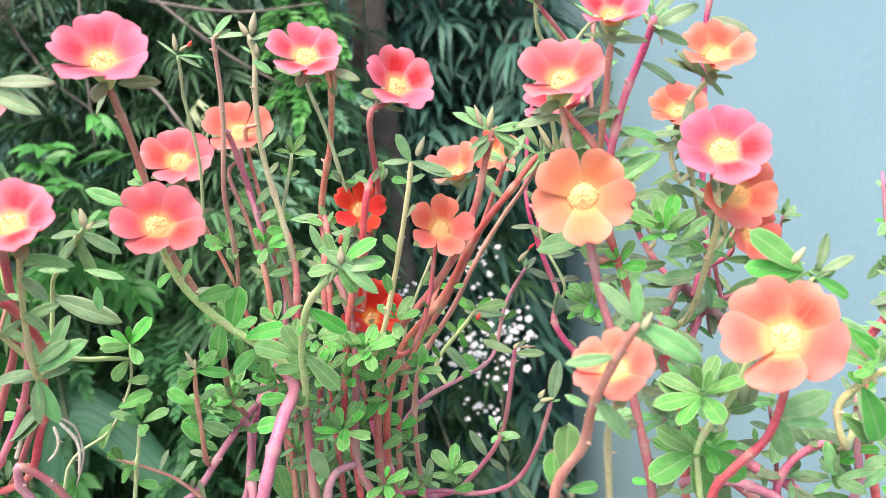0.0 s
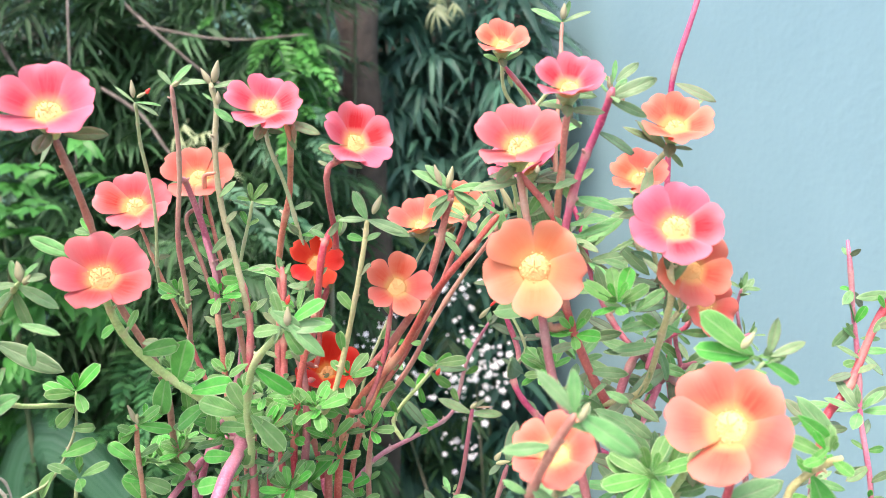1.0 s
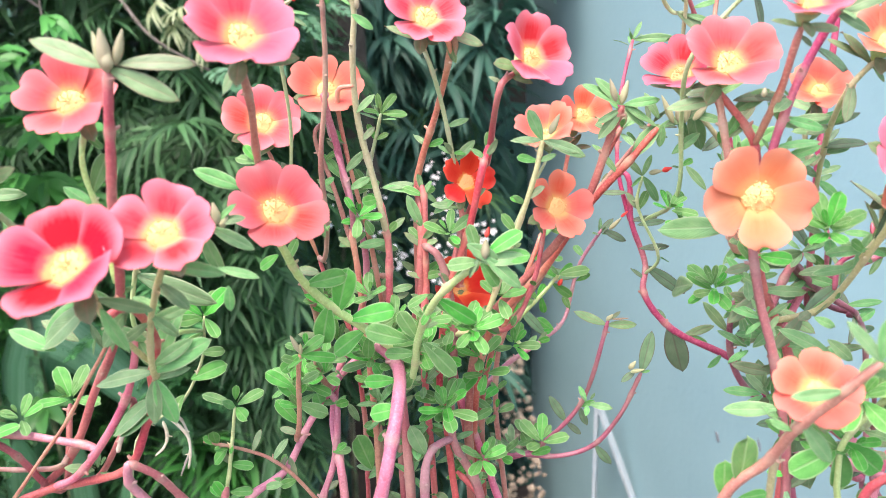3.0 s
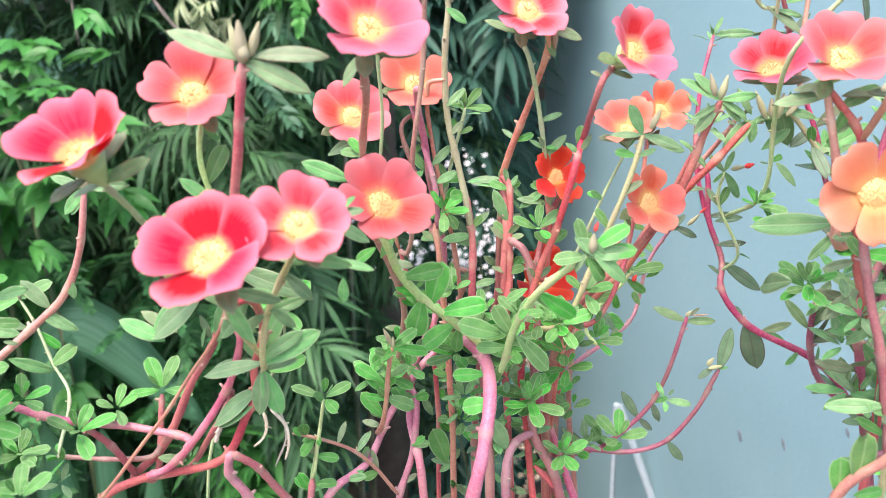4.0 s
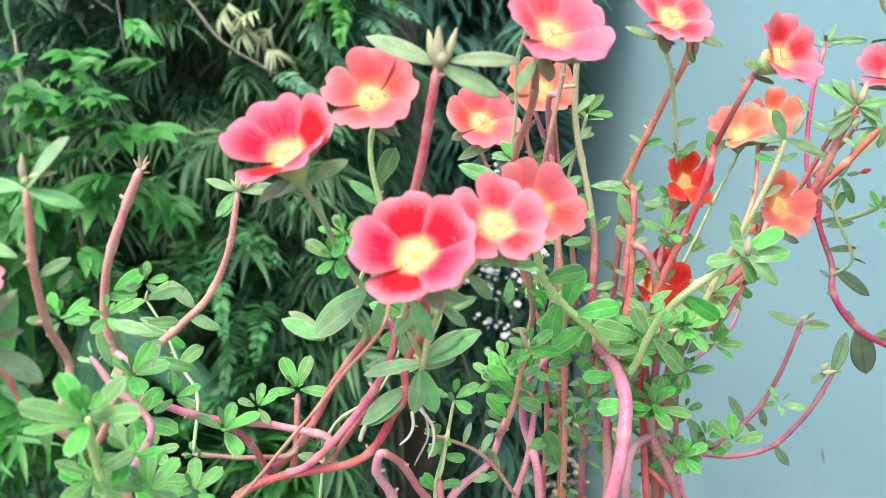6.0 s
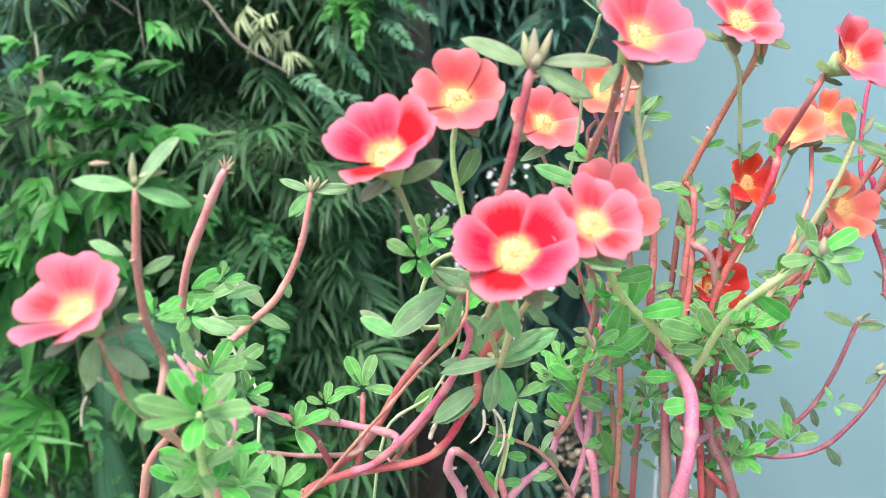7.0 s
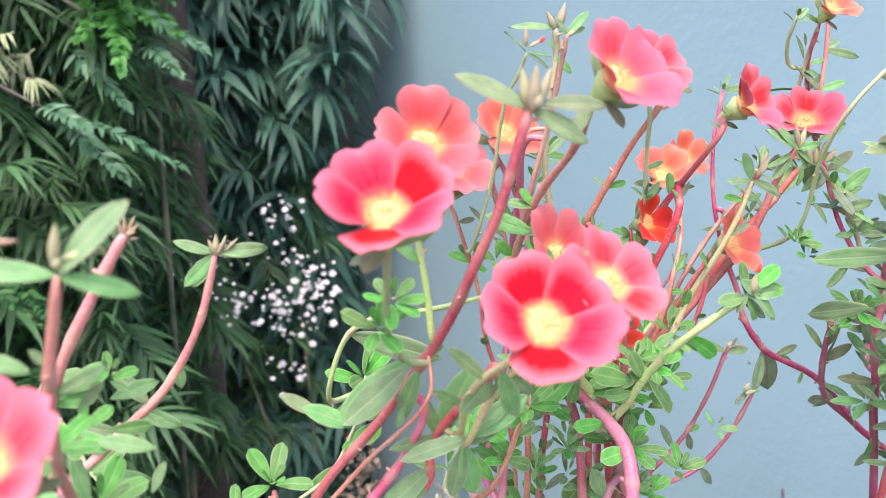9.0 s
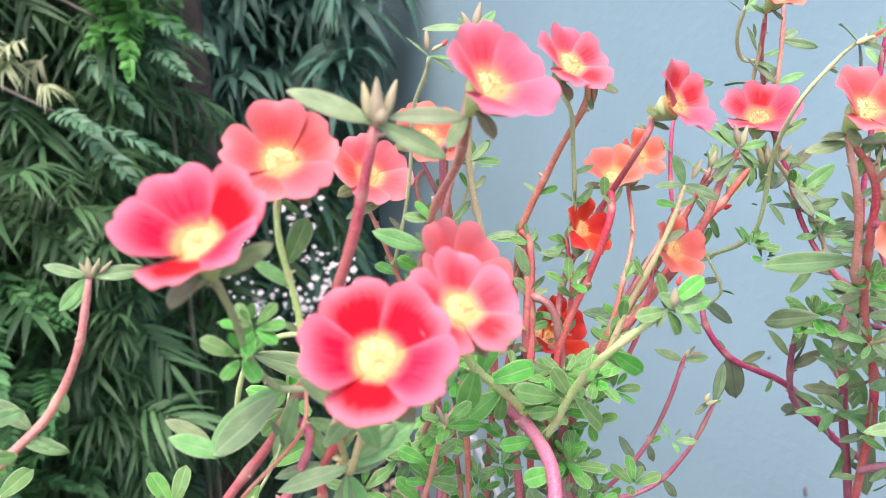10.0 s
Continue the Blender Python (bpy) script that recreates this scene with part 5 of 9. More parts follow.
three_leaf_stem = stem(left_plant, [(-0.2858, 0.3013, 1.6240), (-0.2864, 0.3091, 1.6293), (-0.2650, 0.3172, 1.6478), (-0.2491, 0.3178, 1.6612), (-0.2369, 0.3136, 1.6822), (-0.2296, 0.3100, 1.7067)], 1.98, 1.23, "rosy")
r19_stem = stem(left_plant, [(-0.2658, 0.3237, 1.5858), (-0.2736, 0.3521, 1.6031), (-0.2839, 0.3609, 1.6146), (-0.2918, 0.3670, 1.6334), (-0.2997, 0.3706, 1.6466)], 0.85, 0.67, "green")
foot_two = stem(left_plant, [(-0.3300, 0.3313, 1.4181), (-0.3148, 0.3139, 1.5836), (-0.2972, 0.3066, 1.6053), (-0.2801, 0.2986, 1.6333), (-0.2789, 0.2961, 1.6361)], 1.92, 1.63, "tan")
q1_stem = stem(left_plant, [(-0.2266, 0.3858, 1.4000), (-0.2137, 0.3758, 1.5688), (-0.1880, 0.3765, 1.5904), (-0.1754, 0.3751, 1.6131), (-0.1698, 0.3717, 1.6361)], 0.89, 0.74, "green")
q3_foot = stem(left_plant, [(-0.1547, 0.3309, 1.5656), (-0.1490, 0.3291, 1.5918)], 0.81, 0.74, "green")

# stalks of the corner plant
bud_stem = stem(corner_plant, [(-0.2634, 0.2208, 1.6485), (-0.2650, 0.2333, 1.6617), (-0.2659, 0.2277, 1.6766), (-0.2636, 0.2229, 1.6937), (-0.2589, 0.2162, 1.7195)], 1.32, 1.11, "tan")
x_stem = stem(corner_plant, [(-0.2450, 0.2651, 1.4262), (-0.2548, 0.2358, 1.6189), (-0.2597, 0.2279, 1.6368), (-0.2661, 0.2157, 1.6569), (-0.2698, 0.2064, 1.6801)], 1.41, 1.18, "tan")
n14_stem = stem(corner_plant, [(-0.2458, 0.2627, 1.4423), (-0.2350, 0.2381, 1.4435), (-0.2445, 0.2076, 1.6382), (-0.2404, 0.1972, 1.6610)], 1.55, 1.18, "green")
c9_stem = stem(corner_plant, [(-0.2548, 0.2358, 1.6189), (-0.2521, 0.2587, 1.6303), (-0.2681, 0.2620, 1.6466), (-0.2742, 0.2642, 1.6546)], 1.40, 1.11, "pink")
rosette(c9_stem, corner_plant, (-0.2742, 0.2642, 1.6546), (-0.439, -0.212, 0.873), 0.0095, 6, "dull", 62, 106, 1.0)
far_stub = stem(corner_plant, [(-0.4200, 0.2878, 1.4487), (-0.3506, 0.2722, 1.5979), (-0.3450, 0.2704, 1.6146)], 1.63, 1.63, "tan")

# stalks of the right plant
sweep_stem = stem(right_plant, [(0.1646, 0.3714, 1.5307), (0.1530, 0.3640, 1.5370), (0.1244, 0.3718, 1.5592), (0.1063, 0.3858, 1.5880), (0.0689, 0.3893, 1.6124), (0.0540, 0.3912, 1.6322), (0.0564, 0.4000, 1.6442), (0.0492, 0.4035, 1.6682), (0.0473, 0.4030, 1.6921), (0.0440, 0.4073, 1.6953)], 1.87, 1.18, "plum")
n9_stem = stem(right_plant, [(0.0495, 0.4056, 1.6678), (0.0435, 0.4075, 1.6978), (0.0455, 0.4112, 1.7296), (0.0527, 0.4139, 1.7612)], 1.11, 0.89, "plum")
rosette(n9_stem, right_plant, (0.0527, 0.4139, 1.7612), (0.153, -0.287, 0.946), 0.0095, 6, "dull", 62, 110, 1.0)
s6_stem = stem(right_plant, [(0.1229, 0.3730, 1.5616), (0.1249, 0.3765, 1.5622), (0.1038, 0.3793, 1.5831), (0.0903, 0.3712, 1.6123), (0.0894, 0.3640, 1.6332)], 1.71, 1.33, "plum")
rosette(s6_stem, right_plant, (0.0894, 0.3640, 1.6332), (-0.026, -0.523, 0.852), 0.0095, 6, "bright", 62, 111, 1.0)
o_stem = stem(right_plant, [(0.1050, 0.3596, 1.4361), (0.1003, 0.3264, 1.6080), (0.0809, 0.3147, 1.6526), (0.0684, 0.3028, 1.6889), (0.0682, 0.3003, 1.7128), (0.0534, 0.3004, 1.7348)], 1.92, 1.33, "red")
o_stem_two = stem(right_plant, [(0.0736, 0.3078, 1.6738), (0.0649, 0.3044, 1.6740), (0.0574, 0.2978, 1.7083), (0.0534, 0.3004, 1.7348)], 1.71, 1.26, "tan")
p_stem = stem(right_plant, [(0.0900, 0.3098, 1.4309), (0.0782, 0.2819, 1.5817), (0.0736, 0.2787, 1.6123), (0.0675, 0.2777, 1.6410), (0.0616, 0.2774, 1.6627), (0.0576, 0.2815, 1.6971)], 1.70, 1.33, "red")
y_stem = stem(right_plant, [(0.1077, 0.3467, 1.6545), (0.1009, 0.3558, 1.6634), (0.0916, 0.3654, 1.6862), (0.0864, 0.3705, 1.7150), (0.0759, 0.3722, 1.7466), (0.0689, 0.3699, 1.7685), (0.0495, 0.3438, 1.7876)], 1.32, 0.89, "plum")
y_stem_two = stem(right_plant, [(0.0730, 0.3712, 1.7557), (0.0644, 0.3713, 1.7553), (0.0614, 0.3640, 1.7760), (0.0495, 0.3438, 1.7876)], 0.93, 0.74, "olive")
p4_stem = stem(right_plant, [(0.0683, 0.3020, 1.6969), (0.0690, 0.2918, 1.6983), (0.0703, 0.2902, 1.7134), (0.0762, 0.2880, 1.7343), (0.0829, 0.2863, 1.7506), (0.0868, 0.2800, 1.7628)], 1.55, 1.26, "plum")
rosette(p4_stem, right_plant, (0.0868, 0.2800, 1.7628), (0.172, -0.591, 0.788), 0.0095, 6, "dull", 62, 117, 1.0)
t_tall_stem = stem(right_plant, [(0.1283, 0.3698, 1.6257), (0.1256, 0.3649, 1.6722), (0.1252, 0.3607, 1.7125), (0.1260, 0.3578, 1.7402), (0.1305, 0.3532, 1.7840), (0.1402, 0.3496, 1.8182)], 1.41, 1.18, "plum")
t_stem = stem(right_plant, [(0.1256, 0.3646, 1.6750), (0.1150, 0.3420, 1.6992), (0.1053, 0.3178, 1.7189), (0.1044, 0.3042, 1.7336), (0.1134, 0.3036, 1.7429)], 1.11, 0.96, "olive")
s_stem = stem(right_plant, [(0.0676, 0.3002, 1.7134), (0.0693, 0.2830, 1.7342), (0.0696, 0.2729, 1.7543)], 1.26, 1.11, "tan")
top_bud_stem = stem(right_plant, [(0.0803, 0.3715, 1.7334), (0.0757, 0.3684, 1.7350), (0.0777, 0.3680, 1.7866), (0.0805, 0.3704, 1.8114)], 1.09, 0.89, "tan")
v_stem = stem(right_plant, [(0.0874, 0.3186, 1.6377), (0.0997, 0.3073, 1.6459), (0.1020, 0.2845, 1.6721), (0.1032, 0.2727, 1.6888), (0.1025, 0.2678, 1.7057)], 1.24, 1.04, "olive")
net_stem = stem(right_plant, [(0.1077, 0.3467, 1.6545), (0.1240, 0.3602, 1.6409), (0.1400, 0.3698, 1.6257), (0.1529, 0.3704, 1.6199), (0.1652, 0.3778, 1.5972), (0.1682, 0.3767, 1.5599), (0.1639, 0.3703, 1.5249)], 1.48, 1.33, "plum")
rosette(net_stem, right_plant, (0.1639, 0.3703, 1.5249), (-0.134, -0.755, -0.642), 0.0095, 6, "dull", 62, 123, 1.0)
net_two = stem(right_plant, [(0.1158, 0.3601, 1.6268), (0.1161, 0.3645, 1.6279), (0.1251, 0.3580, 1.6420), (0.1444, 0.3519, 1.6521), (0.1588, 0.3459, 1.6620)], 1.55, 1.18, "plum")
rosette(net_two, right_plant, (0.1588, 0.3459, 1.6620), (0.530, -0.561, 0.636), 0.0095, 6, "dull", 62, 124, 1.0)
net_three = stem(right_plant, [(0.1050, 0.3596, 1.4361), (0.1300, 0.3674, 1.4571), (0.1030, 0.3471, 1.6025), (0.0982, 0.3445, 1.6275), (0.1071, 0.3450, 1.6508), (0.1111, 0.3439, 1.6612)], 2.02, 1.63, "plum")
net_four = stem(right_plant, [(0.1213, 0.3606, 1.6368), (0.1139, 0.3600, 1.6235), (0.1057, 0.3563, 1.6109), (0.1022, 0.3467, 1.6067)], 1.48, 1.18, "pink")
net_five = stem(right_plant, [(0.1329, 0.3558, 1.6356), (0.1327, 0.3586, 1.6365), (0.1278, 0.3514, 1.6567), (0.1245, 0.3454, 1.6668), (0.1212, 0.3552, 1.6851)], 1.09, 0.89, "pink")
far_stem = stem(right_plant, [(0.2350, 0.4239, 1.4932), (0.2478, 0.4171, 1.5584), (0.2454, 0.4219, 1.6079), (0.2443, 0.4230, 1.6455), (0.2395, 0.4213, 1.7004)], 1.33, 1.18, "pink")
edge_stem = stem(right_plant, [(0.2100, 0.3475, 1.4550), (0.1809, 0.3299, 1.6226), (0.1945, 0.3330, 1.6412), (0.2101, 0.3350, 1.6700), (0.2186, 0.3329, 1.6895)], 1.78, 1.48, "red")
q14_stem = stem(right_plant, [(0.1552, 0.3474, 1.6595), (0.1409, 0.3098, 1.6700), (0.1404, 0.3109, 1.6792), (0.1423, 0.3112, 1.6860)], 0.70, 0.59, "plum")
rosette(q14_stem, right_plant, (0.1423, 0.3112, 1.6860), (0.184, -0.313, 0.932), 0.0095, 6, "dull", 62, 130, 1.0)
low_a = stem(right_plant, [(0.1700, 0.2800, 1.4278), (0.1481, 0.3159, 1.5648), (0.1353, 0.3252, 1.5716), (0.1240, 0.3345, 1.5789), (0.1105, 0.3437, 1.5869), (0.1052, 0.3488, 1.5904)], 2.22, 1.78, "pink")
low_b = stem(right_plant, [(0.1900, 0.2899, 1.4288), (0.1372, 0.3005, 1.5671), (0.1269, 0.3152, 1.5709), (0.1084, 0.3254, 1.5701), (0.1015, 0.3347, 1.5650)], 2.07, 1.78, "pink")
low_c = stem(right_plant, [(0.1700, 0.2800, 1.4278), (0.1500, 0.3088, 1.4409), (0.1386, 0.3153, 1.5704), (0.1524, 0.3135, 1.5877), (0.1707, 0.3133, 1.5894)], 1.71, 1.33, "pink")
rosette(low_c, right_plant, (0.1707, 0.3133, 1.5894), (0.814, -0.418, 0.403), 0.0095, 6, "dull", 62, 133, 1.0)
low_d = stem(right_plant, [(0.1499, 0.3129, 1.5534), (0.1640, 0.3054, 1.5686), (0.1645, 0.3028, 1.5933), (0.1637, 0.2987, 1.6131)], 1.55, 1.33, "pink")
rosette(low_d, right_plant, (0.1637, 0.2987, 1.6131), (-0.026, -0.454, 0.891), 0.0095, 6, "dull", 62, 134, 1.0)
low_e = stem(right_plant, [(0.1405, 0.3142, 1.5488), (0.1454, 0.3369, 1.5559), (0.1439, 0.3340, 1.5834), (0.1418, 0.3323, 1.5996)], 1.09, 0.89, "plum")
rosette(low_e, right_plant, (0.1418, 0.3323, 1.5996), (-0.084, -0.398, 0.914), 0.0095, 6, "dull", 62, 135, 1.0)
hang_stem = stem(right_plant, [(0.1103, 0.3466, 1.6551), (0.1228, 0.3530, 1.6421), (0.1471, 0.3597, 1.6264), (0.1497, 0.3703, 1.6213)], 1.48, 1.26, "plum")
s = stem(right_plant, [(0.1118, 0.3339, 1.7058), (0.1070, 0.3315, 1.7029), (0.1044, 0.3323, 1.7149), (0.1086, 0.3357, 1.7261)], 1.09, 0.89, "olive")
s = stem(right_plant, [(0.1020, 0.2845, 1.6721), (0.1120, 0.2885, 1.6814), (0.1095, 0.2856, 1.6945)], 0.96, 0.89, "olive")
s = stem(right_plant, [(0.1007, 0.2978, 1.6568), (0.1082, 0.3054, 1.6648), (0.1188, 0.3047, 1.6713), (0.1205, 0.3085, 1.6803)], 1.01, 0.89, "plum")
s = stem(right_plant, [(0.0978, 0.3590, 1.6710), (0.1006, 0.3596, 1.6745), (0.0804, 0.3612, 1.7075), (0.0645, 0.3657, 1.7313)], 1.17, 0.96, "olive")

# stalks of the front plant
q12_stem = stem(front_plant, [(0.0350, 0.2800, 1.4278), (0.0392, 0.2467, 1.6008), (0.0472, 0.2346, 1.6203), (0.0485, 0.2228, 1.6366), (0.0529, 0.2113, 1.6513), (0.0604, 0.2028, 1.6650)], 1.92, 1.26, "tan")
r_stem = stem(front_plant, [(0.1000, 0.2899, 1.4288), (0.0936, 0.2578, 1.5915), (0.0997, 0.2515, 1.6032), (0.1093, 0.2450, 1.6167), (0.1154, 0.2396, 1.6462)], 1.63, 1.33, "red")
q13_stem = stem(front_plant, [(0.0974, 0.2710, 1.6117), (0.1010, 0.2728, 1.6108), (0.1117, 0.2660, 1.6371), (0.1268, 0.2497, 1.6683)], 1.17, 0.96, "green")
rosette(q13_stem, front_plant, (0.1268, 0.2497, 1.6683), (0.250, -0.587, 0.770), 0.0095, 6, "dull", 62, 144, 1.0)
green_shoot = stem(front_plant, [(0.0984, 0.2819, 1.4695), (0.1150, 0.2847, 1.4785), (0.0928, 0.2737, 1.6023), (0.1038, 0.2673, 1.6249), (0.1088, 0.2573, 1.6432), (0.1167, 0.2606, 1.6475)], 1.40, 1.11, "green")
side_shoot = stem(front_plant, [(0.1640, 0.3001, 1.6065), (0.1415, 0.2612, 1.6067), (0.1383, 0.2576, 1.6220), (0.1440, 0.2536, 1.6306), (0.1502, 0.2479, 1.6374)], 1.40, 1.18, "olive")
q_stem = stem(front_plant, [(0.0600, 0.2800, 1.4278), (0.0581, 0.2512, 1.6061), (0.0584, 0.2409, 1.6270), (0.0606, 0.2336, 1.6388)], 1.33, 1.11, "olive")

# shoot tips
rosette(lying_stem, left_plant, (-0.2410, 0.2990, 1.6108), (0.363, -0.427, 0.828), 0.0133, 8, "bright", 65, 1, 1.0)
rosette(up_stem, left_plant, (-0.2160, 0.3244, 1.6175), (0.096, -0.541, 0.835), 0.0148, 8, "bright", 65, 2, 1.0)
rosette(n7_stem, back_plant, (-0.1460, 0.3283, 1.6088), (0.127, -0.522, 0.843), 0.0126, 6, "bright", 65, 3, 1.0)
rosette(base_d, back_plant, (-0.0510, 0.3551, 1.5935), (-0.098, -0.517, 0.850), 0.0181, 8, "bright", 65, 4, 1.0)
rosette(k_stem, back_plant, (-0.0480, 0.3431, 1.6787), (-0.117, -0.696, 0.709), 0.0105, 8, "bright", 65, 5, 1.0)
rosette(n3_stem, back_plant, (-0.0040, 0.4063, 1.5466), (-0.167, -0.461, 0.871), 0.0128, 8, "bright", 65, 6, 1.0)
rosette(base_a, back_plant, (-0.0880, 0.3718, 1.6828), (-0.014, -0.722, 0.692), 0.0109, 8, "bright", 65, 7, 1.0)
rosette(lying_stem, left_plant, (-0.2930, 0.3403, 1.5809), (0.410, -0.381, 0.829), 0.0120, 9, "bright", 65, 8, 1.0)
rosette(bare_stem, left_plant, (-0.2620, 0.2890, 1.6771), (0.410, -0.568, 0.714), 0.0077, 7, "bright", 65, 9, 1.0)
rosette(a_stem, left_plant, (-0.1810, 0.2658, 1.6968), (0.011, -0.706, 0.708), 0.0091, 10, "bright", 65, 10, 1.0)
rosette(a_stem, left_plant, (-0.1852, 0.2687, 1.6881), (0.024, -0.684, 0.729), 0.0111, 9, "bright", 65, 11, 1.0)
rosette(n14_stem, corner_plant, (-0.2400, 0.1959, 1.6633), (0.244, -0.489, 0.837), 0.0143, 11, "bright", 65, 12, 1.0)
rosette(s6_stem, right_plant, (0.0640, 0.3266, 1.6539), (-0.467, -0.447, 0.763), 0.0124, 8, "bright", 65, 13, 1.0)
rosette(green_shoot, front_plant, (0.0930, 0.2619, 1.6290), (-0.185, -0.610, 0.771), 0.0159, 10, "bright", 65, 14, 1.0)
rosette(q1_stem, left_plant, (-0.1690, 0.3716, 1.6375), (0.406, -0.601, 0.688), 0.0148, 7, "bright", 65, 15, 1.0)
rosette(young_stem, back_plant, (-0.0589, 0.3255, 1.6448), (0.109, -0.608, 0.786), 0.0102, 8, "bright", 65, 16, 1.0)
rosette(young_stem, back_plant, (-0.0390, 0.3386, 1.6352), (0.056, -0.600, 0.798), 0.0132, 9, "bright", 65, 17, 1.0)
rosette(young_stem, back_plant, (-0.0479, 0.3385, 1.6362), (0.078, -0.601, 0.795), 0.0101, 8, "bright", 65, 18, 1.0)
rosette(thick_stem, back_plant, (-0.0639, 0.3397, 1.6255), (0.117, -0.572, 0.812), 0.0123, 8, "bright", 65, 19, 1.0)
rosette(thick_stem, back_plant, (-0.0748, 0.3422, 1.6208), (0.142, -0.560, 0.816), 0.0116, 7, "bright", 65, 20, 1.0)
rosette(base_d, back_plant, (-0.0517, 0.3452, 1.6206), (0.086, -0.570, 0.817), 0.0125, 8, "bright", 65, 21, 1.0)
rosette(base_e, back_plant, (-0.0337, 0.3671, 1.5554), (0.040, -0.453, 0.891), 0.0109, 7, "bright", 65, 22, 1.0)
rosette(base_d, back_plant, (-0.0592, 0.3618, 1.5582), (0.096, -0.448, 0.889), 0.0096, 6, "dull", 65, 23, 1.0)
rosette(base_c, back_plant, (-0.0745, 0.3597, 1.5783), (0.131, -0.484, 0.865), 0.0111, 6, "dull", 65, 24, 1.0)
rosette(base_a, back_plant, (-0.1137, 0.3756, 1.6854), (0.222, -0.698, 0.681), 0.0093, 7, "bright", 65, 25, 1.0)
rosette(s, back_plant, (-0.0943, 0.3657, 1.6833), (0.184, -0.701, 0.690), 0.0117, 8, "bright", 65, 26, 1.0)
rosette(s, back_plant, (-0.0881, 0.3645, 1.6759), (0.170, -0.688, 0.705), 0.0096, 6, "bright", 65, 27, 1.0)
rosette(base_b, back_plant, (-0.1184, 0.3568, 1.6055), (0.231, -0.519, 0.823), 0.0136, 8, "bright", 65, 28, 1.0)
rosette(base_b, back_plant, (-0.1103, 0.3609, 1.6151), (0.214, -0.547, 0.809), 0.0109, 6, "bright", 65, 29, 1.0)
rosette(base_g, back_plant, (-0.1191, 0.3730, 1.5949), (-0.119, -0.532, 0.838), 0.0153, 8, "bright", 65, 30, 1.0)
rosette(base_g, back_plant, (-0.1205, 0.3735, 1.6093), (-0.117, -0.562, 0.819), 0.0117, 7, "bright", 65, 31, 1.0)
rosette(thick_stem, back_plant, (-0.0534, 0.3424, 1.5989), (-0.266, -0.481, 0.835), 0.0140, 9, "bright", 65, 32, 1.0)
rosette(base_c, back_plant, (-0.1036, 0.3376, 1.6451), (-0.173, -0.603, 0.779), 0.0130, 7, "bright", 65, 33, 1.0)
rosette(n14_stem, corner_plant, (-0.2466, 0.2073, 1.6410), (0.245, -0.426, 0.871), 0.0122, 9, "bright", 65, 34, 1.0)
rosette(x_stem, corner_plant, (-0.2401, 0.2239, 1.6268), (0.205, -0.418, 0.885), 0.0124, 8, "bright", 65, 35, 1.0)
rosette(n14_stem, corner_plant, (-0.2344, 0.2454, 1.6134), (0.171, -0.420, 0.891), 0.0108, 7, "bright", 65, 36, 1.0)
rosette(bud_stem, corner_plant, (-0.2679, 0.2386, 1.6779), (0.299, -0.577, 0.760), 0.0087, 9, "bright", 65, 37, 1.0)
rosette(c9_stem, corner_plant, (-0.2666, 0.2645, 1.6712), (0.269, -0.589, 0.762), 0.0091, 7, "bright", 65, 38, 1.0)
rosette(cross_stem, left_plant, (-0.2305, 0.3105, 1.6155), (0.135, -0.518, 0.845), 0.0088, 7, "bright", 65, 39, 1.0)
rosette(foot_two, left_plant, (-0.2712, 0.2846, 1.6231), (0.440, -0.402, 0.803), 0.0173, 9, "bright", 65, 40, 1.0)
rosette(foot_two, left_plant, (-0.2672, 0.2718, 1.6018), (0.434, -0.333, 0.837), 0.0221, 9, "bright", 65, 41, 1.0)
rosette(foot_two, left_plant, (-0.2657, 0.2774, 1.6442), (0.447, -0.447, 0.775), 0.0145, 7, "bright", 65, 42, 1.0)
rosette(lying_stem, left_plant, (-0.2581, 0.2942, 1.6278), (0.408, -0.443, 0.798), 0.0112, 7, "bright", 65, 43, 1.0)
rosette(foot_two, left_plant, (-0.2667, 0.3249, 1.5740), (0.375, -0.366, 0.852), 0.0102, 6, "dull", 65, 44, 1.0)
rosette(up_two, left_plant, (-0.2028, 0.3133, 1.5889), (0.262, -0.428, 0.865), 0.0110, 6, "dull", 65, 45, 1.0)
rosette(v_stem, right_plant, (0.0860, 0.2780, 1.6863), (-0.307, -0.633, 0.711), 0.0140, 11, "bright", 65, 46, 1.0)
rosette(p_stem, right_plant, (0.0738, 0.3046, 1.6717), (-0.105, -0.751, 0.652), 0.0115, 8, "bright", 65, 47, 1.0)
rosette(t_stem, right_plant, (0.0946, 0.2916, 1.6809), (-0.167, -0.759, 0.630), 0.0131, 9, "dull", 65, 48, 1.0)
rosette(low_d, right_plant, (0.1536, 0.2991, 1.5811), (-0.293, -0.488, 0.822), 0.0136, 9, "dull", 65, 49, 1.0)
rosette(green_shoot, front_plant, (0.0979, 0.2734, 1.6054), (-0.188, -0.554, 0.811), 0.0104, 8, "bright", 65, 50, 1.0)
rosette(p_stem, right_plant, (0.0647, 0.3247, 1.6525), (-0.208, -0.607, 0.767), 0.0116, 8, "bright", 65, 51, 1.0)
rosette(p_stem, right_plant, (0.0848, 0.3187, 1.6333), (-0.253, -0.544, 0.800), 0.0108, 7, "dull", 65, 52, 1.0)
rosette(p_stem, right_plant, (0.0767, 0.3212, 1.6578), (-0.239, -0.609, 0.756), 0.0109, 7, "dull", 65, 53, 1.0)
rosette(o_stem, right_plant, (0.0984, 0.3480, 1.5937), (-0.445, -0.344, 0.827), 0.0167, 9, "dull", 65, 54, 1.0)
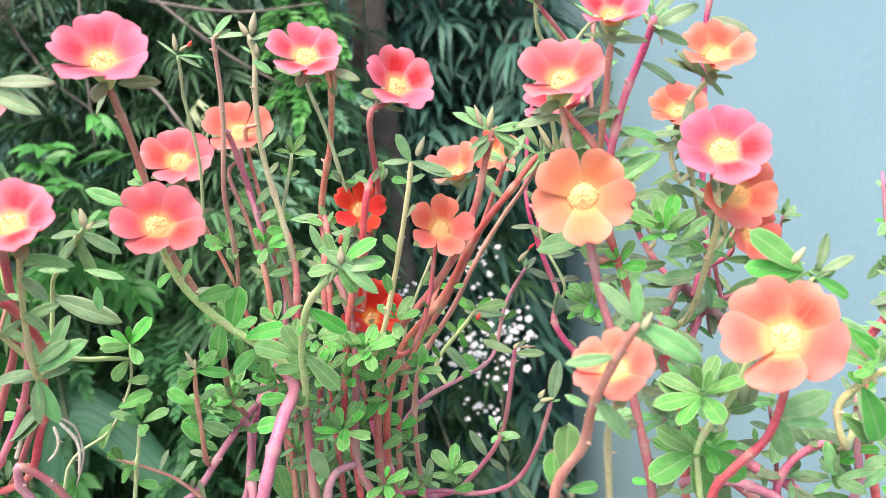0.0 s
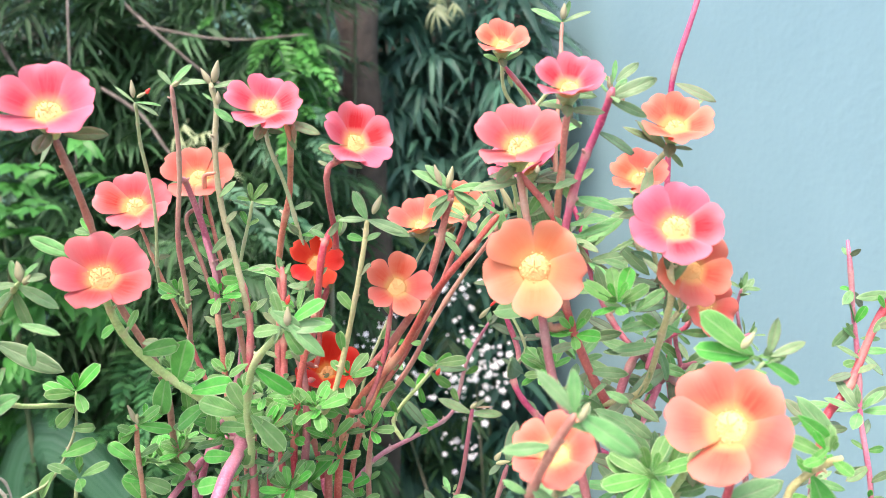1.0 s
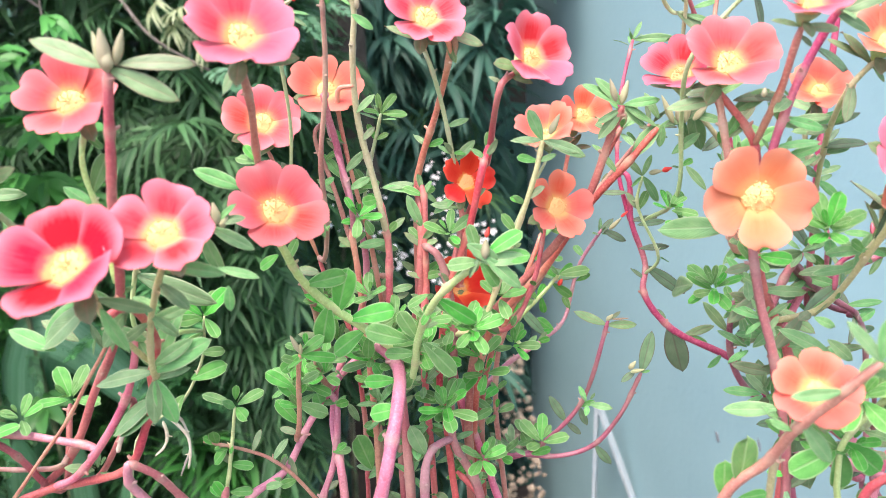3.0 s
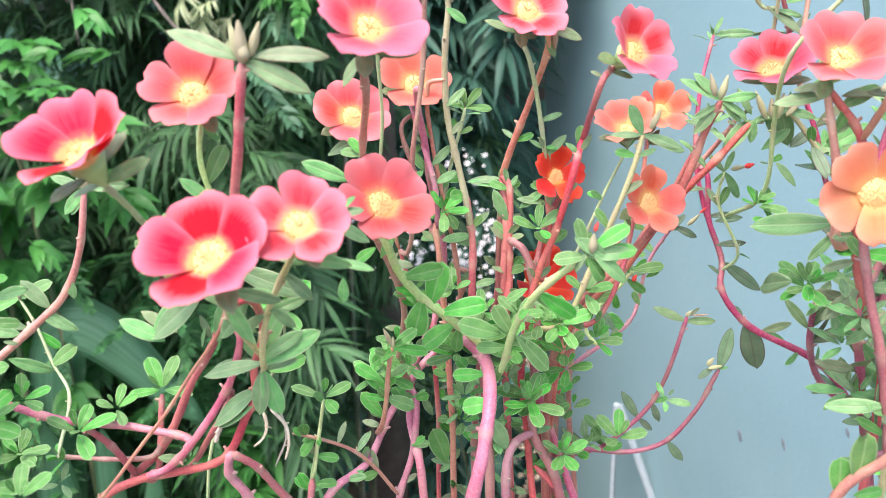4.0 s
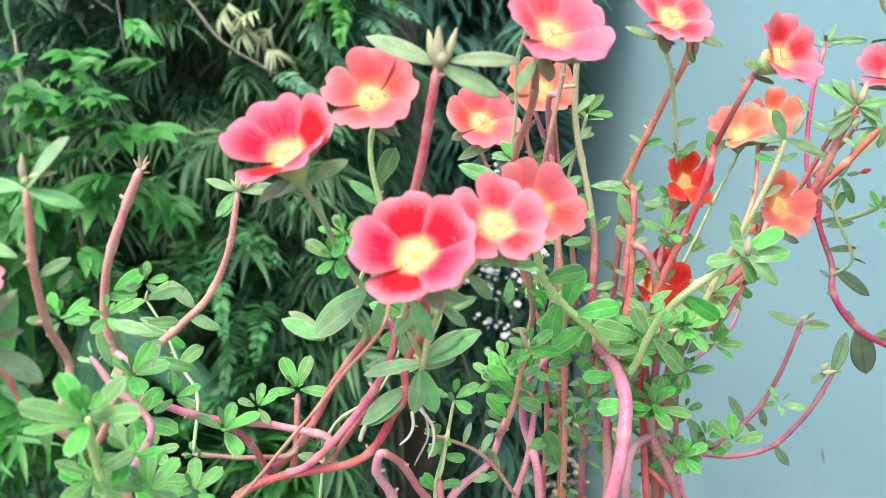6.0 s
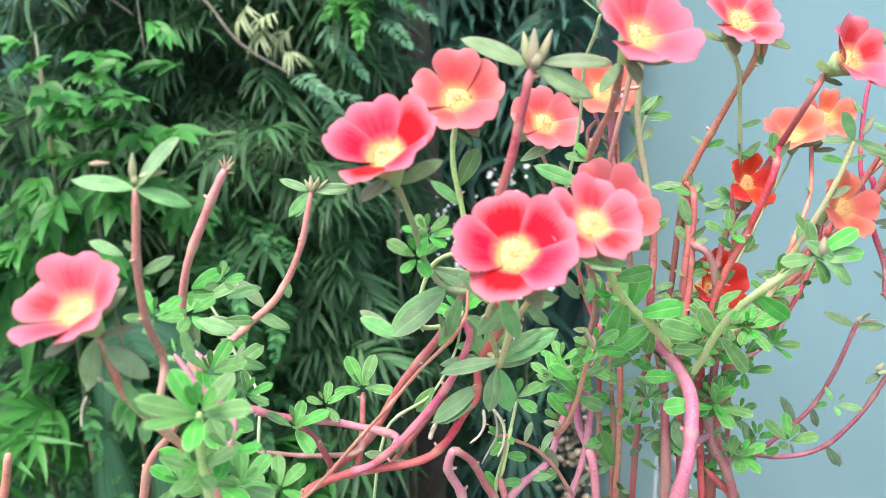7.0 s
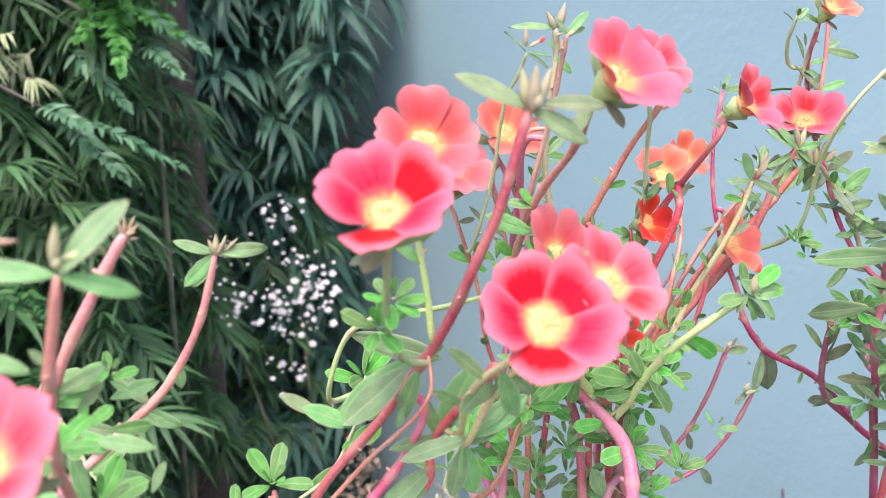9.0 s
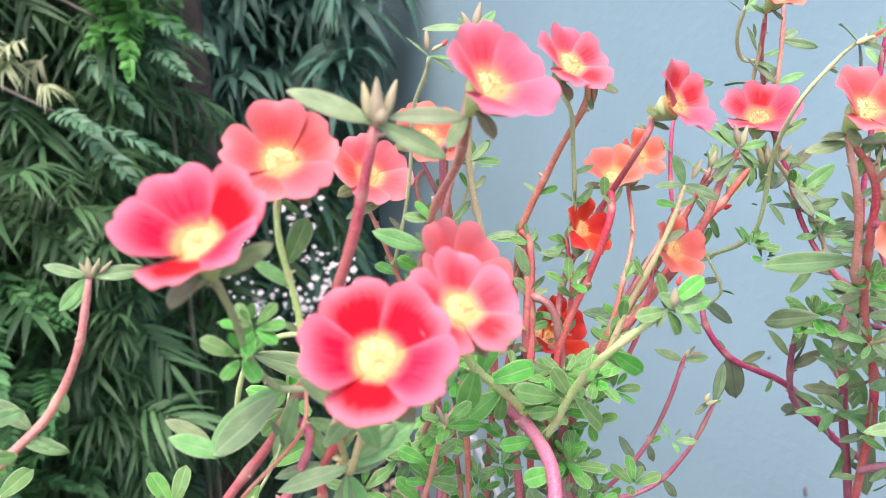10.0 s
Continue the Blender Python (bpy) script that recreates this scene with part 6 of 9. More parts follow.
rosette(o_stem, right_plant, (0.0771, 0.3075, 1.6447), (-0.493, -0.388, 0.779), 0.0124, 8, "dull", 65, 55, 1.0)
rosette(o_stem, right_plant, (0.0774, 0.3193, 1.6279), (-0.469, -0.374, 0.800), 0.0142, 7, "dull", 65, 56, 1.0)
rosette(side_shoot, front_plant, (0.1467, 0.2497, 1.6390), (-0.337, -0.580, 0.742), 0.0111, 8, "bright", 65, 57, 1.0)
rosette(net_three, right_plant, (0.1103, 0.3406, 1.6642), (-0.174, -0.732, 0.659), 0.0103, 7, "dull", 65, 58, 1.0)
rosette(y_stem, right_plant, (0.0911, 0.3535, 1.6849), (-0.497, -0.518, 0.697), 0.0112, 6, "dull", 65, 59, 1.0)
rosette(y_stem, right_plant, (0.0875, 0.3615, 1.7041), (-0.496, -0.563, 0.661), 0.0124, 6, "dull", 65, 60, 1.0)
rosette(low_a, right_plant, (0.1328, 0.3238, 1.5849), (-0.232, -0.538, 0.810), 0.0136, 6, "dull", 65, 61, 1.0)
rosette(edge_stem, right_plant, (0.1944, 0.3237, 1.6337), (-0.354, -0.569, 0.742), 0.0142, 9, "dull", 65, 62, 1.0)
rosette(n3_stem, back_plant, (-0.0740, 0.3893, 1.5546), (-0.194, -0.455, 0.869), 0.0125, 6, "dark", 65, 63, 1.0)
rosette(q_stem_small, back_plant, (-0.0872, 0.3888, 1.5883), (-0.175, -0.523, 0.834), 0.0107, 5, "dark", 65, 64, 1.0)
rosette(base_g, back_plant, (-0.1264, 0.3567, 1.6066), (-0.099, -0.485, 0.869), 0.0126, 8, "bright", 65, 65, 1.0)
rosette(base_g, back_plant, (-0.0848, 0.3754, 1.5727), (-0.162, -0.424, 0.891), 0.0126, 7, "bright", 65, 66, 1.0)

# single leaves
leaf(g_stem, back_plant, (-0.1177, 0.3154, 1.6771), (-0.1264, 0.3159, 1.6717), "bright", 1.15)
leaf(g_stem, back_plant, (-0.1162, 0.3191, 1.6718), (-0.1104, 0.3179, 1.6828), "bright", 0.9)
leaf(g_stem, back_plant, (-0.1070, 0.3116, 1.6651), (-0.0902, 0.3112, 1.6687), "bright", 1.0)
leaf(g_stem, back_plant, (-0.0966, 0.3233, 1.6491), (-0.0910, 0.3213, 1.6687), "bright", 1.1)
leaf(g_stem, back_plant, (-0.1117, 0.3302, 1.6559), (-0.1033, 0.3305, 1.6525), "bright", 1.0)
leaf(g_stem, back_plant, (-0.0998, 0.3204, 1.6532), (-0.1044, 0.3222, 1.6357), "bright", 1.35)
leaf(g_stem, back_plant, (-0.0927, 0.3263, 1.6447), (-0.0726, 0.3258, 1.6492), "bright", 1.0)
leaf(g_stem, back_plant, (-0.0867, 0.3308, 1.6382), (-0.1019, 0.3319, 1.6277), "bright", 1.1)
leaf(g_stem, back_plant, (-0.0848, 0.3323, 1.6360), (-0.0866, 0.3336, 1.6236), "bright", 1.1)
leaf(g_stem, back_plant, (-0.0785, 0.3368, 1.6288), (-0.0624, 0.3372, 1.6250), "bright", 1.1)
leaf(g_stem, back_plant, (-0.0785, 0.3368, 1.6288), (-0.0625, 0.3363, 1.6335), "bright", 1.0)
leaf(young_stem, back_plant, (-0.0378, 0.2849, 1.6775), (-0.0501, 0.2850, 1.6766), "bright", 1.0)
leaf(young_stem, back_plant, (-0.0357, 0.2855, 1.6795), (-0.0226, 0.2845, 1.6887), "bright", 0.95)
leaf(young_stem, back_plant, (-0.0354, 0.2854, 1.6781), (-0.0190, 0.2853, 1.6791), "bright", 0.9)
leaf(young_stem, back_plant, (-0.0378, 0.2849, 1.6775), (-0.0311, 0.2860, 1.6673), "bright", 0.95)
leaf(young_stem, back_plant, (-0.0381, 0.2850, 1.6801), (-0.0415, 0.2838, 1.6916), "bright", 0.8)
leaf(young_stem, back_plant, (-0.0654, 0.3149, 1.6441), (-0.0626, 0.3153, 1.6398), "bright", 1.1)
leaf(young_stem, back_plant, (-0.0611, 0.3136, 1.6374), (-0.0472, 0.3153, 1.6215), "bright", 0.95)
leaf(young_stem, back_plant, (-0.0552, 0.2998, 1.6579), (-0.0454, 0.3002, 1.6538), "bright", 1.0)
leaf(young_stem, back_plant, (-0.0540, 0.2976, 1.6607), (-0.0388, 0.2988, 1.6493), "bright", 0.8)
leaf(young_stem, back_plant, (-0.0648, 0.3205, 1.6303), (-0.0779, 0.3205, 1.6308), "bright", 1.0)
leaf(young_stem, back_plant, (-0.0577, 0.3017, 1.6614), (-0.0661, 0.3022, 1.6567), "bright", 1.0)
leaf(young_stem, back_plant, (-0.0669, 0.3183, 1.6370), (-0.0853, 0.3177, 1.6427), "bright", 1.0)
leaf(young_stem, back_plant, (-0.0631, 0.3148, 1.6384), (-0.0702, 0.3134, 1.6512), "bright", 1.0)
leaf(young_stem, back_plant, (-0.0353, 0.3478, 1.6337), (-0.0257, 0.3484, 1.6285), "bright", 1.0)
leaf(young_stem, back_plant, (-0.0336, 0.3464, 1.6380), (-0.0261, 0.3475, 1.6274), "olive", 0.7)
leaf(young_stem, back_plant, (-0.0513, 0.3538, 1.6348), (-0.0615, 0.3532, 1.6405), "bright", 1.0)
leaf(young_stem, back_plant, (-0.0471, 0.3541, 1.6313), (-0.0317, 0.3546, 1.6268), "bright", 1.0)
leaf(young_stem, back_plant, (-0.0516, 0.3543, 1.6297), (-0.0468, 0.3561, 1.6121), "bright", 1.0)
leaf(young_stem, back_plant, (-0.0516, 0.3543, 1.6297), (-0.0404, 0.3559, 1.6147), "bright", 1.0)
leaf(young_stem, back_plant, (-0.0607, 0.3170, 1.6359), (-0.0682, 0.3164, 1.6415), "bright", 1.0)
leaf(young_stem, back_plant, (-0.0634, 0.3245, 1.6243), (-0.0719, 0.3239, 1.6295), "bright", 1.0)
leaf(young_stem, back_plant, (-0.0671, 0.3282, 1.6194), (-0.0710, 0.3292, 1.6104), "bright", 1.3)
leaf(young_stem, back_plant, (-0.0564, 0.3020, 1.6551), (-0.0612, 0.3027, 1.6486), "bright", 1.0)
leaf(base_c, back_plant, (-0.0740, 0.3281, 1.6156), (-0.0884, 0.3282, 1.6152), "bright", 1.0)
leaf(base_c, back_plant, (-0.0723, 0.3111, 1.6098), (-0.0850, 0.3114, 1.6074), "bright", 1.3)
leaf(base_c, back_plant, (-0.0930, 0.3775, 1.5461), (-0.0990, 0.3754, 1.5658), "bright", 1.3)
leaf(base_c, back_plant, (-0.0712, 0.3516, 1.6000), (-0.0740, 0.3513, 1.6026), "bright", 1.2)
leaf(base_c, back_plant, (-0.0460, 0.3793, 1.5892), (-0.0306, 0.3795, 1.5868), "bright", 1.0)
leaf(base_c, back_plant, (-0.0620, 0.3629, 1.5737), (-0.0736, 0.3646, 1.5574), "bright", 1.3)
leaf(base_c, back_plant, (-0.0402, 0.3680, 1.5755), (-0.0296, 0.3674, 1.5813), "bright", 1.0)
leaf(base_c, back_plant, (-0.0320, 0.3449, 1.6424), (-0.0250, 0.3459, 1.6326), "bright", 1.0)
leaf(base_c, back_plant, (-0.0770, 0.3646, 1.6321), (-0.0874, 0.3644, 1.6342), "bright", 1.0)
leaf(base_c, back_plant, (-0.0635, 0.3458, 1.5695), (-0.0702, 0.3442, 1.5851), "dull", 1.3)
leaf(base_c, back_plant, (-0.0896, 0.3730, 1.5949), (-0.0957, 0.3730, 1.5947), "dull", 1.0)
leaf(base_c, back_plant, (-0.0777, 0.3538, 1.6049), (-0.0729, 0.3532, 1.6100), "dull", 1.0)
leaf(base_c, back_plant, (-0.0771, 0.3646, 1.6292), (-0.0838, 0.3642, 1.6338), "dull", 1.0)
leaf(base_c, back_plant, (-0.0663, 0.3792, 1.6316), (-0.0514, 0.3791, 1.6326), "dull", 1.0)
leaf(base_c, back_plant, (-0.0865, 0.3763, 1.6667), (-0.0725, 0.3765, 1.6646), "dull", 1.0)
leaf(base_c, back_plant, (-0.0765, 0.3650, 1.6712), (-0.0910, 0.3653, 1.6689), "dull", 1.0)
leaf(base_c, back_plant, (-0.0768, 0.3644, 1.6463), (-0.0658, 0.3641, 1.6488), "dull", 1.0)
leaf(base_c, back_plant, (-0.0997, 0.3910, 1.5672), (-0.1047, 0.3899, 1.5779), "dull", 1.0)
leaf(base_c, back_plant, (-0.0897, 0.3782, 1.5461), (-0.1014, 0.3780, 1.5477), "dull", 1.0)
leaf(base_c, back_plant, (-0.0900, 0.3943, 1.5237), (-0.0751, 0.3955, 1.5130), "dull", 1.0)
leaf(base_c, back_plant, (-0.0623, 0.3617, 1.6294), (-0.0486, 0.3613, 1.6334), "dull", 1.0)
leaf(base_a, back_plant, (-0.0965, 0.3720, 1.7008), (-0.1055, 0.3706, 1.7132), "dull", 0.9)
leaf(base_a, back_plant, (-0.0946, 0.3651, 1.7042), (-0.0845, 0.3640, 1.7142), "dull", 0.9)
leaf(base_a, back_plant, (-0.1003, 0.3722, 1.6935), (-0.1086, 0.3714, 1.7013), "dull", 1.0)
leaf(base_a, back_plant, (-0.0872, 0.3753, 1.6734), (-0.1017, 0.3760, 1.6672), "dull", 1.0)
leaf(base_a, back_plant, (-0.0952, 0.3900, 1.6345), (-0.0850, 0.3894, 1.6400), "dull", 1.0)
leaf(base_a, back_plant, (-0.1053, 0.3738, 1.5994), (-0.1162, 0.3750, 1.5879), "dull", 1.0)
leaf(base_a, back_plant, (-0.0865, 0.3564, 1.7315), (-0.0780, 0.3556, 1.7393), "dull", 1.0)
leaf(n3_stem, back_plant, (0.0310, 0.3781, 1.6196), (0.0143, 0.3772, 1.6278), "olive", 0.8)
leaf(n3_stem, back_plant, (0.0310, 0.3781, 1.6196), (0.0469, 0.3782, 1.6189), "olive", 0.8)
leaf(n3_stem, back_plant, (0.0316, 0.3772, 1.6223), (0.0379, 0.3767, 1.6268), "olive", 0.8)
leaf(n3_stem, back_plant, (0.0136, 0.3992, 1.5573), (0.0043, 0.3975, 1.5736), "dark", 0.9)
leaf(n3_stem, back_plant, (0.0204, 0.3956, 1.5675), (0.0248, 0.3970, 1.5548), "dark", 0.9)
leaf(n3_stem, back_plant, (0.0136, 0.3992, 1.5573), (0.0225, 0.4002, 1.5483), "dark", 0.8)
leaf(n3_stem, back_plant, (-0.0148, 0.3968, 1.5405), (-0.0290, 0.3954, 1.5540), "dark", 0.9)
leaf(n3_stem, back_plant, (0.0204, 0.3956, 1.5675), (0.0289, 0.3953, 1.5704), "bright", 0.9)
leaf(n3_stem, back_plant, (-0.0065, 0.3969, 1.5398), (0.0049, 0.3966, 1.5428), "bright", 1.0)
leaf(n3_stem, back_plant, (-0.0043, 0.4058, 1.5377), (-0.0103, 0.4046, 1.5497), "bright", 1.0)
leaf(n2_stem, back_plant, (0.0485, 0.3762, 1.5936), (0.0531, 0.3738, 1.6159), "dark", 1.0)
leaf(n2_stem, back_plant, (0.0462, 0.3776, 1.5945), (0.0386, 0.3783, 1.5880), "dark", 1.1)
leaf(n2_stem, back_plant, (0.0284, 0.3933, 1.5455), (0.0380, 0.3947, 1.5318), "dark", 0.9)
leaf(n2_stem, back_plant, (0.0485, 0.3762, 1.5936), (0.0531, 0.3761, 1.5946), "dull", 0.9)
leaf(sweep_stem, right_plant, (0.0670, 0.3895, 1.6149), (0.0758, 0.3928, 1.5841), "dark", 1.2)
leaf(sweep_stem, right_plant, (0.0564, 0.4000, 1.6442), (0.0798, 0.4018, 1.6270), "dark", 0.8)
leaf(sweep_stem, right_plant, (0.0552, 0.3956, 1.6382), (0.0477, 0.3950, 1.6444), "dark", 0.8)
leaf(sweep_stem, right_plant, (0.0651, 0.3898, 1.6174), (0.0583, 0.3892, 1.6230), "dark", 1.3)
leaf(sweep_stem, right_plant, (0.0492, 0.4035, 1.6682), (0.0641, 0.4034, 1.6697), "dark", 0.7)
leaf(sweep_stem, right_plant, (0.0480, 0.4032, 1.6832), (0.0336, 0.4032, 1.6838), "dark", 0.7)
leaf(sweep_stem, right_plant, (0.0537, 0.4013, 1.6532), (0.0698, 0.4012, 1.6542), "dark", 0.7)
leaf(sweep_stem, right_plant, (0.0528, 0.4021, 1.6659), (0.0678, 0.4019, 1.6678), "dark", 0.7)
leaf(n9_stem, right_plant, (0.0527, 0.4139, 1.7612), (0.0752, 0.4138, 1.7620), "dull", 0.7)
leaf(n9_stem, right_plant, (0.0527, 0.4139, 1.7612), (0.0568, 0.4129, 1.7701), "dull", 0.8)
leaf(n9_stem, right_plant, (0.0453, 0.4107, 1.7256), (0.0385, 0.4100, 1.7327), "dull", 0.8)
leaf(bunch_stem, back_plant, (0.0262, 0.3307, 1.7302), (0.0090, 0.3296, 1.7401), "dull", 0.8)
leaf(bunch_stem, back_plant, (0.0258, 0.3312, 1.7287), (0.0147, 0.3318, 1.7229), "dull", 0.8)
leaf(bunch_stem, back_plant, (0.0262, 0.3307, 1.7302), (0.0358, 0.3316, 1.7209), "dull", 0.9)
leaf(bunch_stem, back_plant, (0.0262, 0.3307, 1.7302), (0.0415, 0.3304, 1.7322), "dull", 0.8)
bud(bunch_stem, back_plant, (0.0243, 0.3266, 1.7306), (0.0268, 0.3256, 1.7403), 0.0033)
bud(bunch_stem, back_plant, (0.0217, 0.3245, 1.7318), (0.0189, 0.3235, 1.7412), 0.0030)
leaf(bunch_stem_two, back_plant, (0.0483, 0.3491, 1.7209), (0.0478, 0.3502, 1.7105), "dull", 1.1)
leaf(bunch_stem_two, back_plant, (0.0604, 0.3484, 1.7243), (0.0760, 0.3487, 1.7213), "dull", 0.9)
leaf(bunch_stem_two, back_plant, (0.0497, 0.3484, 1.7204), (0.0652, 0.3477, 1.7270), "dull", 0.8)
leaf(bunch_stem_two, back_plant, (0.0472, 0.3497, 1.7229), (0.0401, 0.3484, 1.7347), "dull", 0.8)
bud(bunch_stem_two, back_plant, (0.0529, 0.3477, 1.7210), (0.0469, 0.3464, 1.7335), 0.0033)
bud(bunch_stem_two, back_plant, (0.0578, 0.3477, 1.7208), (0.0596, 0.3466, 1.7320), 0.0033)
bud(bunch_stem_two, back_plant, (0.0554, 0.3477, 1.7209), (0.0543, 0.3467, 1.7301), 0.0033)
bud(bunch_stem_two, back_plant, (0.0614, 0.3476, 1.7219), (0.0677, 0.3469, 1.7288), 0.0033)
leaf(q7_stem, back_plant, (-0.0095, 0.3168, 1.7183), (-0.0139, 0.3156, 1.7303), "dull", 0.9)
leaf(q7_stem, back_plant, (-0.0095, 0.3168, 1.7183), (0.0086, 0.3175, 1.7118), "dull", 0.9)
leaf(q7_stem, back_plant, (-0.0095, 0.3168, 1.7183), (-0.0187, 0.3169, 1.7180), "dull", 0.8)
bud(q7_stem, back_plant, (-0.0069, 0.3156, 1.7205), (-0.0028, 0.3147, 1.7285), 0.0032)
leaf(young_stem, back_plant, (-0.0378, 0.2849, 1.6775), (-0.0418, 0.2838, 1.6883), "dull", 0.9)
leaf(young_stem, back_plant, (-0.0378, 0.2849, 1.6775), (-0.0207, 0.2848, 1.6788), "dull", 0.9)
leaf(young_stem, back_plant, (-0.0378, 0.2849, 1.6775), (-0.0402, 0.2854, 1.6732), "dull", 0.9)
bud(young_stem, back_plant, (-0.0362, 0.2838, 1.6787), (-0.0355, 0.2830, 1.6863), 0.0035)
bud(young_stem, back_plant, (-0.0356, 0.2819, 1.6870), (-0.0344, 0.2815, 1.6908), 0.0019, TIP_MESH)
leaf(s_r13, back_plant, (0.0508, 0.3868, 1.6937), (0.0549, 0.3857, 1.7042), "dull", 0.9)
leaf(s_r13, back_plant, (0.0508, 0.3868, 1.6937), (0.0599, 0.3882, 1.6801), "dull", 0.9)
leaf(s_r13, back_plant, (0.0508, 0.3868, 1.6937), (0.0425, 0.3858, 1.7030), "dull", 0.9)
leaf(s_r13, back_plant, (0.0508, 0.3868, 1.6937), (0.0455, 0.3874, 1.6882), "dull", 0.8)
bud(s_r13, back_plant, (0.0539, 0.3866, 1.6950), (0.0609, 0.3865, 1.6959), 0.0030)
bud(s_r13, back_plant, (0.0605, 0.3866, 1.6958), (0.0656, 0.3864, 1.6971), 0.0030, TIP_MESH)
leaf(k_stem, back_plant, (-0.0422, 0.3580, 1.6924), (-0.0546, 0.3589, 1.6843), "dull", 1.0)
leaf(k_stem, back_plant, (-0.0445, 0.3448, 1.7119), (-0.0512, 0.3443, 1.7166), "dull", 0.9)
leaf(k_stem, back_plant, (-0.0418, 0.3577, 1.6863), (-0.0556, 0.3574, 1.6890), "dull", 0.8)
leaf(s7a, back_plant, (-0.0618, 0.3658, 1.6937), (-0.0774, 0.3654, 1.6975), "dull", 0.8)
leaf(s7a, back_plant, (-0.0592, 0.3625, 1.6950), (-0.0521, 0.3632, 1.6881), "dull", 0.8)
leaf(s7a, back_plant, (-0.0613, 0.3677, 1.6932), (-0.0594, 0.3670, 1.6999), "dull", 0.9)
leaf(o_stem, right_plant, (0.0630, 0.3027, 1.6826), (0.0407, 0.3335, 1.6768), "dull", 0.7)
leaf(o_stem, right_plant, (0.0483, 0.3060, 1.6590), (0.0504, 0.3475, 1.6464), "dull", 0.7)
leaf(o_stem, right_plant, (0.1003, 0.3264, 1.6080), (0.1052, 0.3295, 1.5782), "dull", 1.0)
leaf(o_stem, right_plant, (0.1000, 0.3454, 1.6181), (0.1203, 0.3483, 1.5906), "dull", 0.9)
leaf(o_stem, right_plant, (0.1105, 0.3437, 1.5869), (0.1274, 0.3488, 1.5380), "dull", 0.9)
leaf(o_stem, right_plant, (0.0956, 0.3605, 1.6678), (0.0830, 0.3622, 1.6524), "dull", 0.8)
leaf(y_stem, right_plant, (0.0829, 0.3610, 1.7034), (0.1062, 0.3596, 1.7169), "dull", 0.9)
leaf(y_stem, right_plant, (0.0879, 0.3606, 1.6951), (0.1090, 0.3602, 1.6991), "dull", 0.8)
leaf(y_stem, right_plant, (0.0903, 0.3667, 1.6934), (0.0800, 0.3654, 1.7058), "dull", 0.8)
leaf(y_stem, right_plant, (0.0665, 0.3651, 1.7283), (0.0730, 0.3674, 1.7063), "dull", 1.1)
leaf(y_stem, right_plant, (0.0851, 0.3707, 1.7189), (0.1062, 0.3712, 1.7135), "dull", 0.8)
leaf(y_stem, right_plant, (0.0975, 0.3585, 1.6842), (0.1122, 0.3580, 1.6895), "dull", 0.8)
leaf(y_stem, right_plant, (0.0733, 0.3742, 1.7456), (0.0576, 0.3747, 1.7407), "dull", 0.8)
leaf(y_stem_two, right_plant, (0.0618, 0.3649, 1.7734), (0.0563, 0.3637, 1.7851), "dull", 0.7)
leaf(y_stem_two, right_plant, (0.0664, 0.3666, 1.7709), (0.0778, 0.3663, 1.7737), "dull", 0.7)
leaf(y_stem_two, right_plant, (0.0626, 0.3668, 1.7682), (0.0754, 0.3671, 1.7653), "dull", 0.7)
leaf(big_bud_stem, left_plant, (-0.1461, 0.2452, 1.7494), (-0.1674, 0.2442, 1.7591), "olive", 0.75)
leaf(big_bud_stem, left_plant, (-0.1435, 0.2455, 1.7504), (-0.1212, 0.2455, 1.7508), "olive", 0.75)
leaf(big_bud_stem, left_plant, (-0.1461, 0.2452, 1.7494), (-0.1270, 0.2462, 1.7395), "olive", 0.9)
bud(big_bud_stem, left_plant, (-0.1472, 0.2451, 1.7499), (-0.1486, 0.2441, 1.7597), 0.0033)
bud(big_bud_stem, left_plant, (-0.1438, 0.2451, 1.7501), (-0.1400, 0.2441, 1.7600), 0.0030)
bud(big_bud_stem, left_plant, (-0.1452, 0.2432, 1.7487), (-0.1447, 0.2426, 1.7544), 0.0039)
leaf(f1_stem, back_plant, (-0.1139, 0.2684, 1.7508), (-0.1213, 0.2694, 1.7409), "olive", 1.2)
leaf(f1_stem, back_plant, (-0.1109, 0.2693, 1.7517), (-0.0948, 0.2693, 1.7515), "olive", 0.9)
leaf(tall_bud_stem, back_plant, (-0.0856, 0.3490, 1.7848), (-0.1062, 0.3489, 1.7864), "dull", 0.7)
leaf(tall_bud_stem, back_plant, (-0.0854, 0.3493, 1.7823), (-0.0719, 0.3490, 1.7855), "dull", 0.7)
leaf(tall_bud_stem, back_plant, (-0.0849, 0.3500, 1.7762), (-0.0902, 0.3495, 1.7805), "dull", 0.7)
leaf(tall_bud_stem, back_plant, (-0.0851, 0.3503, 1.7730), (-0.0763, 0.3510, 1.7665), "dull", 1.0)
bud(tall_bud_stem, back_plant, (-0.0857, 0.3491, 1.7840), (-0.0898, 0.3483, 1.7915), 0.0032)
bud(tall_bud_stem, back_plant, (-0.0842, 0.3491, 1.7847), (-0.0814, 0.3480, 1.7949), 0.0039)
bud(tall_bud_stem, back_plant, (-0.0827, 0.3501, 1.7748), (-0.0826, 0.3495, 1.7809), 0.0028)
leaf(a_stem, left_plant, (-0.1886, 0.2388, 1.7158), (-0.1987, 0.2391, 1.7127), "olive", 1.1)
leaf(a_stem, left_plant, (-0.1886, 0.2388, 1.7158), (-0.1740, 0.2380, 1.7228), "olive", 1.0)
leaf(three_leaf_stem, left_plant, (-0.2296, 0.3100, 1.7067), (-0.2423, 0.3094, 1.7120), "dull", 0.8)
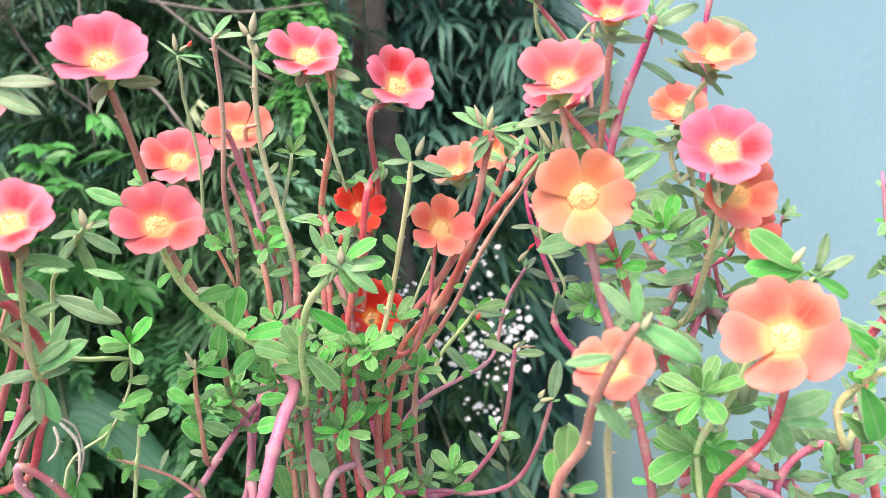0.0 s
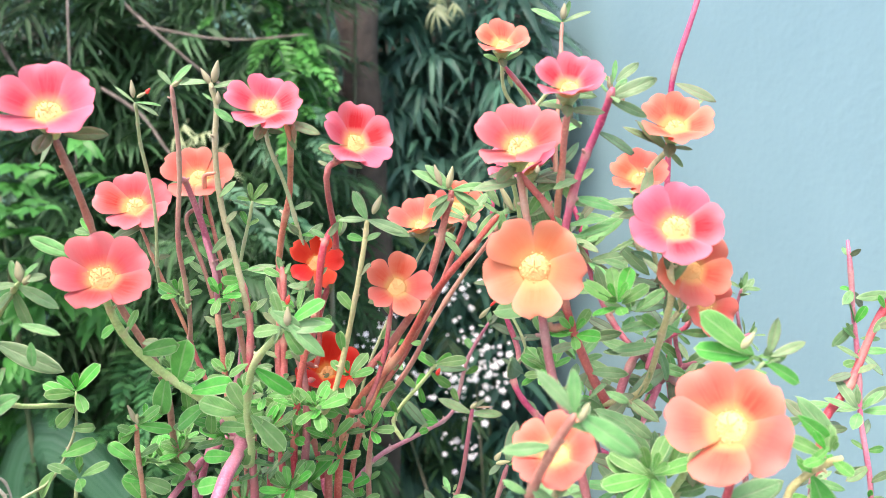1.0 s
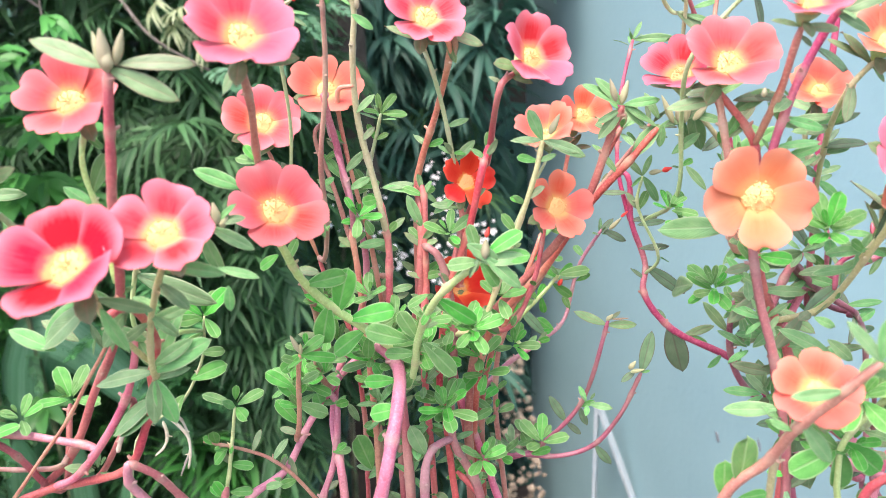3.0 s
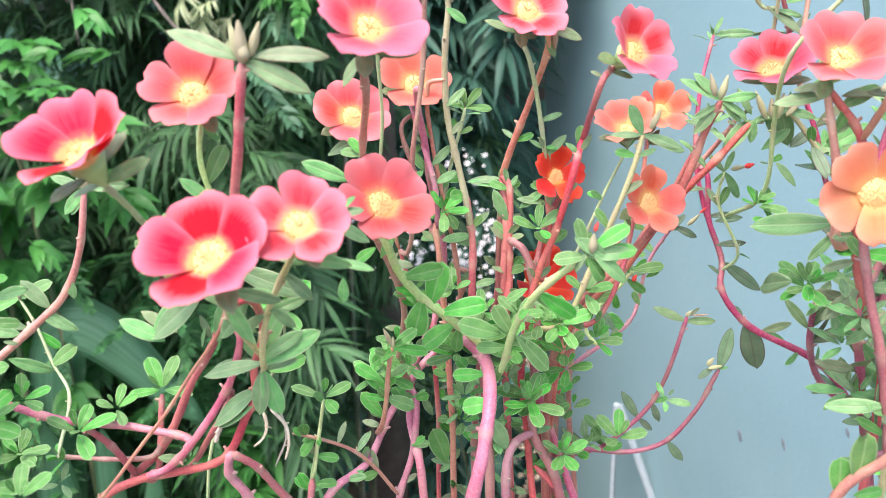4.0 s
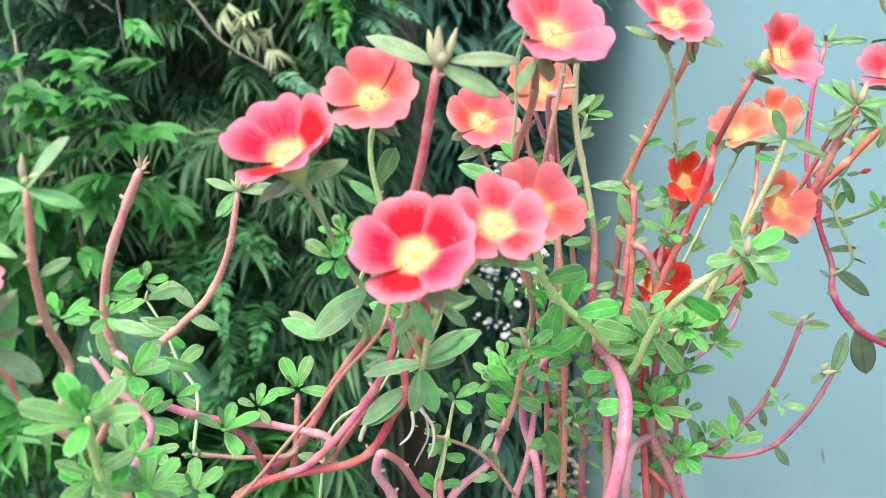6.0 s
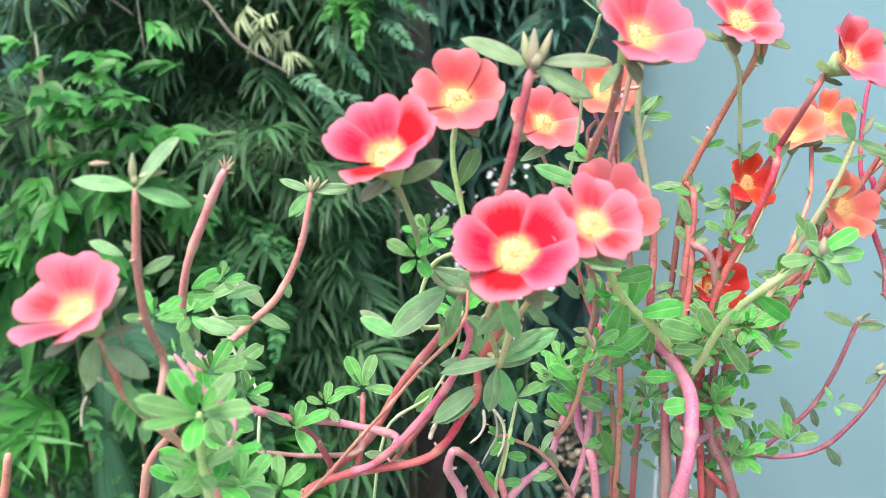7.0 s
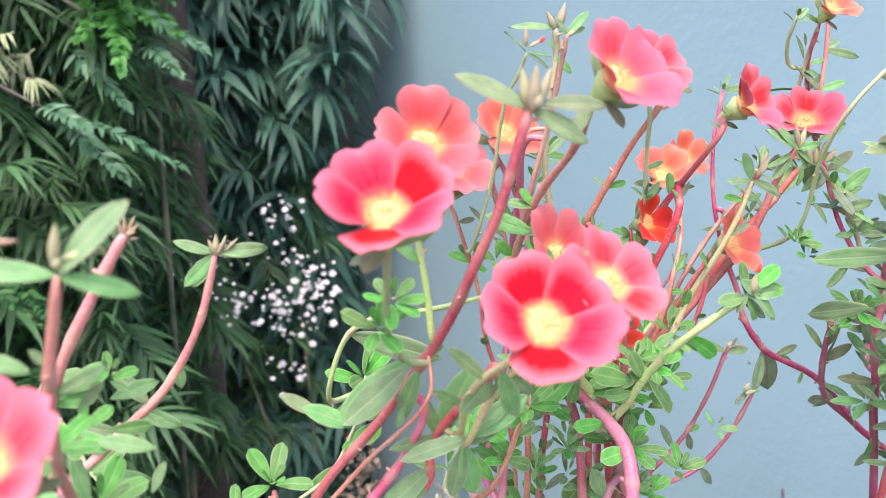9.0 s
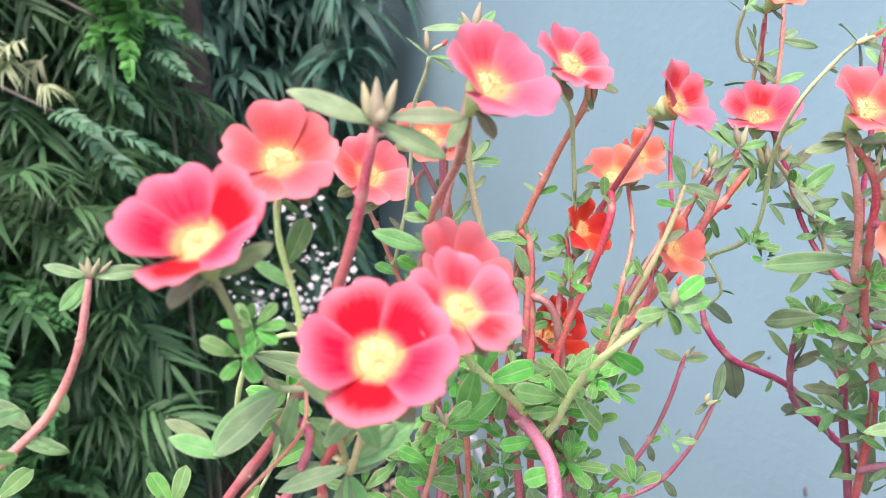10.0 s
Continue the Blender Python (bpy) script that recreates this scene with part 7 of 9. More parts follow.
leaf(three_leaf_stem, left_plant, (-0.2296, 0.3100, 1.7067), (-0.2404, 0.3111, 1.6963), "dull", 0.9)
leaf(three_leaf_stem, left_plant, (-0.2296, 0.3100, 1.7067), (-0.2166, 0.3100, 1.7068), "dull", 0.8)
leaf(three_leaf_stem, left_plant, (-0.2445, 0.3162, 1.6691), (-0.2443, 0.3172, 1.6598), "dull", 1.3)
leaf(three_leaf_stem, left_plant, (-0.2571, 0.3175, 1.6545), (-0.2468, 0.3183, 1.6468), "dull", 0.9)
leaf(three_leaf_stem, left_plant, (-0.2551, 0.3176, 1.6561), (-0.2648, 0.3162, 1.6692), "dull", 1.0)
leaf(three_leaf_stem, left_plant, (-0.2650, 0.3172, 1.6478), (-0.2796, 0.3167, 1.6526), "dull", 0.9)
leaf(three_leaf_stem, left_plant, (-0.2296, 0.3100, 1.7067), (-0.2421, 0.3094, 1.7121), "dull", 0.8)
leaf(three_leaf_stem, left_plant, (-0.2296, 0.3100, 1.7067), (-0.2126, 0.3099, 1.7076), "dull", 0.85)
leaf(three_leaf_stem, left_plant, (-0.2305, 0.3104, 1.7037), (-0.2379, 0.3112, 1.6961), "dull", 1.0)
bud(three_leaf_stem, left_plant, (-0.2282, 0.3100, 1.7067), (-0.2258, 0.3094, 1.7126), 0.0018)
bud(three_leaf_stem, left_plant, (-0.2267, 0.3099, 1.7072), (-0.2221, 0.3095, 1.7114), 0.0015)
leaf(b_stem, left_plant, (-0.1695, 0.2749, 1.7104), (-0.1629, 0.2735, 1.7235), "bright", 1.1)
leaf(b_stem, left_plant, (-0.1699, 0.2757, 1.7294), (-0.1645, 0.2762, 1.7250), "bright", 0.9)
leaf(b_stem, left_plant, (-0.1686, 0.2760, 1.7034), (-0.1795, 0.2750, 1.7131), "dull", 1.0)
leaf(b_stem, left_plant, (-0.1676, 0.2761, 1.6895), (-0.1727, 0.2757, 1.6930), "dull", 1.0)
leaf(foot_stem, left_plant, (-0.1752, 0.2742, 1.6743), (-0.1979, 0.2761, 1.6557), "dull", 1.05)
leaf(foot_stem, left_plant, (-0.1927, 0.2784, 1.6534), (-0.2081, 0.2774, 1.6624), "dull", 1.1)
leaf(foot_stem, left_plant, (-0.1622, 0.2876, 1.6410), (-0.1678, 0.2860, 1.6568), "dull", 0.95)
leaf(foot_stem, left_plant, (-0.1622, 0.2876, 1.6410), (-0.1499, 0.2851, 1.6652), "dull", 1.0)
leaf(foot_stem, left_plant, (-0.1555, 0.2716, 1.6483), (-0.1414, 0.2707, 1.6576), "dull", 1.0)
leaf(foot_stem, left_plant, (-0.1622, 0.2876, 1.6410), (-0.1796, 0.2878, 1.6391), "dull", 0.8)
leaf(foot_stem, left_plant, (-0.1638, 0.2904, 1.6254), (-0.1821, 0.2917, 1.6125), "dull", 0.95)
leaf(foot_stem, left_plant, (-0.1573, 0.2756, 1.6419), (-0.1529, 0.2776, 1.6223), "dull", 1.1)
leaf(foot_stem, left_plant, (-0.1503, 0.2598, 1.6678), (-0.1363, 0.2592, 1.6730), "dull", 0.9)
leaf(foot_stem, left_plant, (-0.1699, 0.2814, 1.6683), (-0.1776, 0.2807, 1.6745), "dull", 0.9)
leaf(foot_stem, left_plant, (-0.1678, 0.2734, 1.6630), (-0.1578, 0.2740, 1.6565), "dull", 1.1)
leaf(foot_stem, left_plant, (-0.1681, 0.2788, 1.6723), (-0.1620, 0.2784, 1.6761), "dull", 0.9)
leaf(foot_stem, left_plant, (-0.1755, 0.2782, 1.6533), (-0.1786, 0.2772, 1.6627), "dull", 0.8)
leaf(d_stem, left_plant, (-0.1373, 0.2424, 1.6882), (-0.1272, 0.2421, 1.6911), "dull", 0.8)
leaf(d_stem, left_plant, (-0.1482, 0.2569, 1.6712), (-0.1399, 0.2577, 1.6631), "dull", 1.0)
leaf(d_stem, left_plant, (-0.1395, 0.2453, 1.6848), (-0.1312, 0.2462, 1.6758), "dull", 1.0)
leaf(d_stem, left_plant, (-0.1699, 0.2814, 1.6683), (-0.1771, 0.2833, 1.6497), "dull", 1.0)
leaf(d_stem, left_plant, (-0.1539, 0.2540, 1.6749), (-0.1651, 0.2555, 1.6609), "dull", 1.0)
leaf(d_stem, left_plant, (-0.1757, 0.2734, 1.6719), (-0.1969, 0.2751, 1.6554), "dull", 1.0)
leaf(d_stem, left_plant, (-0.1766, 0.2760, 1.6584), (-0.1794, 0.2767, 1.6510), "dull", 0.9)
leaf(c_stem, left_plant, (-0.1554, 0.2369, 1.6828), (-0.1391, 0.2374, 1.6781), "dull", 0.8)
leaf(c_stem, left_plant, (-0.1589, 0.2487, 1.6736), (-0.1704, 0.2475, 1.6849), "dull", 0.9)
leaf(c_stem, left_plant, (-0.1572, 0.2428, 1.6782), (-0.1515, 0.2445, 1.6621), "dull", 1.0)
leaf(d_stem, left_plant, (-0.1564, 0.2736, 1.6451), (-0.1353, 0.2723, 1.6572), "dull", 0.95)
leaf(d_stem, left_plant, (-0.1564, 0.2736, 1.6451), (-0.1795, 0.2740, 1.6418), "dull", 0.85)
leaf(d_stem, left_plant, (-0.1573, 0.2756, 1.6419), (-0.1613, 0.2776, 1.6227), "dull", 1.1)
leaf(d_stem, left_plant, (-0.1637, 0.2900, 1.6288), (-0.1849, 0.2917, 1.6130), "dull", 0.95)
leaf(d_stem, left_plant, (-0.1573, 0.2756, 1.6419), (-0.1445, 0.2752, 1.6459), "dull", 0.8)
leaf(d_stem, left_plant, (-0.1351, 0.2395, 1.6916), (-0.1174, 0.2398, 1.6884), "dull", 0.8)
leaf(d_stem, left_plant, (-0.1281, 0.2651, 1.6842), (-0.1135, 0.2655, 1.6804), "dull", 0.8)
leaf(d_stem, left_plant, (-0.1342, 0.2651, 1.6842), (-0.1466, 0.2649, 1.6858), "dull", 0.8)
leaf(d_stem, left_plant, (-0.1244, 0.2658, 1.6776), (-0.1250, 0.2668, 1.6681), "dull", 1.1)
leaf(d_stem, left_plant, (-0.1438, 0.2554, 1.6746), (-0.1528, 0.2550, 1.6782), "dull", 0.8)
leaf(d_stem, left_plant, (-0.1503, 0.2598, 1.6678), (-0.1603, 0.2605, 1.6610), "dull", 1.0)
leaf(bud_stem, corner_plant, (-0.2589, 0.2162, 1.7195), (-0.2767, 0.2158, 1.7232), "dull", 0.8)
leaf(bud_stem, corner_plant, (-0.2589, 0.2162, 1.7195), (-0.2458, 0.2146, 1.7339), "dull", 1.0)
leaf(bud_stem, corner_plant, (-0.2589, 0.2162, 1.7195), (-0.2442, 0.2167, 1.7145), "dull", 0.85)
leaf(bud_stem, corner_plant, (-0.2636, 0.2229, 1.6937), (-0.2529, 0.2223, 1.6989), "dull", 0.9)
bud(bud_stem, corner_plant, (-0.2592, 0.2159, 1.7219), (-0.2579, 0.2151, 1.7296), 0.0023)
bud(bud_stem, corner_plant, (-0.2574, 0.2158, 1.7229), (-0.2492, 0.2157, 1.7240), 0.0019)
bud(bud_stem, corner_plant, (-0.2588, 0.2160, 1.7207), (-0.2584, 0.2157, 1.7240), 0.0023)
leaf(x_stem, corner_plant, (-0.2698, 0.2064, 1.6801), (-0.2771, 0.2081, 1.6634), "olive", 1.1)
leaf(x_stem, corner_plant, (-0.2693, 0.2075, 1.6772), (-0.2579, 0.2086, 1.6671), "olive", 1.15)
leaf(x_stem, corner_plant, (-0.2698, 0.2064, 1.6801), (-0.2598, 0.2061, 1.6832), "olive", 0.8)
leaf(x_stem, corner_plant, (-0.2675, 0.2122, 1.6656), (-0.2617, 0.2137, 1.6515), "dull", 0.9)
leaf(x_stem, corner_plant, (-0.2661, 0.2157, 1.6569), (-0.2748, 0.2150, 1.6636), "dull", 0.8)
leaf(x_stem, corner_plant, (-0.2645, 0.2187, 1.6519), (-0.2675, 0.2198, 1.6414), "dull", 1.0)
leaf(c9_stem, corner_plant, (-0.2488, 0.2602, 1.6637), (-0.2629, 0.2597, 1.6688), "dull", 1.0)
leaf(c9_stem, corner_plant, (-0.2668, 0.2641, 1.6505), (-0.2697, 0.2627, 1.6645), "dull", 0.9)
leaf(c9_stem, corner_plant, (-0.2662, 0.2195, 1.7002), (-0.2755, 0.2190, 1.7050), "dull", 1.0)
leaf(c9_stem, corner_plant, (-0.2625, 0.2212, 1.7001), (-0.2664, 0.2208, 1.7043), "dull", 1.0)
leaf(c9_stem, corner_plant, (-0.2599, 0.2255, 1.6891), (-0.2546, 0.2249, 1.6946), "dull", 1.0)
leaf(c9_stem, corner_plant, (-0.2512, 0.2616, 1.6506), (-0.2473, 0.2607, 1.6593), "dull", 1.1)
leaf(h_stem, back_plant, (-0.0565, 0.3347, 1.7603), (-0.0703, 0.3340, 1.7666), "olive", 0.9)
leaf(h_stem, back_plant, (-0.0459, 0.3286, 1.7619), (-0.0308, 0.3291, 1.7570), "olive", 0.9)
leaf(h_stem, back_plant, (-0.0561, 0.3340, 1.7593), (-0.0486, 0.3341, 1.7586), "olive", 1.0)
leaf(h_bud_stem, back_plant, (-0.0469, 0.3400, 1.7243), (-0.0373, 0.3396, 1.7273), "dull", 0.9)
leaf(h_bud_stem, back_plant, (-0.0620, 0.3665, 1.6973), (-0.0788, 0.3665, 1.6967), "dull", 0.8)
leaf(h_bud_stem, back_plant, (-0.0592, 0.3625, 1.6950), (-0.0606, 0.3617, 1.7030), "dull", 1.0)
leaf(h_bud_stem, back_plant, (-0.0439, 0.3460, 1.7088), (-0.0348, 0.3450, 1.7178), "dull", 1.0)
leaf(h_bud_stem, back_plant, (-0.0598, 0.3606, 1.6773), (-0.0663, 0.3589, 1.6931), "dull", 1.0)
leaf(h_bud_stem, back_plant, (-0.0457, 0.3291, 1.7591), (-0.0420, 0.3301, 1.7500), "dull", 1.0)
bud(h_bud_stem, back_plant, (-0.0423, 0.3284, 1.7612), (-0.0421, 0.3293, 1.7528), 0.0030, DRY_MESH)
leaf(s, back_plant, (-0.0976, 0.3637, 1.7146), (-0.1107, 0.3634, 1.7172), "dull", 0.9)
leaf(s, back_plant, (-0.0951, 0.3653, 1.7069), (-0.0829, 0.3643, 1.7163), "dull", 1.0)
leaf(s, back_plant, (-0.0822, 0.3809, 1.7112), (-0.0880, 0.3796, 1.7234), "dull", 1.0)
leaf(s, back_plant, (-0.0898, 0.3700, 1.7001), (-0.0936, 0.3699, 1.7010), "dull", 1.0)
leaf(s, back_plant, (-0.0797, 0.3630, 1.6900), (-0.0894, 0.3618, 1.7017), "dull", 0.8)
leaf(e_stem, back_plant, (-0.1408, 0.3557, 1.7120), (-0.1230, 0.3547, 1.7214), "dull", 0.95)
leaf(g_stem, back_plant, (-0.1230, 0.2932, 1.7075), (-0.1409, 0.2924, 1.7151), "dull", 1.0)
leaf(i_stem, back_plant, (-0.0246, 0.3187, 1.7413), (-0.0300, 0.3185, 1.7438), "olive", 0.9)
leaf(i_stem, back_plant, (-0.0212, 0.3229, 1.7435), (-0.0117, 0.3232, 1.7409), "olive", 0.8)
leaf(small_tip_stem, back_plant, (-0.0773, 0.3789, 1.7304), (-0.0857, 0.3786, 1.7329), "bright", 0.8)
leaf(small_tip_stem, back_plant, (-0.0773, 0.3789, 1.7304), (-0.0645, 0.3790, 1.7295), "bright", 0.8)
leaf(small_tip_stem, back_plant, (-0.0773, 0.3789, 1.7304), (-0.0698, 0.3780, 1.7393), "bright", 0.8)
leaf(small_tip_stem, back_plant, (-0.0773, 0.3789, 1.7304), (-0.0784, 0.3779, 1.7397), "bright", 0.7)
leaf(bunch_stem, back_plant, (0.0262, 0.3307, 1.7302), (0.0148, 0.3294, 1.7420), "dull", 0.9)
leaf(bunch_stem, back_plant, (0.0262, 0.3307, 1.7302), (0.0380, 0.3314, 1.7231), "dull", 0.9)
leaf(bunch_stem, back_plant, (0.0258, 0.3312, 1.7287), (0.0164, 0.3325, 1.7166), "dull", 0.9)
leaf(bunch_stem_two, back_plant, (0.0357, 0.3513, 1.7064), (0.0470, 0.3497, 1.7211), "dull", 1.1)
leaf(bunch_stem_two, back_plant, (0.0297, 0.3525, 1.6992), (0.0215, 0.3514, 1.7103), "dull", 0.9)
leaf(bunch_stem_two, back_plant, (0.0466, 0.3499, 1.7192), (0.0389, 0.3492, 1.7257), "dull", 0.8)
leaf(bunch_stem_two, back_plant, (0.0466, 0.3499, 1.7192), (0.0590, 0.3495, 1.7235), "dull", 0.8)
leaf(q7_stem, back_plant, (-0.0095, 0.3168, 1.7183), (-0.0152, 0.3155, 1.7305), "dull", 0.95)
leaf(q7_stem, back_plant, (-0.0095, 0.3168, 1.7183), (-0.0223, 0.3167, 1.7193), "dull", 0.85)
leaf(q7_stem, back_plant, (-0.0095, 0.3168, 1.7183), (0.0055, 0.3174, 1.7131), "dull", 0.85)
leaf(o_stem_two, right_plant, (0.0539, 0.3000, 1.7315), (0.0340, 0.3003, 1.7291), "olive", 0.9)
leaf(o_stem_two, right_plant, (0.0534, 0.3004, 1.7348), (0.0414, 0.3005, 1.7339), "olive", 1.0)
leaf(o_stem_two, right_plant, (0.0590, 0.2997, 1.7308), (0.0769, 0.2995, 1.7334), "olive", 0.9)
leaf(o_stem_two, right_plant, (0.0665, 0.2881, 1.7299), (0.0757, 0.2891, 1.7208), "dull", 1.0)
leaf(o_stem_two, right_plant, (0.0693, 0.2830, 1.7342), (0.0716, 0.2832, 1.7321), "dull", 0.9)
leaf(o_stem_two, right_plant, (0.0589, 0.3003, 1.7265), (0.0727, 0.2995, 1.7346), "dull", 1.0)
bud(o_stem_two, right_plant, (0.0582, 0.2731, 1.7322), (0.0585, 0.2728, 1.7353), 0.0020)
leaf(t_stem, right_plant, (0.1134, 0.3036, 1.7429), (0.1219, 0.3037, 1.7423), "olive", 0.8)
leaf(t_stem, right_plant, (0.1122, 0.3037, 1.7417), (0.1184, 0.3044, 1.7351), "olive", 0.9)
leaf(t_stem, right_plant, (0.1122, 0.3037, 1.7417), (0.1001, 0.3024, 1.7542), "olive", 0.9)
leaf(t_stem, right_plant, (0.1104, 0.3045, 1.7437), (0.0949, 0.3036, 1.7521), "olive", 0.5)
leaf(t_stem, right_plant, (0.1047, 0.3354, 1.7227), (0.1110, 0.3347, 1.7290), "dull", 0.9)
leaf(t_stem, right_plant, (0.1113, 0.3329, 1.7066), (0.1236, 0.3327, 1.7085), "dull", 0.9)
leaf(t_stem, right_plant, (0.1176, 0.3476, 1.6931), (0.1293, 0.3485, 1.6846), "dull", 0.9)
leaf(t_stem, right_plant, (0.1153, 0.3519, 1.6892), (0.1012, 0.3503, 1.7041), "dull", 0.9)
leaf(t_stem, right_plant, (0.1070, 0.3315, 1.7029), (0.0995, 0.3312, 1.7057), "dull", 1.0)
leaf(t_stem, right_plant, (0.0732, 0.2891, 1.7238), (0.0888, 0.2895, 1.7197), "dull", 1.0)
leaf(t_stem, right_plant, (0.1051, 0.3321, 1.7119), (0.1100, 0.3315, 1.7170), "dull", 1.0)
leaf(t_stem, right_plant, (0.0725, 0.2894, 1.7212), (0.0841, 0.2893, 1.7223), "dull", 0.8)
leaf(t_stem, right_plant, (0.1016, 0.3329, 1.7155), (0.0899, 0.3318, 1.7261), "dull", 0.8)
leaf(t_stem, right_plant, (0.0732, 0.2900, 1.7090), (0.0880, 0.2894, 1.7139), "dull", 0.8)
leaf(t_stem, right_plant, (0.0701, 0.2904, 1.7115), (0.0658, 0.2897, 1.7176), "dull", 0.8)
leaf(t_stem, right_plant, (0.0737, 0.2897, 1.7110), (0.0764, 0.2889, 1.7179), "dull", 0.8)
leaf(t_stem, right_plant, (0.0903, 0.3166, 1.7011), (0.1020, 0.3160, 1.7074), "dull", 0.5)
leaf(t_stem, right_plant, (0.1065, 0.3208, 1.7164), (0.0919, 0.3207, 1.7173), "dull", 0.9)
leaf(t_stem, right_plant, (0.1051, 0.3144, 1.7226), (0.0884, 0.3144, 1.7223), "dull", 0.7)
leaf(p_stem, right_plant, (0.0868, 0.3118, 1.6990), (0.0971, 0.3121, 1.6960), "dull", 1.0)
leaf(p_stem, right_plant, (0.0888, 0.3133, 1.6847), (0.0844, 0.3120, 1.6968), "dull", 1.0)
leaf(p_stem, right_plant, (0.1077, 0.3467, 1.6545), (0.0922, 0.3466, 1.6554), "dull", 0.9)
leaf(p_stem, right_plant, (0.0788, 0.3098, 1.6673), (0.0942, 0.3096, 1.6693), "dull", 0.9)
leaf(p_stem, right_plant, (0.0762, 0.3102, 1.6662), (0.0691, 0.3089, 1.6791), "dull", 1.0)
leaf(p_stem, right_plant, (0.1023, 0.2815, 1.6763), (0.0876, 0.2816, 1.6755), "dull", 1.0)
leaf(p_stem, right_plant, (0.1023, 0.2815, 1.6763), (0.1104, 0.2819, 1.6731), "dull", 0.8)
leaf(p_stem, right_plant, (0.1148, 0.3049, 1.6689), (0.1200, 0.3054, 1.6647), "dull", 0.9)
leaf(p_stem, right_plant, (0.1162, 0.3048, 1.6697), (0.1289, 0.3049, 1.6688), "dull", 0.8)
leaf(q12_stem, front_plant, (0.0604, 0.2028, 1.6650), (0.0508, 0.2015, 1.6770), "dull", 0.9)
leaf(q12_stem, front_plant, (0.0604, 0.2028, 1.6650), (0.0600, 0.2015, 1.6769), "dull", 1.0)
leaf(q12_stem, front_plant, (0.0604, 0.2028, 1.6650), (0.0779, 0.2040, 1.6530), "dull", 0.9)
leaf(q12_stem, front_plant, (0.0548, 0.2091, 1.6547), (0.0409, 0.2093, 1.6532), "dull", 0.8)
leaf(q12_stem, front_plant, (0.0585, 0.2049, 1.6616), (0.0683, 0.2051, 1.6598), "dull", 0.9)
leaf(q12_stem, front_plant, (0.0496, 0.2199, 1.6403), (0.0608, 0.2214, 1.6261), "dull", 0.9)
leaf(q12_stem, front_plant, (0.0485, 0.2228, 1.6366), (0.0416, 0.2224, 1.6405), "dull", 0.9)
bud(q12_stem, front_plant, (0.0614, 0.2020, 1.6631), (0.0640, 0.2014, 1.6682), 0.0022)
leaf(q13_stem, front_plant, (0.1242, 0.2510, 1.6701), (0.1074, 0.2494, 1.6847), "bright", 0.9)
leaf(q13_stem, front_plant, (0.1237, 0.2511, 1.6694), (0.1057, 0.2507, 1.6728), "bright", 0.9)
leaf(q13_stem, front_plant, (0.1246, 0.2508, 1.6697), (0.1169, 0.2511, 1.6665), "bright", 0.9)
leaf(q13_stem, front_plant, (0.1251, 0.2506, 1.6698), (0.1345, 0.2506, 1.6696), "bright", 0.7)
bud(q13_stem, front_plant, (0.1179, 0.2441, 1.6735), (0.1220, 0.2436, 1.6788), 0.0029)
leaf(q13_stem, front_plant, (0.1268, 0.2497, 1.6683), (0.1232, 0.2495, 1.6700), "bright", 0.9)
leaf(q13_stem, front_plant, (0.1268, 0.2497, 1.6683), (0.1392, 0.2504, 1.6611), "bright", 0.8)
leaf(q13_stem, front_plant, (0.1287, 0.2490, 1.6699), (0.1398, 0.2485, 1.6746), "olive", 0.9)
leaf(q13_stem, front_plant, (0.1283, 0.2493, 1.6705), (0.1311, 0.2480, 1.6826), "olive", 0.9)
leaf(r_stem, front_plant, (0.1117, 0.2660, 1.6371), (0.1107, 0.2678, 1.6207), "olive", 1.1)
leaf(r_stem, front_plant, (0.1108, 0.2437, 1.6241), (0.1289, 0.2429, 1.6320), "dull", 1.2)
leaf(r_stem, front_plant, (0.1108, 0.2437, 1.6241), (0.1150, 0.2452, 1.6094), "dull", 1.6)
leaf(side_shoot, front_plant, (0.1385, 0.2526, 1.6499), (0.1493, 0.2536, 1.6409), "bright", 0.9)
leaf(side_shoot, front_plant, (0.1473, 0.2505, 1.6402), (0.1419, 0.2510, 1.6348), "bright", 0.9)
leaf(side_shoot, front_plant, (0.1433, 0.2541, 1.6295), (0.1519, 0.2563, 1.6090), "bright", 1.2)
leaf(side_shoot, front_plant, (0.1391, 0.2585, 1.6182), (0.1494, 0.2595, 1.6086), "bright", 1.0)
leaf(side_shoot, front_plant, (0.1440, 0.2536, 1.6306), (0.1384, 0.2532, 1.6348), "bright", 1.0)
leaf(green_shoot, front_plant, (0.0928, 0.2737, 1.6023), (0.0756, 0.2748, 1.5923), "bright", 1.1)
leaf(green_shoot, front_plant, (0.0941, 0.2729, 1.6051), (0.1120, 0.2745, 1.5900), "bright", 1.0)
leaf(green_shoot, front_plant, (0.0928, 0.2737, 1.6023), (0.0790, 0.2727, 1.6123), "bright", 1.0)
leaf(green_shoot, front_plant, (0.0928, 0.2737, 1.6023), (0.0971, 0.2757, 1.5836), "bright", 1.1)
leaf(green_shoot, front_plant, (0.0987, 0.2701, 1.6211), (0.0796, 0.2690, 1.6318), "bright", 0.9)
leaf(green_shoot, front_plant, (0.1010, 0.2689, 1.6192), (0.1140, 0.2684, 1.6241), "bright", 0.8)
leaf(green_shoot, front_plant, (0.1006, 0.2691, 1.6238), (0.1064, 0.2677, 1.6370), "bright", 0.9)
leaf(green_shoot, front_plant, (0.0885, 0.2691, 1.6272), (0.0773, 0.2697, 1.6213), "bright", 0.8)
leaf(green_shoot, front_plant, (0.0868, 0.2753, 1.6447), (0.0979, 0.2763, 1.6354), "dull", 0.9)
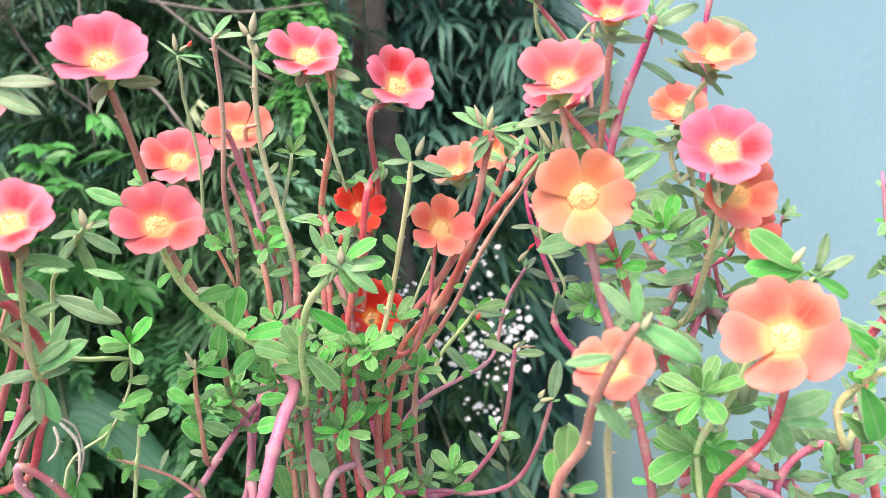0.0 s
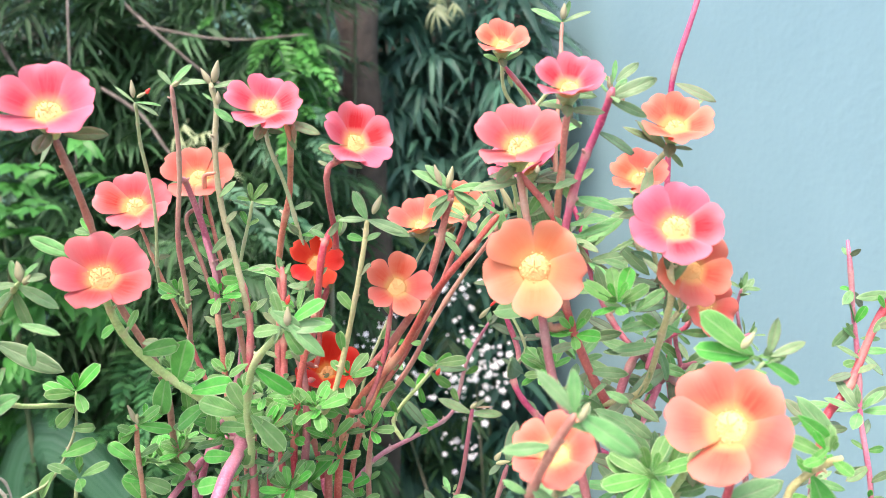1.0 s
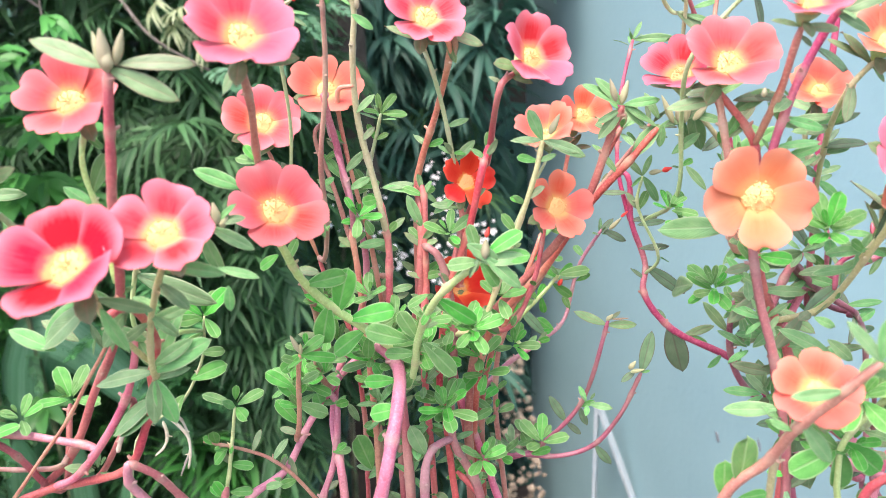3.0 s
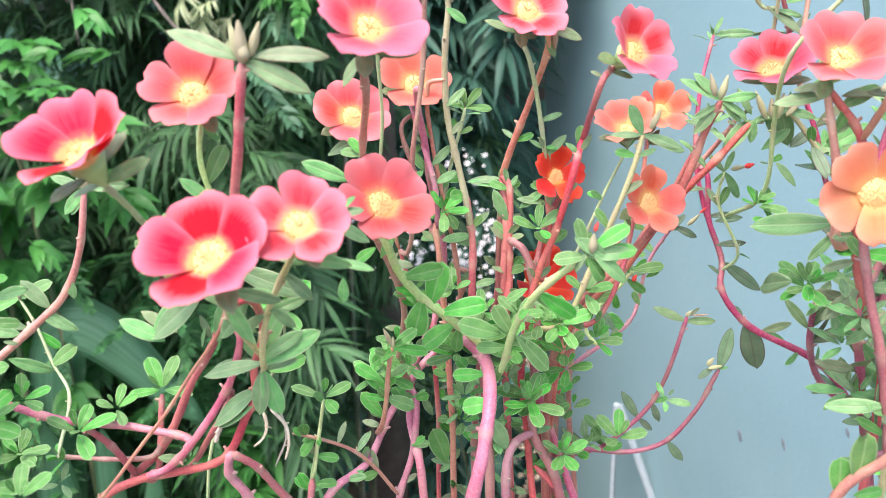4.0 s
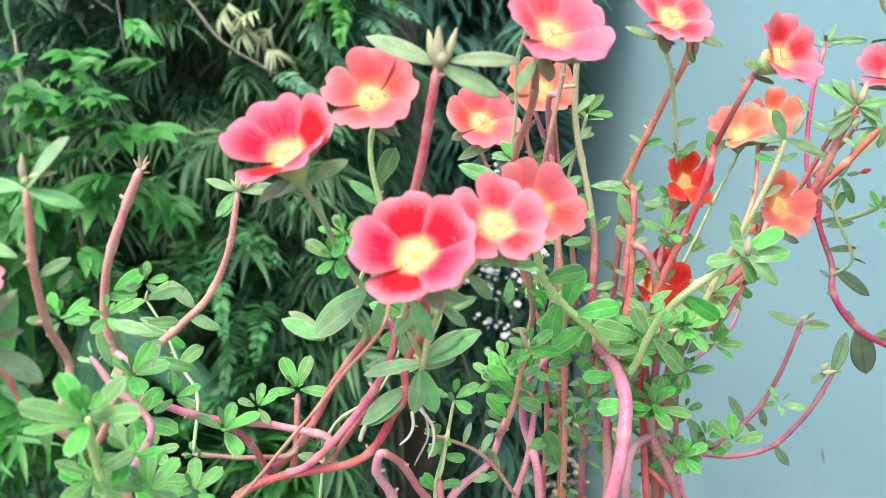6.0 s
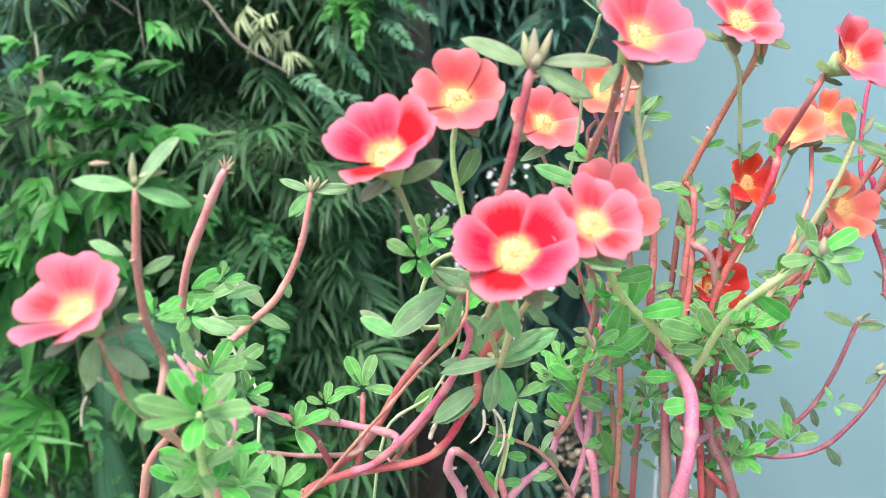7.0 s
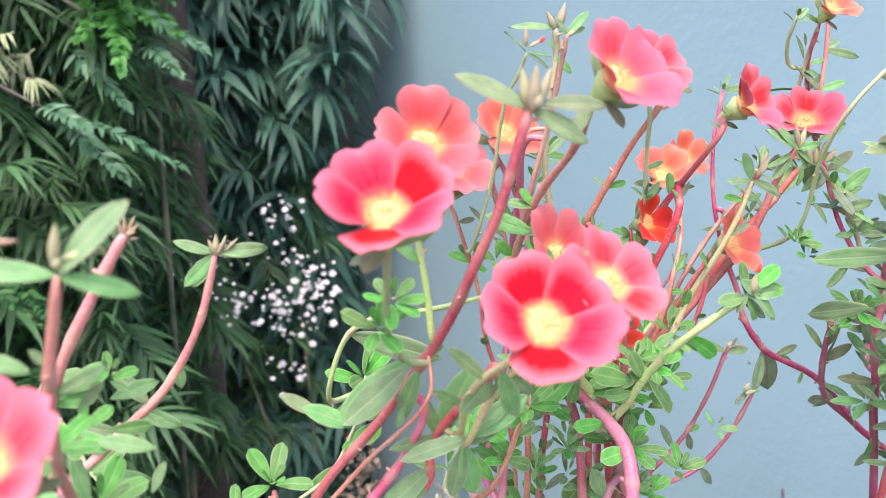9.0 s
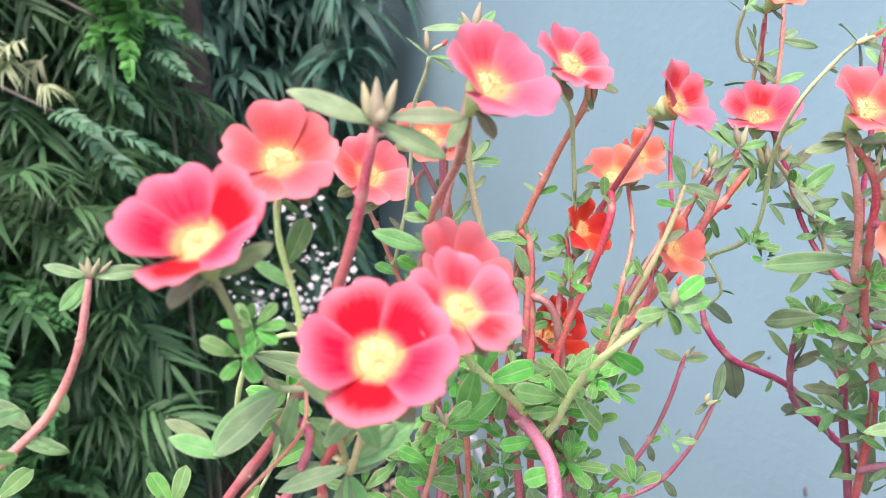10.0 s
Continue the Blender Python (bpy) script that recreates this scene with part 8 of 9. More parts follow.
leaf(green_shoot, front_plant, (0.0846, 0.2762, 1.6361), (0.0916, 0.2774, 1.6248), "dull", 0.9)
leaf(green_shoot, front_plant, (0.0932, 0.2730, 1.6132), (0.0940, 0.2735, 1.6088), "dull", 1.0)
leaf(green_shoot, front_plant, (0.0808, 0.2744, 1.6536), (0.0893, 0.2748, 1.6495), "dull", 1.1)
leaf(green_shoot, front_plant, (0.1037, 0.2711, 1.6174), (0.1148, 0.2709, 1.6191), "dull", 0.9)
leaf(green_shoot, front_plant, (0.1135, 0.2421, 1.6228), (0.1275, 0.2423, 1.6215), "dull", 0.9)
leaf(green_shoot, front_plant, (0.1373, 0.2623, 1.6084), (0.1247, 0.2613, 1.6175), "dull", 0.9)
leaf(q12_stem, front_plant, (0.0422, 0.2422, 1.6081), (0.0436, 0.2403, 1.6256), "bright", 1.15)
leaf(q12_stem, front_plant, (0.0392, 0.2467, 1.6008), (0.0385, 0.2452, 1.6150), "bright", 1.1)
leaf(q12_stem, front_plant, (0.0430, 0.2444, 1.6019), (0.0531, 0.2442, 1.6032), "bright", 1.0)
leaf(net_two, right_plant, (0.1410, 0.3580, 1.6303), (0.1594, 0.3578, 1.6319), "dull", 0.7)
leaf(net_two, right_plant, (0.1295, 0.3685, 1.6237), (0.1201, 0.3676, 1.6326), "dull", 0.9)
leaf(net_two, right_plant, (0.1544, 0.3713, 1.6170), (0.1641, 0.3706, 1.6236), "dull", 1.2)
leaf(net_two, right_plant, (0.1471, 0.3597, 1.6264), (0.1566, 0.3596, 1.6273), "dull", 0.9)
leaf(net_two, right_plant, (0.1516, 0.3489, 1.6571), (0.1463, 0.3499, 1.6471), "dull", 0.8)
leaf(q14_stem, right_plant, (0.1423, 0.3112, 1.6860), (0.1447, 0.3105, 1.6928), "dull", 1.0)
leaf(q14_stem, right_plant, (0.1423, 0.3112, 1.6860), (0.1502, 0.3112, 1.6855), "dull", 0.7)
leaf(q14_stem, right_plant, (0.1423, 0.3112, 1.6860), (0.1362, 0.3108, 1.6897), "dull", 0.7)
leaf(edge_stem, right_plant, (0.2015, 0.3358, 1.6605), (0.2105, 0.3359, 1.6600), "dull", 0.9)
leaf(edge_stem, right_plant, (0.2003, 0.3337, 1.6520), (0.1899, 0.3330, 1.6585), "dull", 0.8)
leaf(edge_stem, right_plant, (0.2062, 0.3345, 1.6628), (0.2113, 0.3337, 1.6701), "dull", 1.0)
leaf(top_bud_stem, right_plant, (0.0805, 0.3704, 1.8114), (0.0657, 0.3695, 1.8194), "dull", 0.8)
leaf(top_bud_stem, right_plant, (0.0805, 0.3704, 1.8114), (0.0941, 0.3698, 1.8166), "dull", 0.8)
leaf(top_bud_stem, right_plant, (0.0805, 0.3704, 1.8114), (0.0847, 0.3693, 1.8217), "dull", 0.8)
bud(top_bud_stem, right_plant, (0.0808, 0.3702, 1.8127), (0.0818, 0.3694, 1.8205), 0.0036)
leaf(y_stem_two, right_plant, (0.0547, 0.3569, 1.7787), (0.0532, 0.3562, 1.7851), "dull", 0.9)
leaf(y_stem_two, right_plant, (0.0495, 0.3438, 1.7876), (0.0414, 0.3434, 1.7917), "dull", 0.9)
leaf(y_stem_two, right_plant, (0.0495, 0.3438, 1.7876), (0.0592, 0.3433, 1.7922), "dull", 0.8)
s = stem(right_plant, [(0.0624, 0.3664, 1.7691), (0.0576, 0.3696, 1.7713), (0.0516, 0.3657, 1.7790), (0.0504, 0.3582, 1.7935)], 0.85, 0.81, "green")
rosette(s, right_plant, (0.0504, 0.3582, 1.7935), (-0.046, -0.597, 0.801), 0.0095, 6, "dull", 62, 569, 1.0)
leaf(p4_stem, right_plant, (0.0965, 0.3302, 1.7731), (0.0917, 0.3297, 1.7780), "dull", 1.0)
leaf(p4_stem, right_plant, (0.0977, 0.3300, 1.7743), (0.1072, 0.3292, 1.7821), "dull", 1.1)
leaf(p4_stem, right_plant, (0.0965, 0.3300, 1.7743), (0.0977, 0.3291, 1.7836), "dull", 0.7)
bud(p4_stem, right_plant, (0.0957, 0.3304, 1.7708), (0.0943, 0.3298, 1.7769), 0.0029, DRY_MESH)
bud(p4_stem, right_plant, (0.1001, 0.3306, 1.7694), (0.1017, 0.3314, 1.7613), 0.0016, DRY_MESH)
leaf(s_stem, right_plant, (0.0696, 0.2729, 1.7543), (0.0596, 0.2726, 1.7575), "olive", 0.9)
leaf(s_stem, right_plant, (0.0696, 0.2729, 1.7543), (0.0827, 0.2731, 1.7532), "olive", 0.9)
leaf(s_stem, right_plant, (0.0695, 0.2742, 1.7518), (0.0745, 0.2746, 1.7483), "olive", 1.0)
leaf(r4_stem, back_plant, (-0.1137, 0.3198, 1.6325), (-0.1228, 0.3207, 1.6244), "bright", 1.0)
leaf(r4_stem, back_plant, (-0.1137, 0.3198, 1.6325), (-0.0983, 0.3201, 1.6298), "bright", 0.8)
leaf(r4_stem, back_plant, (-0.1137, 0.3198, 1.6325), (-0.1028, 0.3189, 1.6407), "bright", 0.9)
bud(r4_stem, back_plant, (-0.1136, 0.3197, 1.6333), (-0.1169, 0.3188, 1.6416), 0.0025)
bud(r4_stem, back_plant, (-0.1132, 0.3198, 1.6325), (-0.1130, 0.3193, 1.6376), 0.0022)
leaf(r4_stem, back_plant, (-0.1183, 0.3316, 1.6066), (-0.1266, 0.3304, 1.6181), "bright", 1.0)
leaf(r4_stem, back_plant, (-0.1188, 0.3331, 1.6040), (-0.1059, 0.3337, 1.5983), "bright", 1.0)
leaf(r4_stem, back_plant, (-0.1213, 0.3408, 1.5910), (-0.1305, 0.3394, 1.6037), "bright", 1.0)
leaf(r4_stem, back_plant, (-0.1166, 0.3272, 1.6163), (-0.1076, 0.3266, 1.6215), "bright", 1.0)
leaf(r4_stem, back_plant, (-0.1200, 0.3289, 1.6142), (-0.1313, 0.3281, 1.6219), "bright", 1.0)
leaf(n7_stem, back_plant, (-0.1528, 0.3327, 1.5768), (-0.1420, 0.3329, 1.5749), "bright", 0.9)
leaf(n7_stem, back_plant, (-0.1552, 0.3356, 1.5607), (-0.1444, 0.3356, 1.5611), "bright", 1.0)
leaf(n7_stem, back_plant, (-0.1557, 0.3362, 1.5575), (-0.1641, 0.3355, 1.5642), "bright", 1.0)
leaf(n7_stem, back_plant, (-0.1518, 0.3299, 1.5868), (-0.1597, 0.3308, 1.5780), "bright", 1.0)
leaf(r19_stem, left_plant, (-0.2997, 0.3706, 1.6466), (-0.3158, 0.3711, 1.6420), "bright", 0.9)
leaf(r19_stem, left_plant, (-0.2997, 0.3706, 1.6466), (-0.2835, 0.3697, 1.6556), "bright", 1.0)
leaf(r19_stem, left_plant, (-0.2908, 0.3662, 1.6310), (-0.2816, 0.3672, 1.6214), "bright", 0.9)
leaf(r19_stem, left_plant, (-0.2839, 0.3609, 1.6146), (-0.2706, 0.3598, 1.6251), "bright", 1.0)
leaf(r19_stem, left_plant, (-0.2849, 0.3617, 1.6170), (-0.2878, 0.3624, 1.6102), "bright", 0.9)
bud(r19_stem, left_plant, (-0.2996, 0.3696, 1.6464), (-0.2977, 0.3690, 1.6524), 0.0018)
leaf(lying_stem, left_plant, (-0.2677, 0.3162, 1.6455), (-0.2850, 0.3157, 1.6499), "dull", 1.0)
leaf(lying_stem, left_plant, (-0.2776, 0.2966, 1.6461), (-0.2783, 0.2953, 1.6585), "dull", 1.0)
leaf(lying_stem, left_plant, (-0.2590, 0.3174, 1.6528), (-0.2450, 0.3181, 1.6464), "dull", 0.9)
leaf(lying_stem, left_plant, (-0.2784, 0.3121, 1.6362), (-0.2940, 0.3129, 1.6288), "dull", 1.0)
leaf(lying_stem, left_plant, (-0.2735, 0.3135, 1.6361), (-0.2563, 0.3143, 1.6293), "dull", 1.0)
leaf(lying_stem, left_plant, (-0.2747, 0.3140, 1.6436), (-0.2687, 0.3141, 1.6424), "dull", 1.0)
leaf(lying_stem, left_plant, (-0.2636, 0.2951, 1.6671), (-0.2497, 0.2946, 1.6712), "dull", 1.0)
leaf(q1_stem, left_plant, (-0.1698, 0.3717, 1.6361), (-0.1570, 0.3702, 1.6503), "bright", 0.9)
leaf(q1_stem, left_plant, (-0.1705, 0.3721, 1.6333), (-0.1875, 0.3713, 1.6409), "bright", 0.8)
leaf(q1_stem, left_plant, (-0.1719, 0.3730, 1.6275), (-0.1830, 0.3741, 1.6169), "bright", 1.1)
leaf(q1_stem, left_plant, (-0.1747, 0.3747, 1.6160), (-0.1626, 0.3746, 1.6168), "bright", 1.0)
leaf(q1_stem, left_plant, (-0.1817, 0.3758, 1.6018), (-0.1627, 0.3750, 1.6095), "bright", 0.9)
leaf(q1_stem, left_plant, (-0.1864, 0.3763, 1.5933), (-0.1972, 0.3778, 1.5795), "bright", 1.1)
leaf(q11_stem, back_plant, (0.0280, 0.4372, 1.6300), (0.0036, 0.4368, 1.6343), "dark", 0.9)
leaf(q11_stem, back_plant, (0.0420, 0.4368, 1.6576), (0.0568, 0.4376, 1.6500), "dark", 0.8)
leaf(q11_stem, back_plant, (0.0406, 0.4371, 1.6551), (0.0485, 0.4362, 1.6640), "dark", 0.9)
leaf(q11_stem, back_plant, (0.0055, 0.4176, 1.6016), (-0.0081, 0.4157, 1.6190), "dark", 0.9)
leaf(b_red_tip_stem, back_plant, (0.0122, 0.4086, 1.6392), (0.0291, 0.4083, 1.6416), "bright", 0.9)
leaf(b_red_tip_stem, back_plant, (0.0110, 0.4088, 1.6377), (0.0016, 0.4079, 1.6463), "bright", 1.0)
leaf(b_red_tip_stem, back_plant, (0.0086, 0.4091, 1.6345), (0.0197, 0.4100, 1.6257), "bright", 0.8)
leaf(b_red_tip_stem, back_plant, (0.0026, 0.4099, 1.6265), (0.0040, 0.4110, 1.6165), "bright", 1.0)
bud(b_red_tip_stem, back_plant, (0.0121, 0.4093, 1.6327), (0.0140, 0.4088, 1.6368), 0.0029, TIP_MESH)
bud(b_red_tip_stem, back_plant, (0.0364, 0.3958, 1.6654), (0.0426, 0.3951, 1.6715), 0.0027)
bud(b_red_tip_stem, back_plant, (0.0423, 0.3951, 1.6718), (0.0460, 0.3948, 1.6749), 0.0017, TIP_MESH)
leaf(bare_stem, left_plant, (-0.2782, 0.2887, 1.6699), (-0.2658, 0.2886, 1.6708), "bright", 1.0)
leaf(bare_stem, left_plant, (-0.2806, 0.2911, 1.6619), (-0.2807, 0.2917, 1.6558), "bright", 1.1)
leaf(bare_stem, left_plant, (-0.2750, 0.2893, 1.6726), (-0.2623, 0.2886, 1.6795), "bright", 1.0)
leaf(bare_stem, left_plant, (-0.2644, 0.2909, 1.6589), (-0.2523, 0.2909, 1.6584), "bright", 0.9)
bud(bare_stem, left_plant, (-0.2528, 0.2746, 1.7182), (-0.2514, 0.2742, 1.7219), 0.0012, DRY_MESH)
bud(bare_stem, left_plant, (-0.2517, 0.2746, 1.7182), (-0.2490, 0.2746, 1.7181), 0.0010, DRY_MESH)
bud(n3_stem, back_plant, (0.0307, 0.3772, 1.6222), (0.0340, 0.3769, 1.6254), 0.0026)
bud(n3_stem, back_plant, (0.0335, 0.3771, 1.6227), (0.0424, 0.3771, 1.6229), 0.0013, DRY_MESH)
bud(n2_stem, back_plant, (0.0421, 0.3759, 1.5959), (0.0455, 0.3755, 1.6004), 0.0031)
bud(n2_stem, back_plant, (0.0426, 0.3751, 1.5947), (0.0498, 0.3749, 1.5958), 0.0027)
leaf(c_stem, left_plant, (-0.1992, 0.3072, 1.6471), (-0.2124, 0.3062, 1.6570), "olive", 1.0)
leaf(p_stem, right_plant, (-0.0425, 0.2832, 1.6846), (-0.0310, 0.2839, 1.6778), "dull", 1.2)
leaf(p_stem, right_plant, (-0.0361, 0.2837, 1.6795), (-0.0224, 0.2851, 1.6666), "dull", 0.8)
leaf(p_stem, right_plant, (-0.0384, 0.2838, 1.6787), (-0.0426, 0.2845, 1.6716), "dull", 1.0)
tall_green_stem = stem(back_plant, [(-0.1205, 0.3705, 1.6893), (-0.1198, 0.3631, 1.6897), (-0.1159, 0.3493, 1.7249), (-0.1127, 0.3359, 1.7564), (-0.1109, 0.3301, 1.7645), (-0.1104, 0.3242, 1.7723)], 0.78, 0.67, "green")
leaf(tall_green_stem, back_plant, (-0.1104, 0.3242, 1.7723), (-0.1191, 0.3234, 1.7801), "dull", 0.4)
leaf(tall_green_stem, back_plant, (-0.1104, 0.3242, 1.7723), (-0.1003, 0.3248, 1.7668), "dull", 0.5)
leaf(tall_green_stem, back_plant, (-0.1104, 0.3242, 1.7723), (-0.0991, 0.3243, 1.7715), "dull", 0.4)
bud(tall_green_stem, back_plant, (-0.1108, 0.3240, 1.7743), (-0.1110, 0.3232, 1.7819), 0.0025)
bud(tall_green_stem, back_plant, (-0.1093, 0.3240, 1.7743), (-0.1045, 0.3238, 1.7767), 0.0017)
bud(tall_green_stem, back_plant, (-0.1052, 0.3239, 1.7758), (-0.1030, 0.3236, 1.7781), 0.0017, TIP_MESH)
tall_tan_stem = stem(back_plant, [(-0.1119, 0.3760, 1.6622), (-0.1071, 0.3657, 1.6644), (-0.1029, 0.3461, 1.7076), (-0.0958, 0.3354, 1.7423), (-0.0933, 0.3277, 1.7679), (-0.0935, 0.3235, 1.7789)], 1.17, 0.89, "tan")
leaf(tall_tan_stem, back_plant, (-0.0935, 0.3235, 1.7789), (-0.0992, 0.3228, 1.7860), "dull", 0.8)
leaf(tall_tan_stem, back_plant, (-0.0935, 0.3235, 1.7789), (-0.0844, 0.3226, 1.7878), "dull", 0.8)
leaf(tall_tan_stem, back_plant, (-0.0935, 0.3235, 1.7789), (-0.0855, 0.3232, 1.7818), "dull", 1.0)
bud(tall_tan_stem, back_plant, (-0.0935, 0.3236, 1.7783), (-0.0886, 0.3233, 1.7813), 0.0022)
right_bud_stem = stem(right_plant, [(0.0524, 0.3878, 1.6709), (0.0599, 0.3637, 1.6837), (0.0563, 0.3447, 1.7210), (0.0524, 0.3270, 1.7462), (0.0605, 0.3205, 1.7596), (0.0711, 0.3143, 1.7713), (0.0774, 0.3121, 1.7731)], 1.01, 0.74, "green")
leaf(right_bud_stem, right_plant, (0.0711, 0.3143, 1.7713), (0.0614, 0.3134, 1.7792), "dull", 0.7)
leaf(right_bud_stem, right_plant, (0.0711, 0.3143, 1.7713), (0.0855, 0.3145, 1.7686), "dull", 0.7)
leaf(right_bud_stem, right_plant, (0.0618, 0.3197, 1.7611), (0.0671, 0.3199, 1.7598), "dull", 1.0)
bud(right_bud_stem, right_plant, (0.0688, 0.3133, 1.7706), (0.0769, 0.3130, 1.7734), 0.0028)
bud(right_bud_stem, right_plant, (0.0768, 0.3120, 1.7734), (0.0822, 0.3117, 1.7763), 0.0018, TIP_MESH)
rosette(base_c, back_plant, (-0.0877, 0.3557, 1.6163), (-0.194, -0.549, 0.813), 0.0133, 7, "bright", 65, 67, 1.0)
rosette(base_c, back_plant, (-0.0768, 0.3438, 1.6342), (-0.226, -0.571, 0.789), 0.0122, 7, "bright", 65, 68, 1.0)
rosette(base_d, back_plant, (-0.0672, 0.3444, 1.6282), (-0.244, -0.553, 0.797), 0.0117, 7, "bright", 65, 69, 1.0)
rosette(base_g, back_plant, (-0.1118, 0.3237, 1.6338), (-0.160, -0.570, 0.806), 0.0113, 6, "bright", 65, 70, 1.0)
rosette(base_e, back_plant, (-0.0860, 0.3695, 1.5805), (-0.185, -0.489, 0.853), 0.0117, 6, "dull", 65, 71, 1.0)
rosette(base_e, back_plant, (-0.0739, 0.3629, 1.5953), (-0.214, -0.507, 0.835), 0.0120, 6, "dull", 65, 72, 1.0)
rosette(base_d, back_plant, (-0.0774, 0.3445, 1.6273), (-0.042, -0.588, 0.808), 0.0115, 7, "bright", 65, 73, 1.0)
rosette(base_d, back_plant, (-0.0412, 0.3437, 1.6343), (-0.129, -0.595, 0.793), 0.0119, 8, "bright", 65, 74, 1.0)
rosette(base_d, back_plant, (-0.0624, 0.3396, 1.6257), (-0.079, -0.578, 0.812), 0.0118, 8, "bright", 65, 75, 1.0)
rosette(base_c, back_plant, (-0.0834, 0.3423, 1.6007), (-0.027, -0.526, 0.850), 0.0111, 7, "dull", 65, 76, 1.0)
rosette(base_c, back_plant, (-0.0331, 0.3567, 1.6072), (-0.139, -0.543, 0.828), 0.0120, 7, "bright", 65, 77, 1.0)
rosette(base_c, back_plant, (-0.0253, 0.3776, 1.5516), (-0.139, -0.447, 0.884), 0.0107, 6, "bright", 65, 78, 1.0)
rosette(base_d, back_plant, (-0.1093, 0.3511, 1.6122), (0.035, -0.560, 0.828), 0.0102, 7, "bright", 65, 79, 1.0)
rosette(base_a, back_plant, (-0.0866, 0.3573, 1.6485), (-0.018, -0.645, 0.764), 0.0101, 7, "bright", 65, 80, 1.0)
rosette(base_a, back_plant, (-0.1087, 0.3583, 1.6870), (0.322, -0.729, 0.604), 0.0107, 7, "bright", 65, 81, 1.0)
rosette(base_a, back_plant, (-0.0887, 0.3585, 1.6857), (0.282, -0.743, 0.607), 0.0101, 7, "bright", 65, 82, 1.0)
rosette(base_b, back_plant, (-0.1002, 0.3442, 1.6299), (0.303, -0.625, 0.719), 0.0120, 7, "bright", 65, 83, 1.0)
rosette(base_b, back_plant, (-0.1037, 0.3367, 1.6534), (0.321, -0.663, 0.676), 0.0106, 6, "bright", 65, 84, 1.0)
rosette(base_d, back_plant, (-0.0252, 0.3474, 1.6472), (0.143, -0.706, 0.694), 0.0119, 8, "bright", 65, 85, 1.0)
rosette(base_d, back_plant, (-0.0175, 0.3604, 1.6190), (0.118, -0.659, 0.743), 0.0129, 8, "bright", 65, 86, 1.0)
rosette(base_e, back_plant, (-0.0044, 0.3662, 1.5642), (0.079, -0.556, 0.827), 0.0133, 7, "bright", 65, 87, 1.0)
rosette(base_e, back_plant, (-0.0361, 0.3457, 1.5679), (0.152, -0.537, 0.830), 0.0120, 7, "bright", 65, 88, 1.0)
rosette(base_e, back_plant, (0.0198, 0.3693, 1.5827), (0.030, -0.598, 0.801), 0.0104, 6, "dull", 65, 89, 1.0)
rosette(n14_stem, corner_plant, (-0.2408, 0.2173, 1.6420), (0.219, -0.454, 0.864), 0.0119, 8, "bright", 65, 90, 1.0)
rosette(x_stem, corner_plant, (-0.2636, 0.2344, 1.6219), (0.266, -0.405, 0.875), 0.0112, 7, "bright", 65, 91, 1.0)
bud(bud_stem, corner_plant, (-0.2701, 0.2144, 1.7269), (-0.2641, 0.2144, 1.7270), 0.0016, DRY_MESH)
bud(x_stem, corner_plant, (-0.2703, 0.2043, 1.6694), (-0.2687, 0.2045, 1.6676), 0.0016)
leaf(low_d, right_plant, (0.1472, 0.2987, 1.6322), (0.1601, 0.2983, 1.6361), "dull", 0.9)
leaf(low_d, right_plant, (0.1457, 0.3319, 1.5940), (0.1608, 0.3333, 1.5803), "dull", 1.0)
leaf(sweep_stem, right_plant, (0.1077, 0.3572, 1.6140), (0.0918, 0.3556, 1.6291), "dull", 0.9)
leaf(sweep_stem, right_plant, (0.0914, 0.3618, 1.6323), (0.0842, 0.3625, 1.6251), "dull", 0.8)
leaf(sweep_stem, right_plant, (0.1077, 0.3467, 1.6545), (0.0918, 0.3460, 1.6606), "dull", 1.0)
leaf(sweep_stem, right_plant, (0.1111, 0.3439, 1.6612), (0.1224, 0.3434, 1.6662), "dull", 1.0)
leaf(sweep_stem, right_plant, (0.1012, 0.3465, 1.6402), (0.0813, 0.3451, 1.6535), "dull", 0.9)
leaf(sweep_stem, right_plant, (0.1109, 0.3523, 1.5682), (0.1078, 0.3539, 1.5524), "dull", 0.9)
leaf(sweep_stem, right_plant, (0.0906, 0.3205, 1.6303), (0.0769, 0.3194, 1.6414), "dull", 1.0)
rosette(base_c, back_plant, (-0.0854, 0.3450, 1.6225), (0.166, -0.562, 0.810), 0.0104, 7, "bright", 65, 92, 1.0)
rosette(base_c, back_plant, (-0.0527, 0.3376, 1.5976), (0.088, -0.509, 0.856), 0.0150, 8, "bright", 65, 93, 1.0)
rosette(base_c, back_plant, (-0.0688, 0.3551, 1.5743), (0.119, -0.472, 0.873), 0.0127, 6, "dull", 65, 94, 1.0)
rosette(base_e, back_plant, (-0.0513, 0.3605, 1.5706), (0.080, -0.475, 0.877), 0.0112, 6, "dull", 65, 95, 1.0)
rosette(base_e, back_plant, (-0.0349, 0.3505, 1.6178), (0.045, -0.571, 0.820), 0.0117, 7, "bright", 65, 96, 1.0)
rosette(base_e, back_plant, (-0.0268, 0.3748, 1.5778), (0.026, -0.507, 0.862), 0.0110, 6, "bright", 65, 97, 1.0)
rosette(base_c, back_plant, (-0.0709, 0.3624, 1.5523), (0.120, -0.434, 0.893), 0.0102, 6, "dull", 65, 98, 1.0)
rosette(base_e, back_plant, (-0.0442, 0.3679, 1.5477), (0.062, -0.437, 0.897), 0.0104, 6, "bright", 65, 99, 1.0)
rosette(base_c, back_plant, (-0.0733, 0.3430, 1.6415), (0.140, -0.608, 0.781), 0.0113, 7, "bright", 65, 100, 1.0)
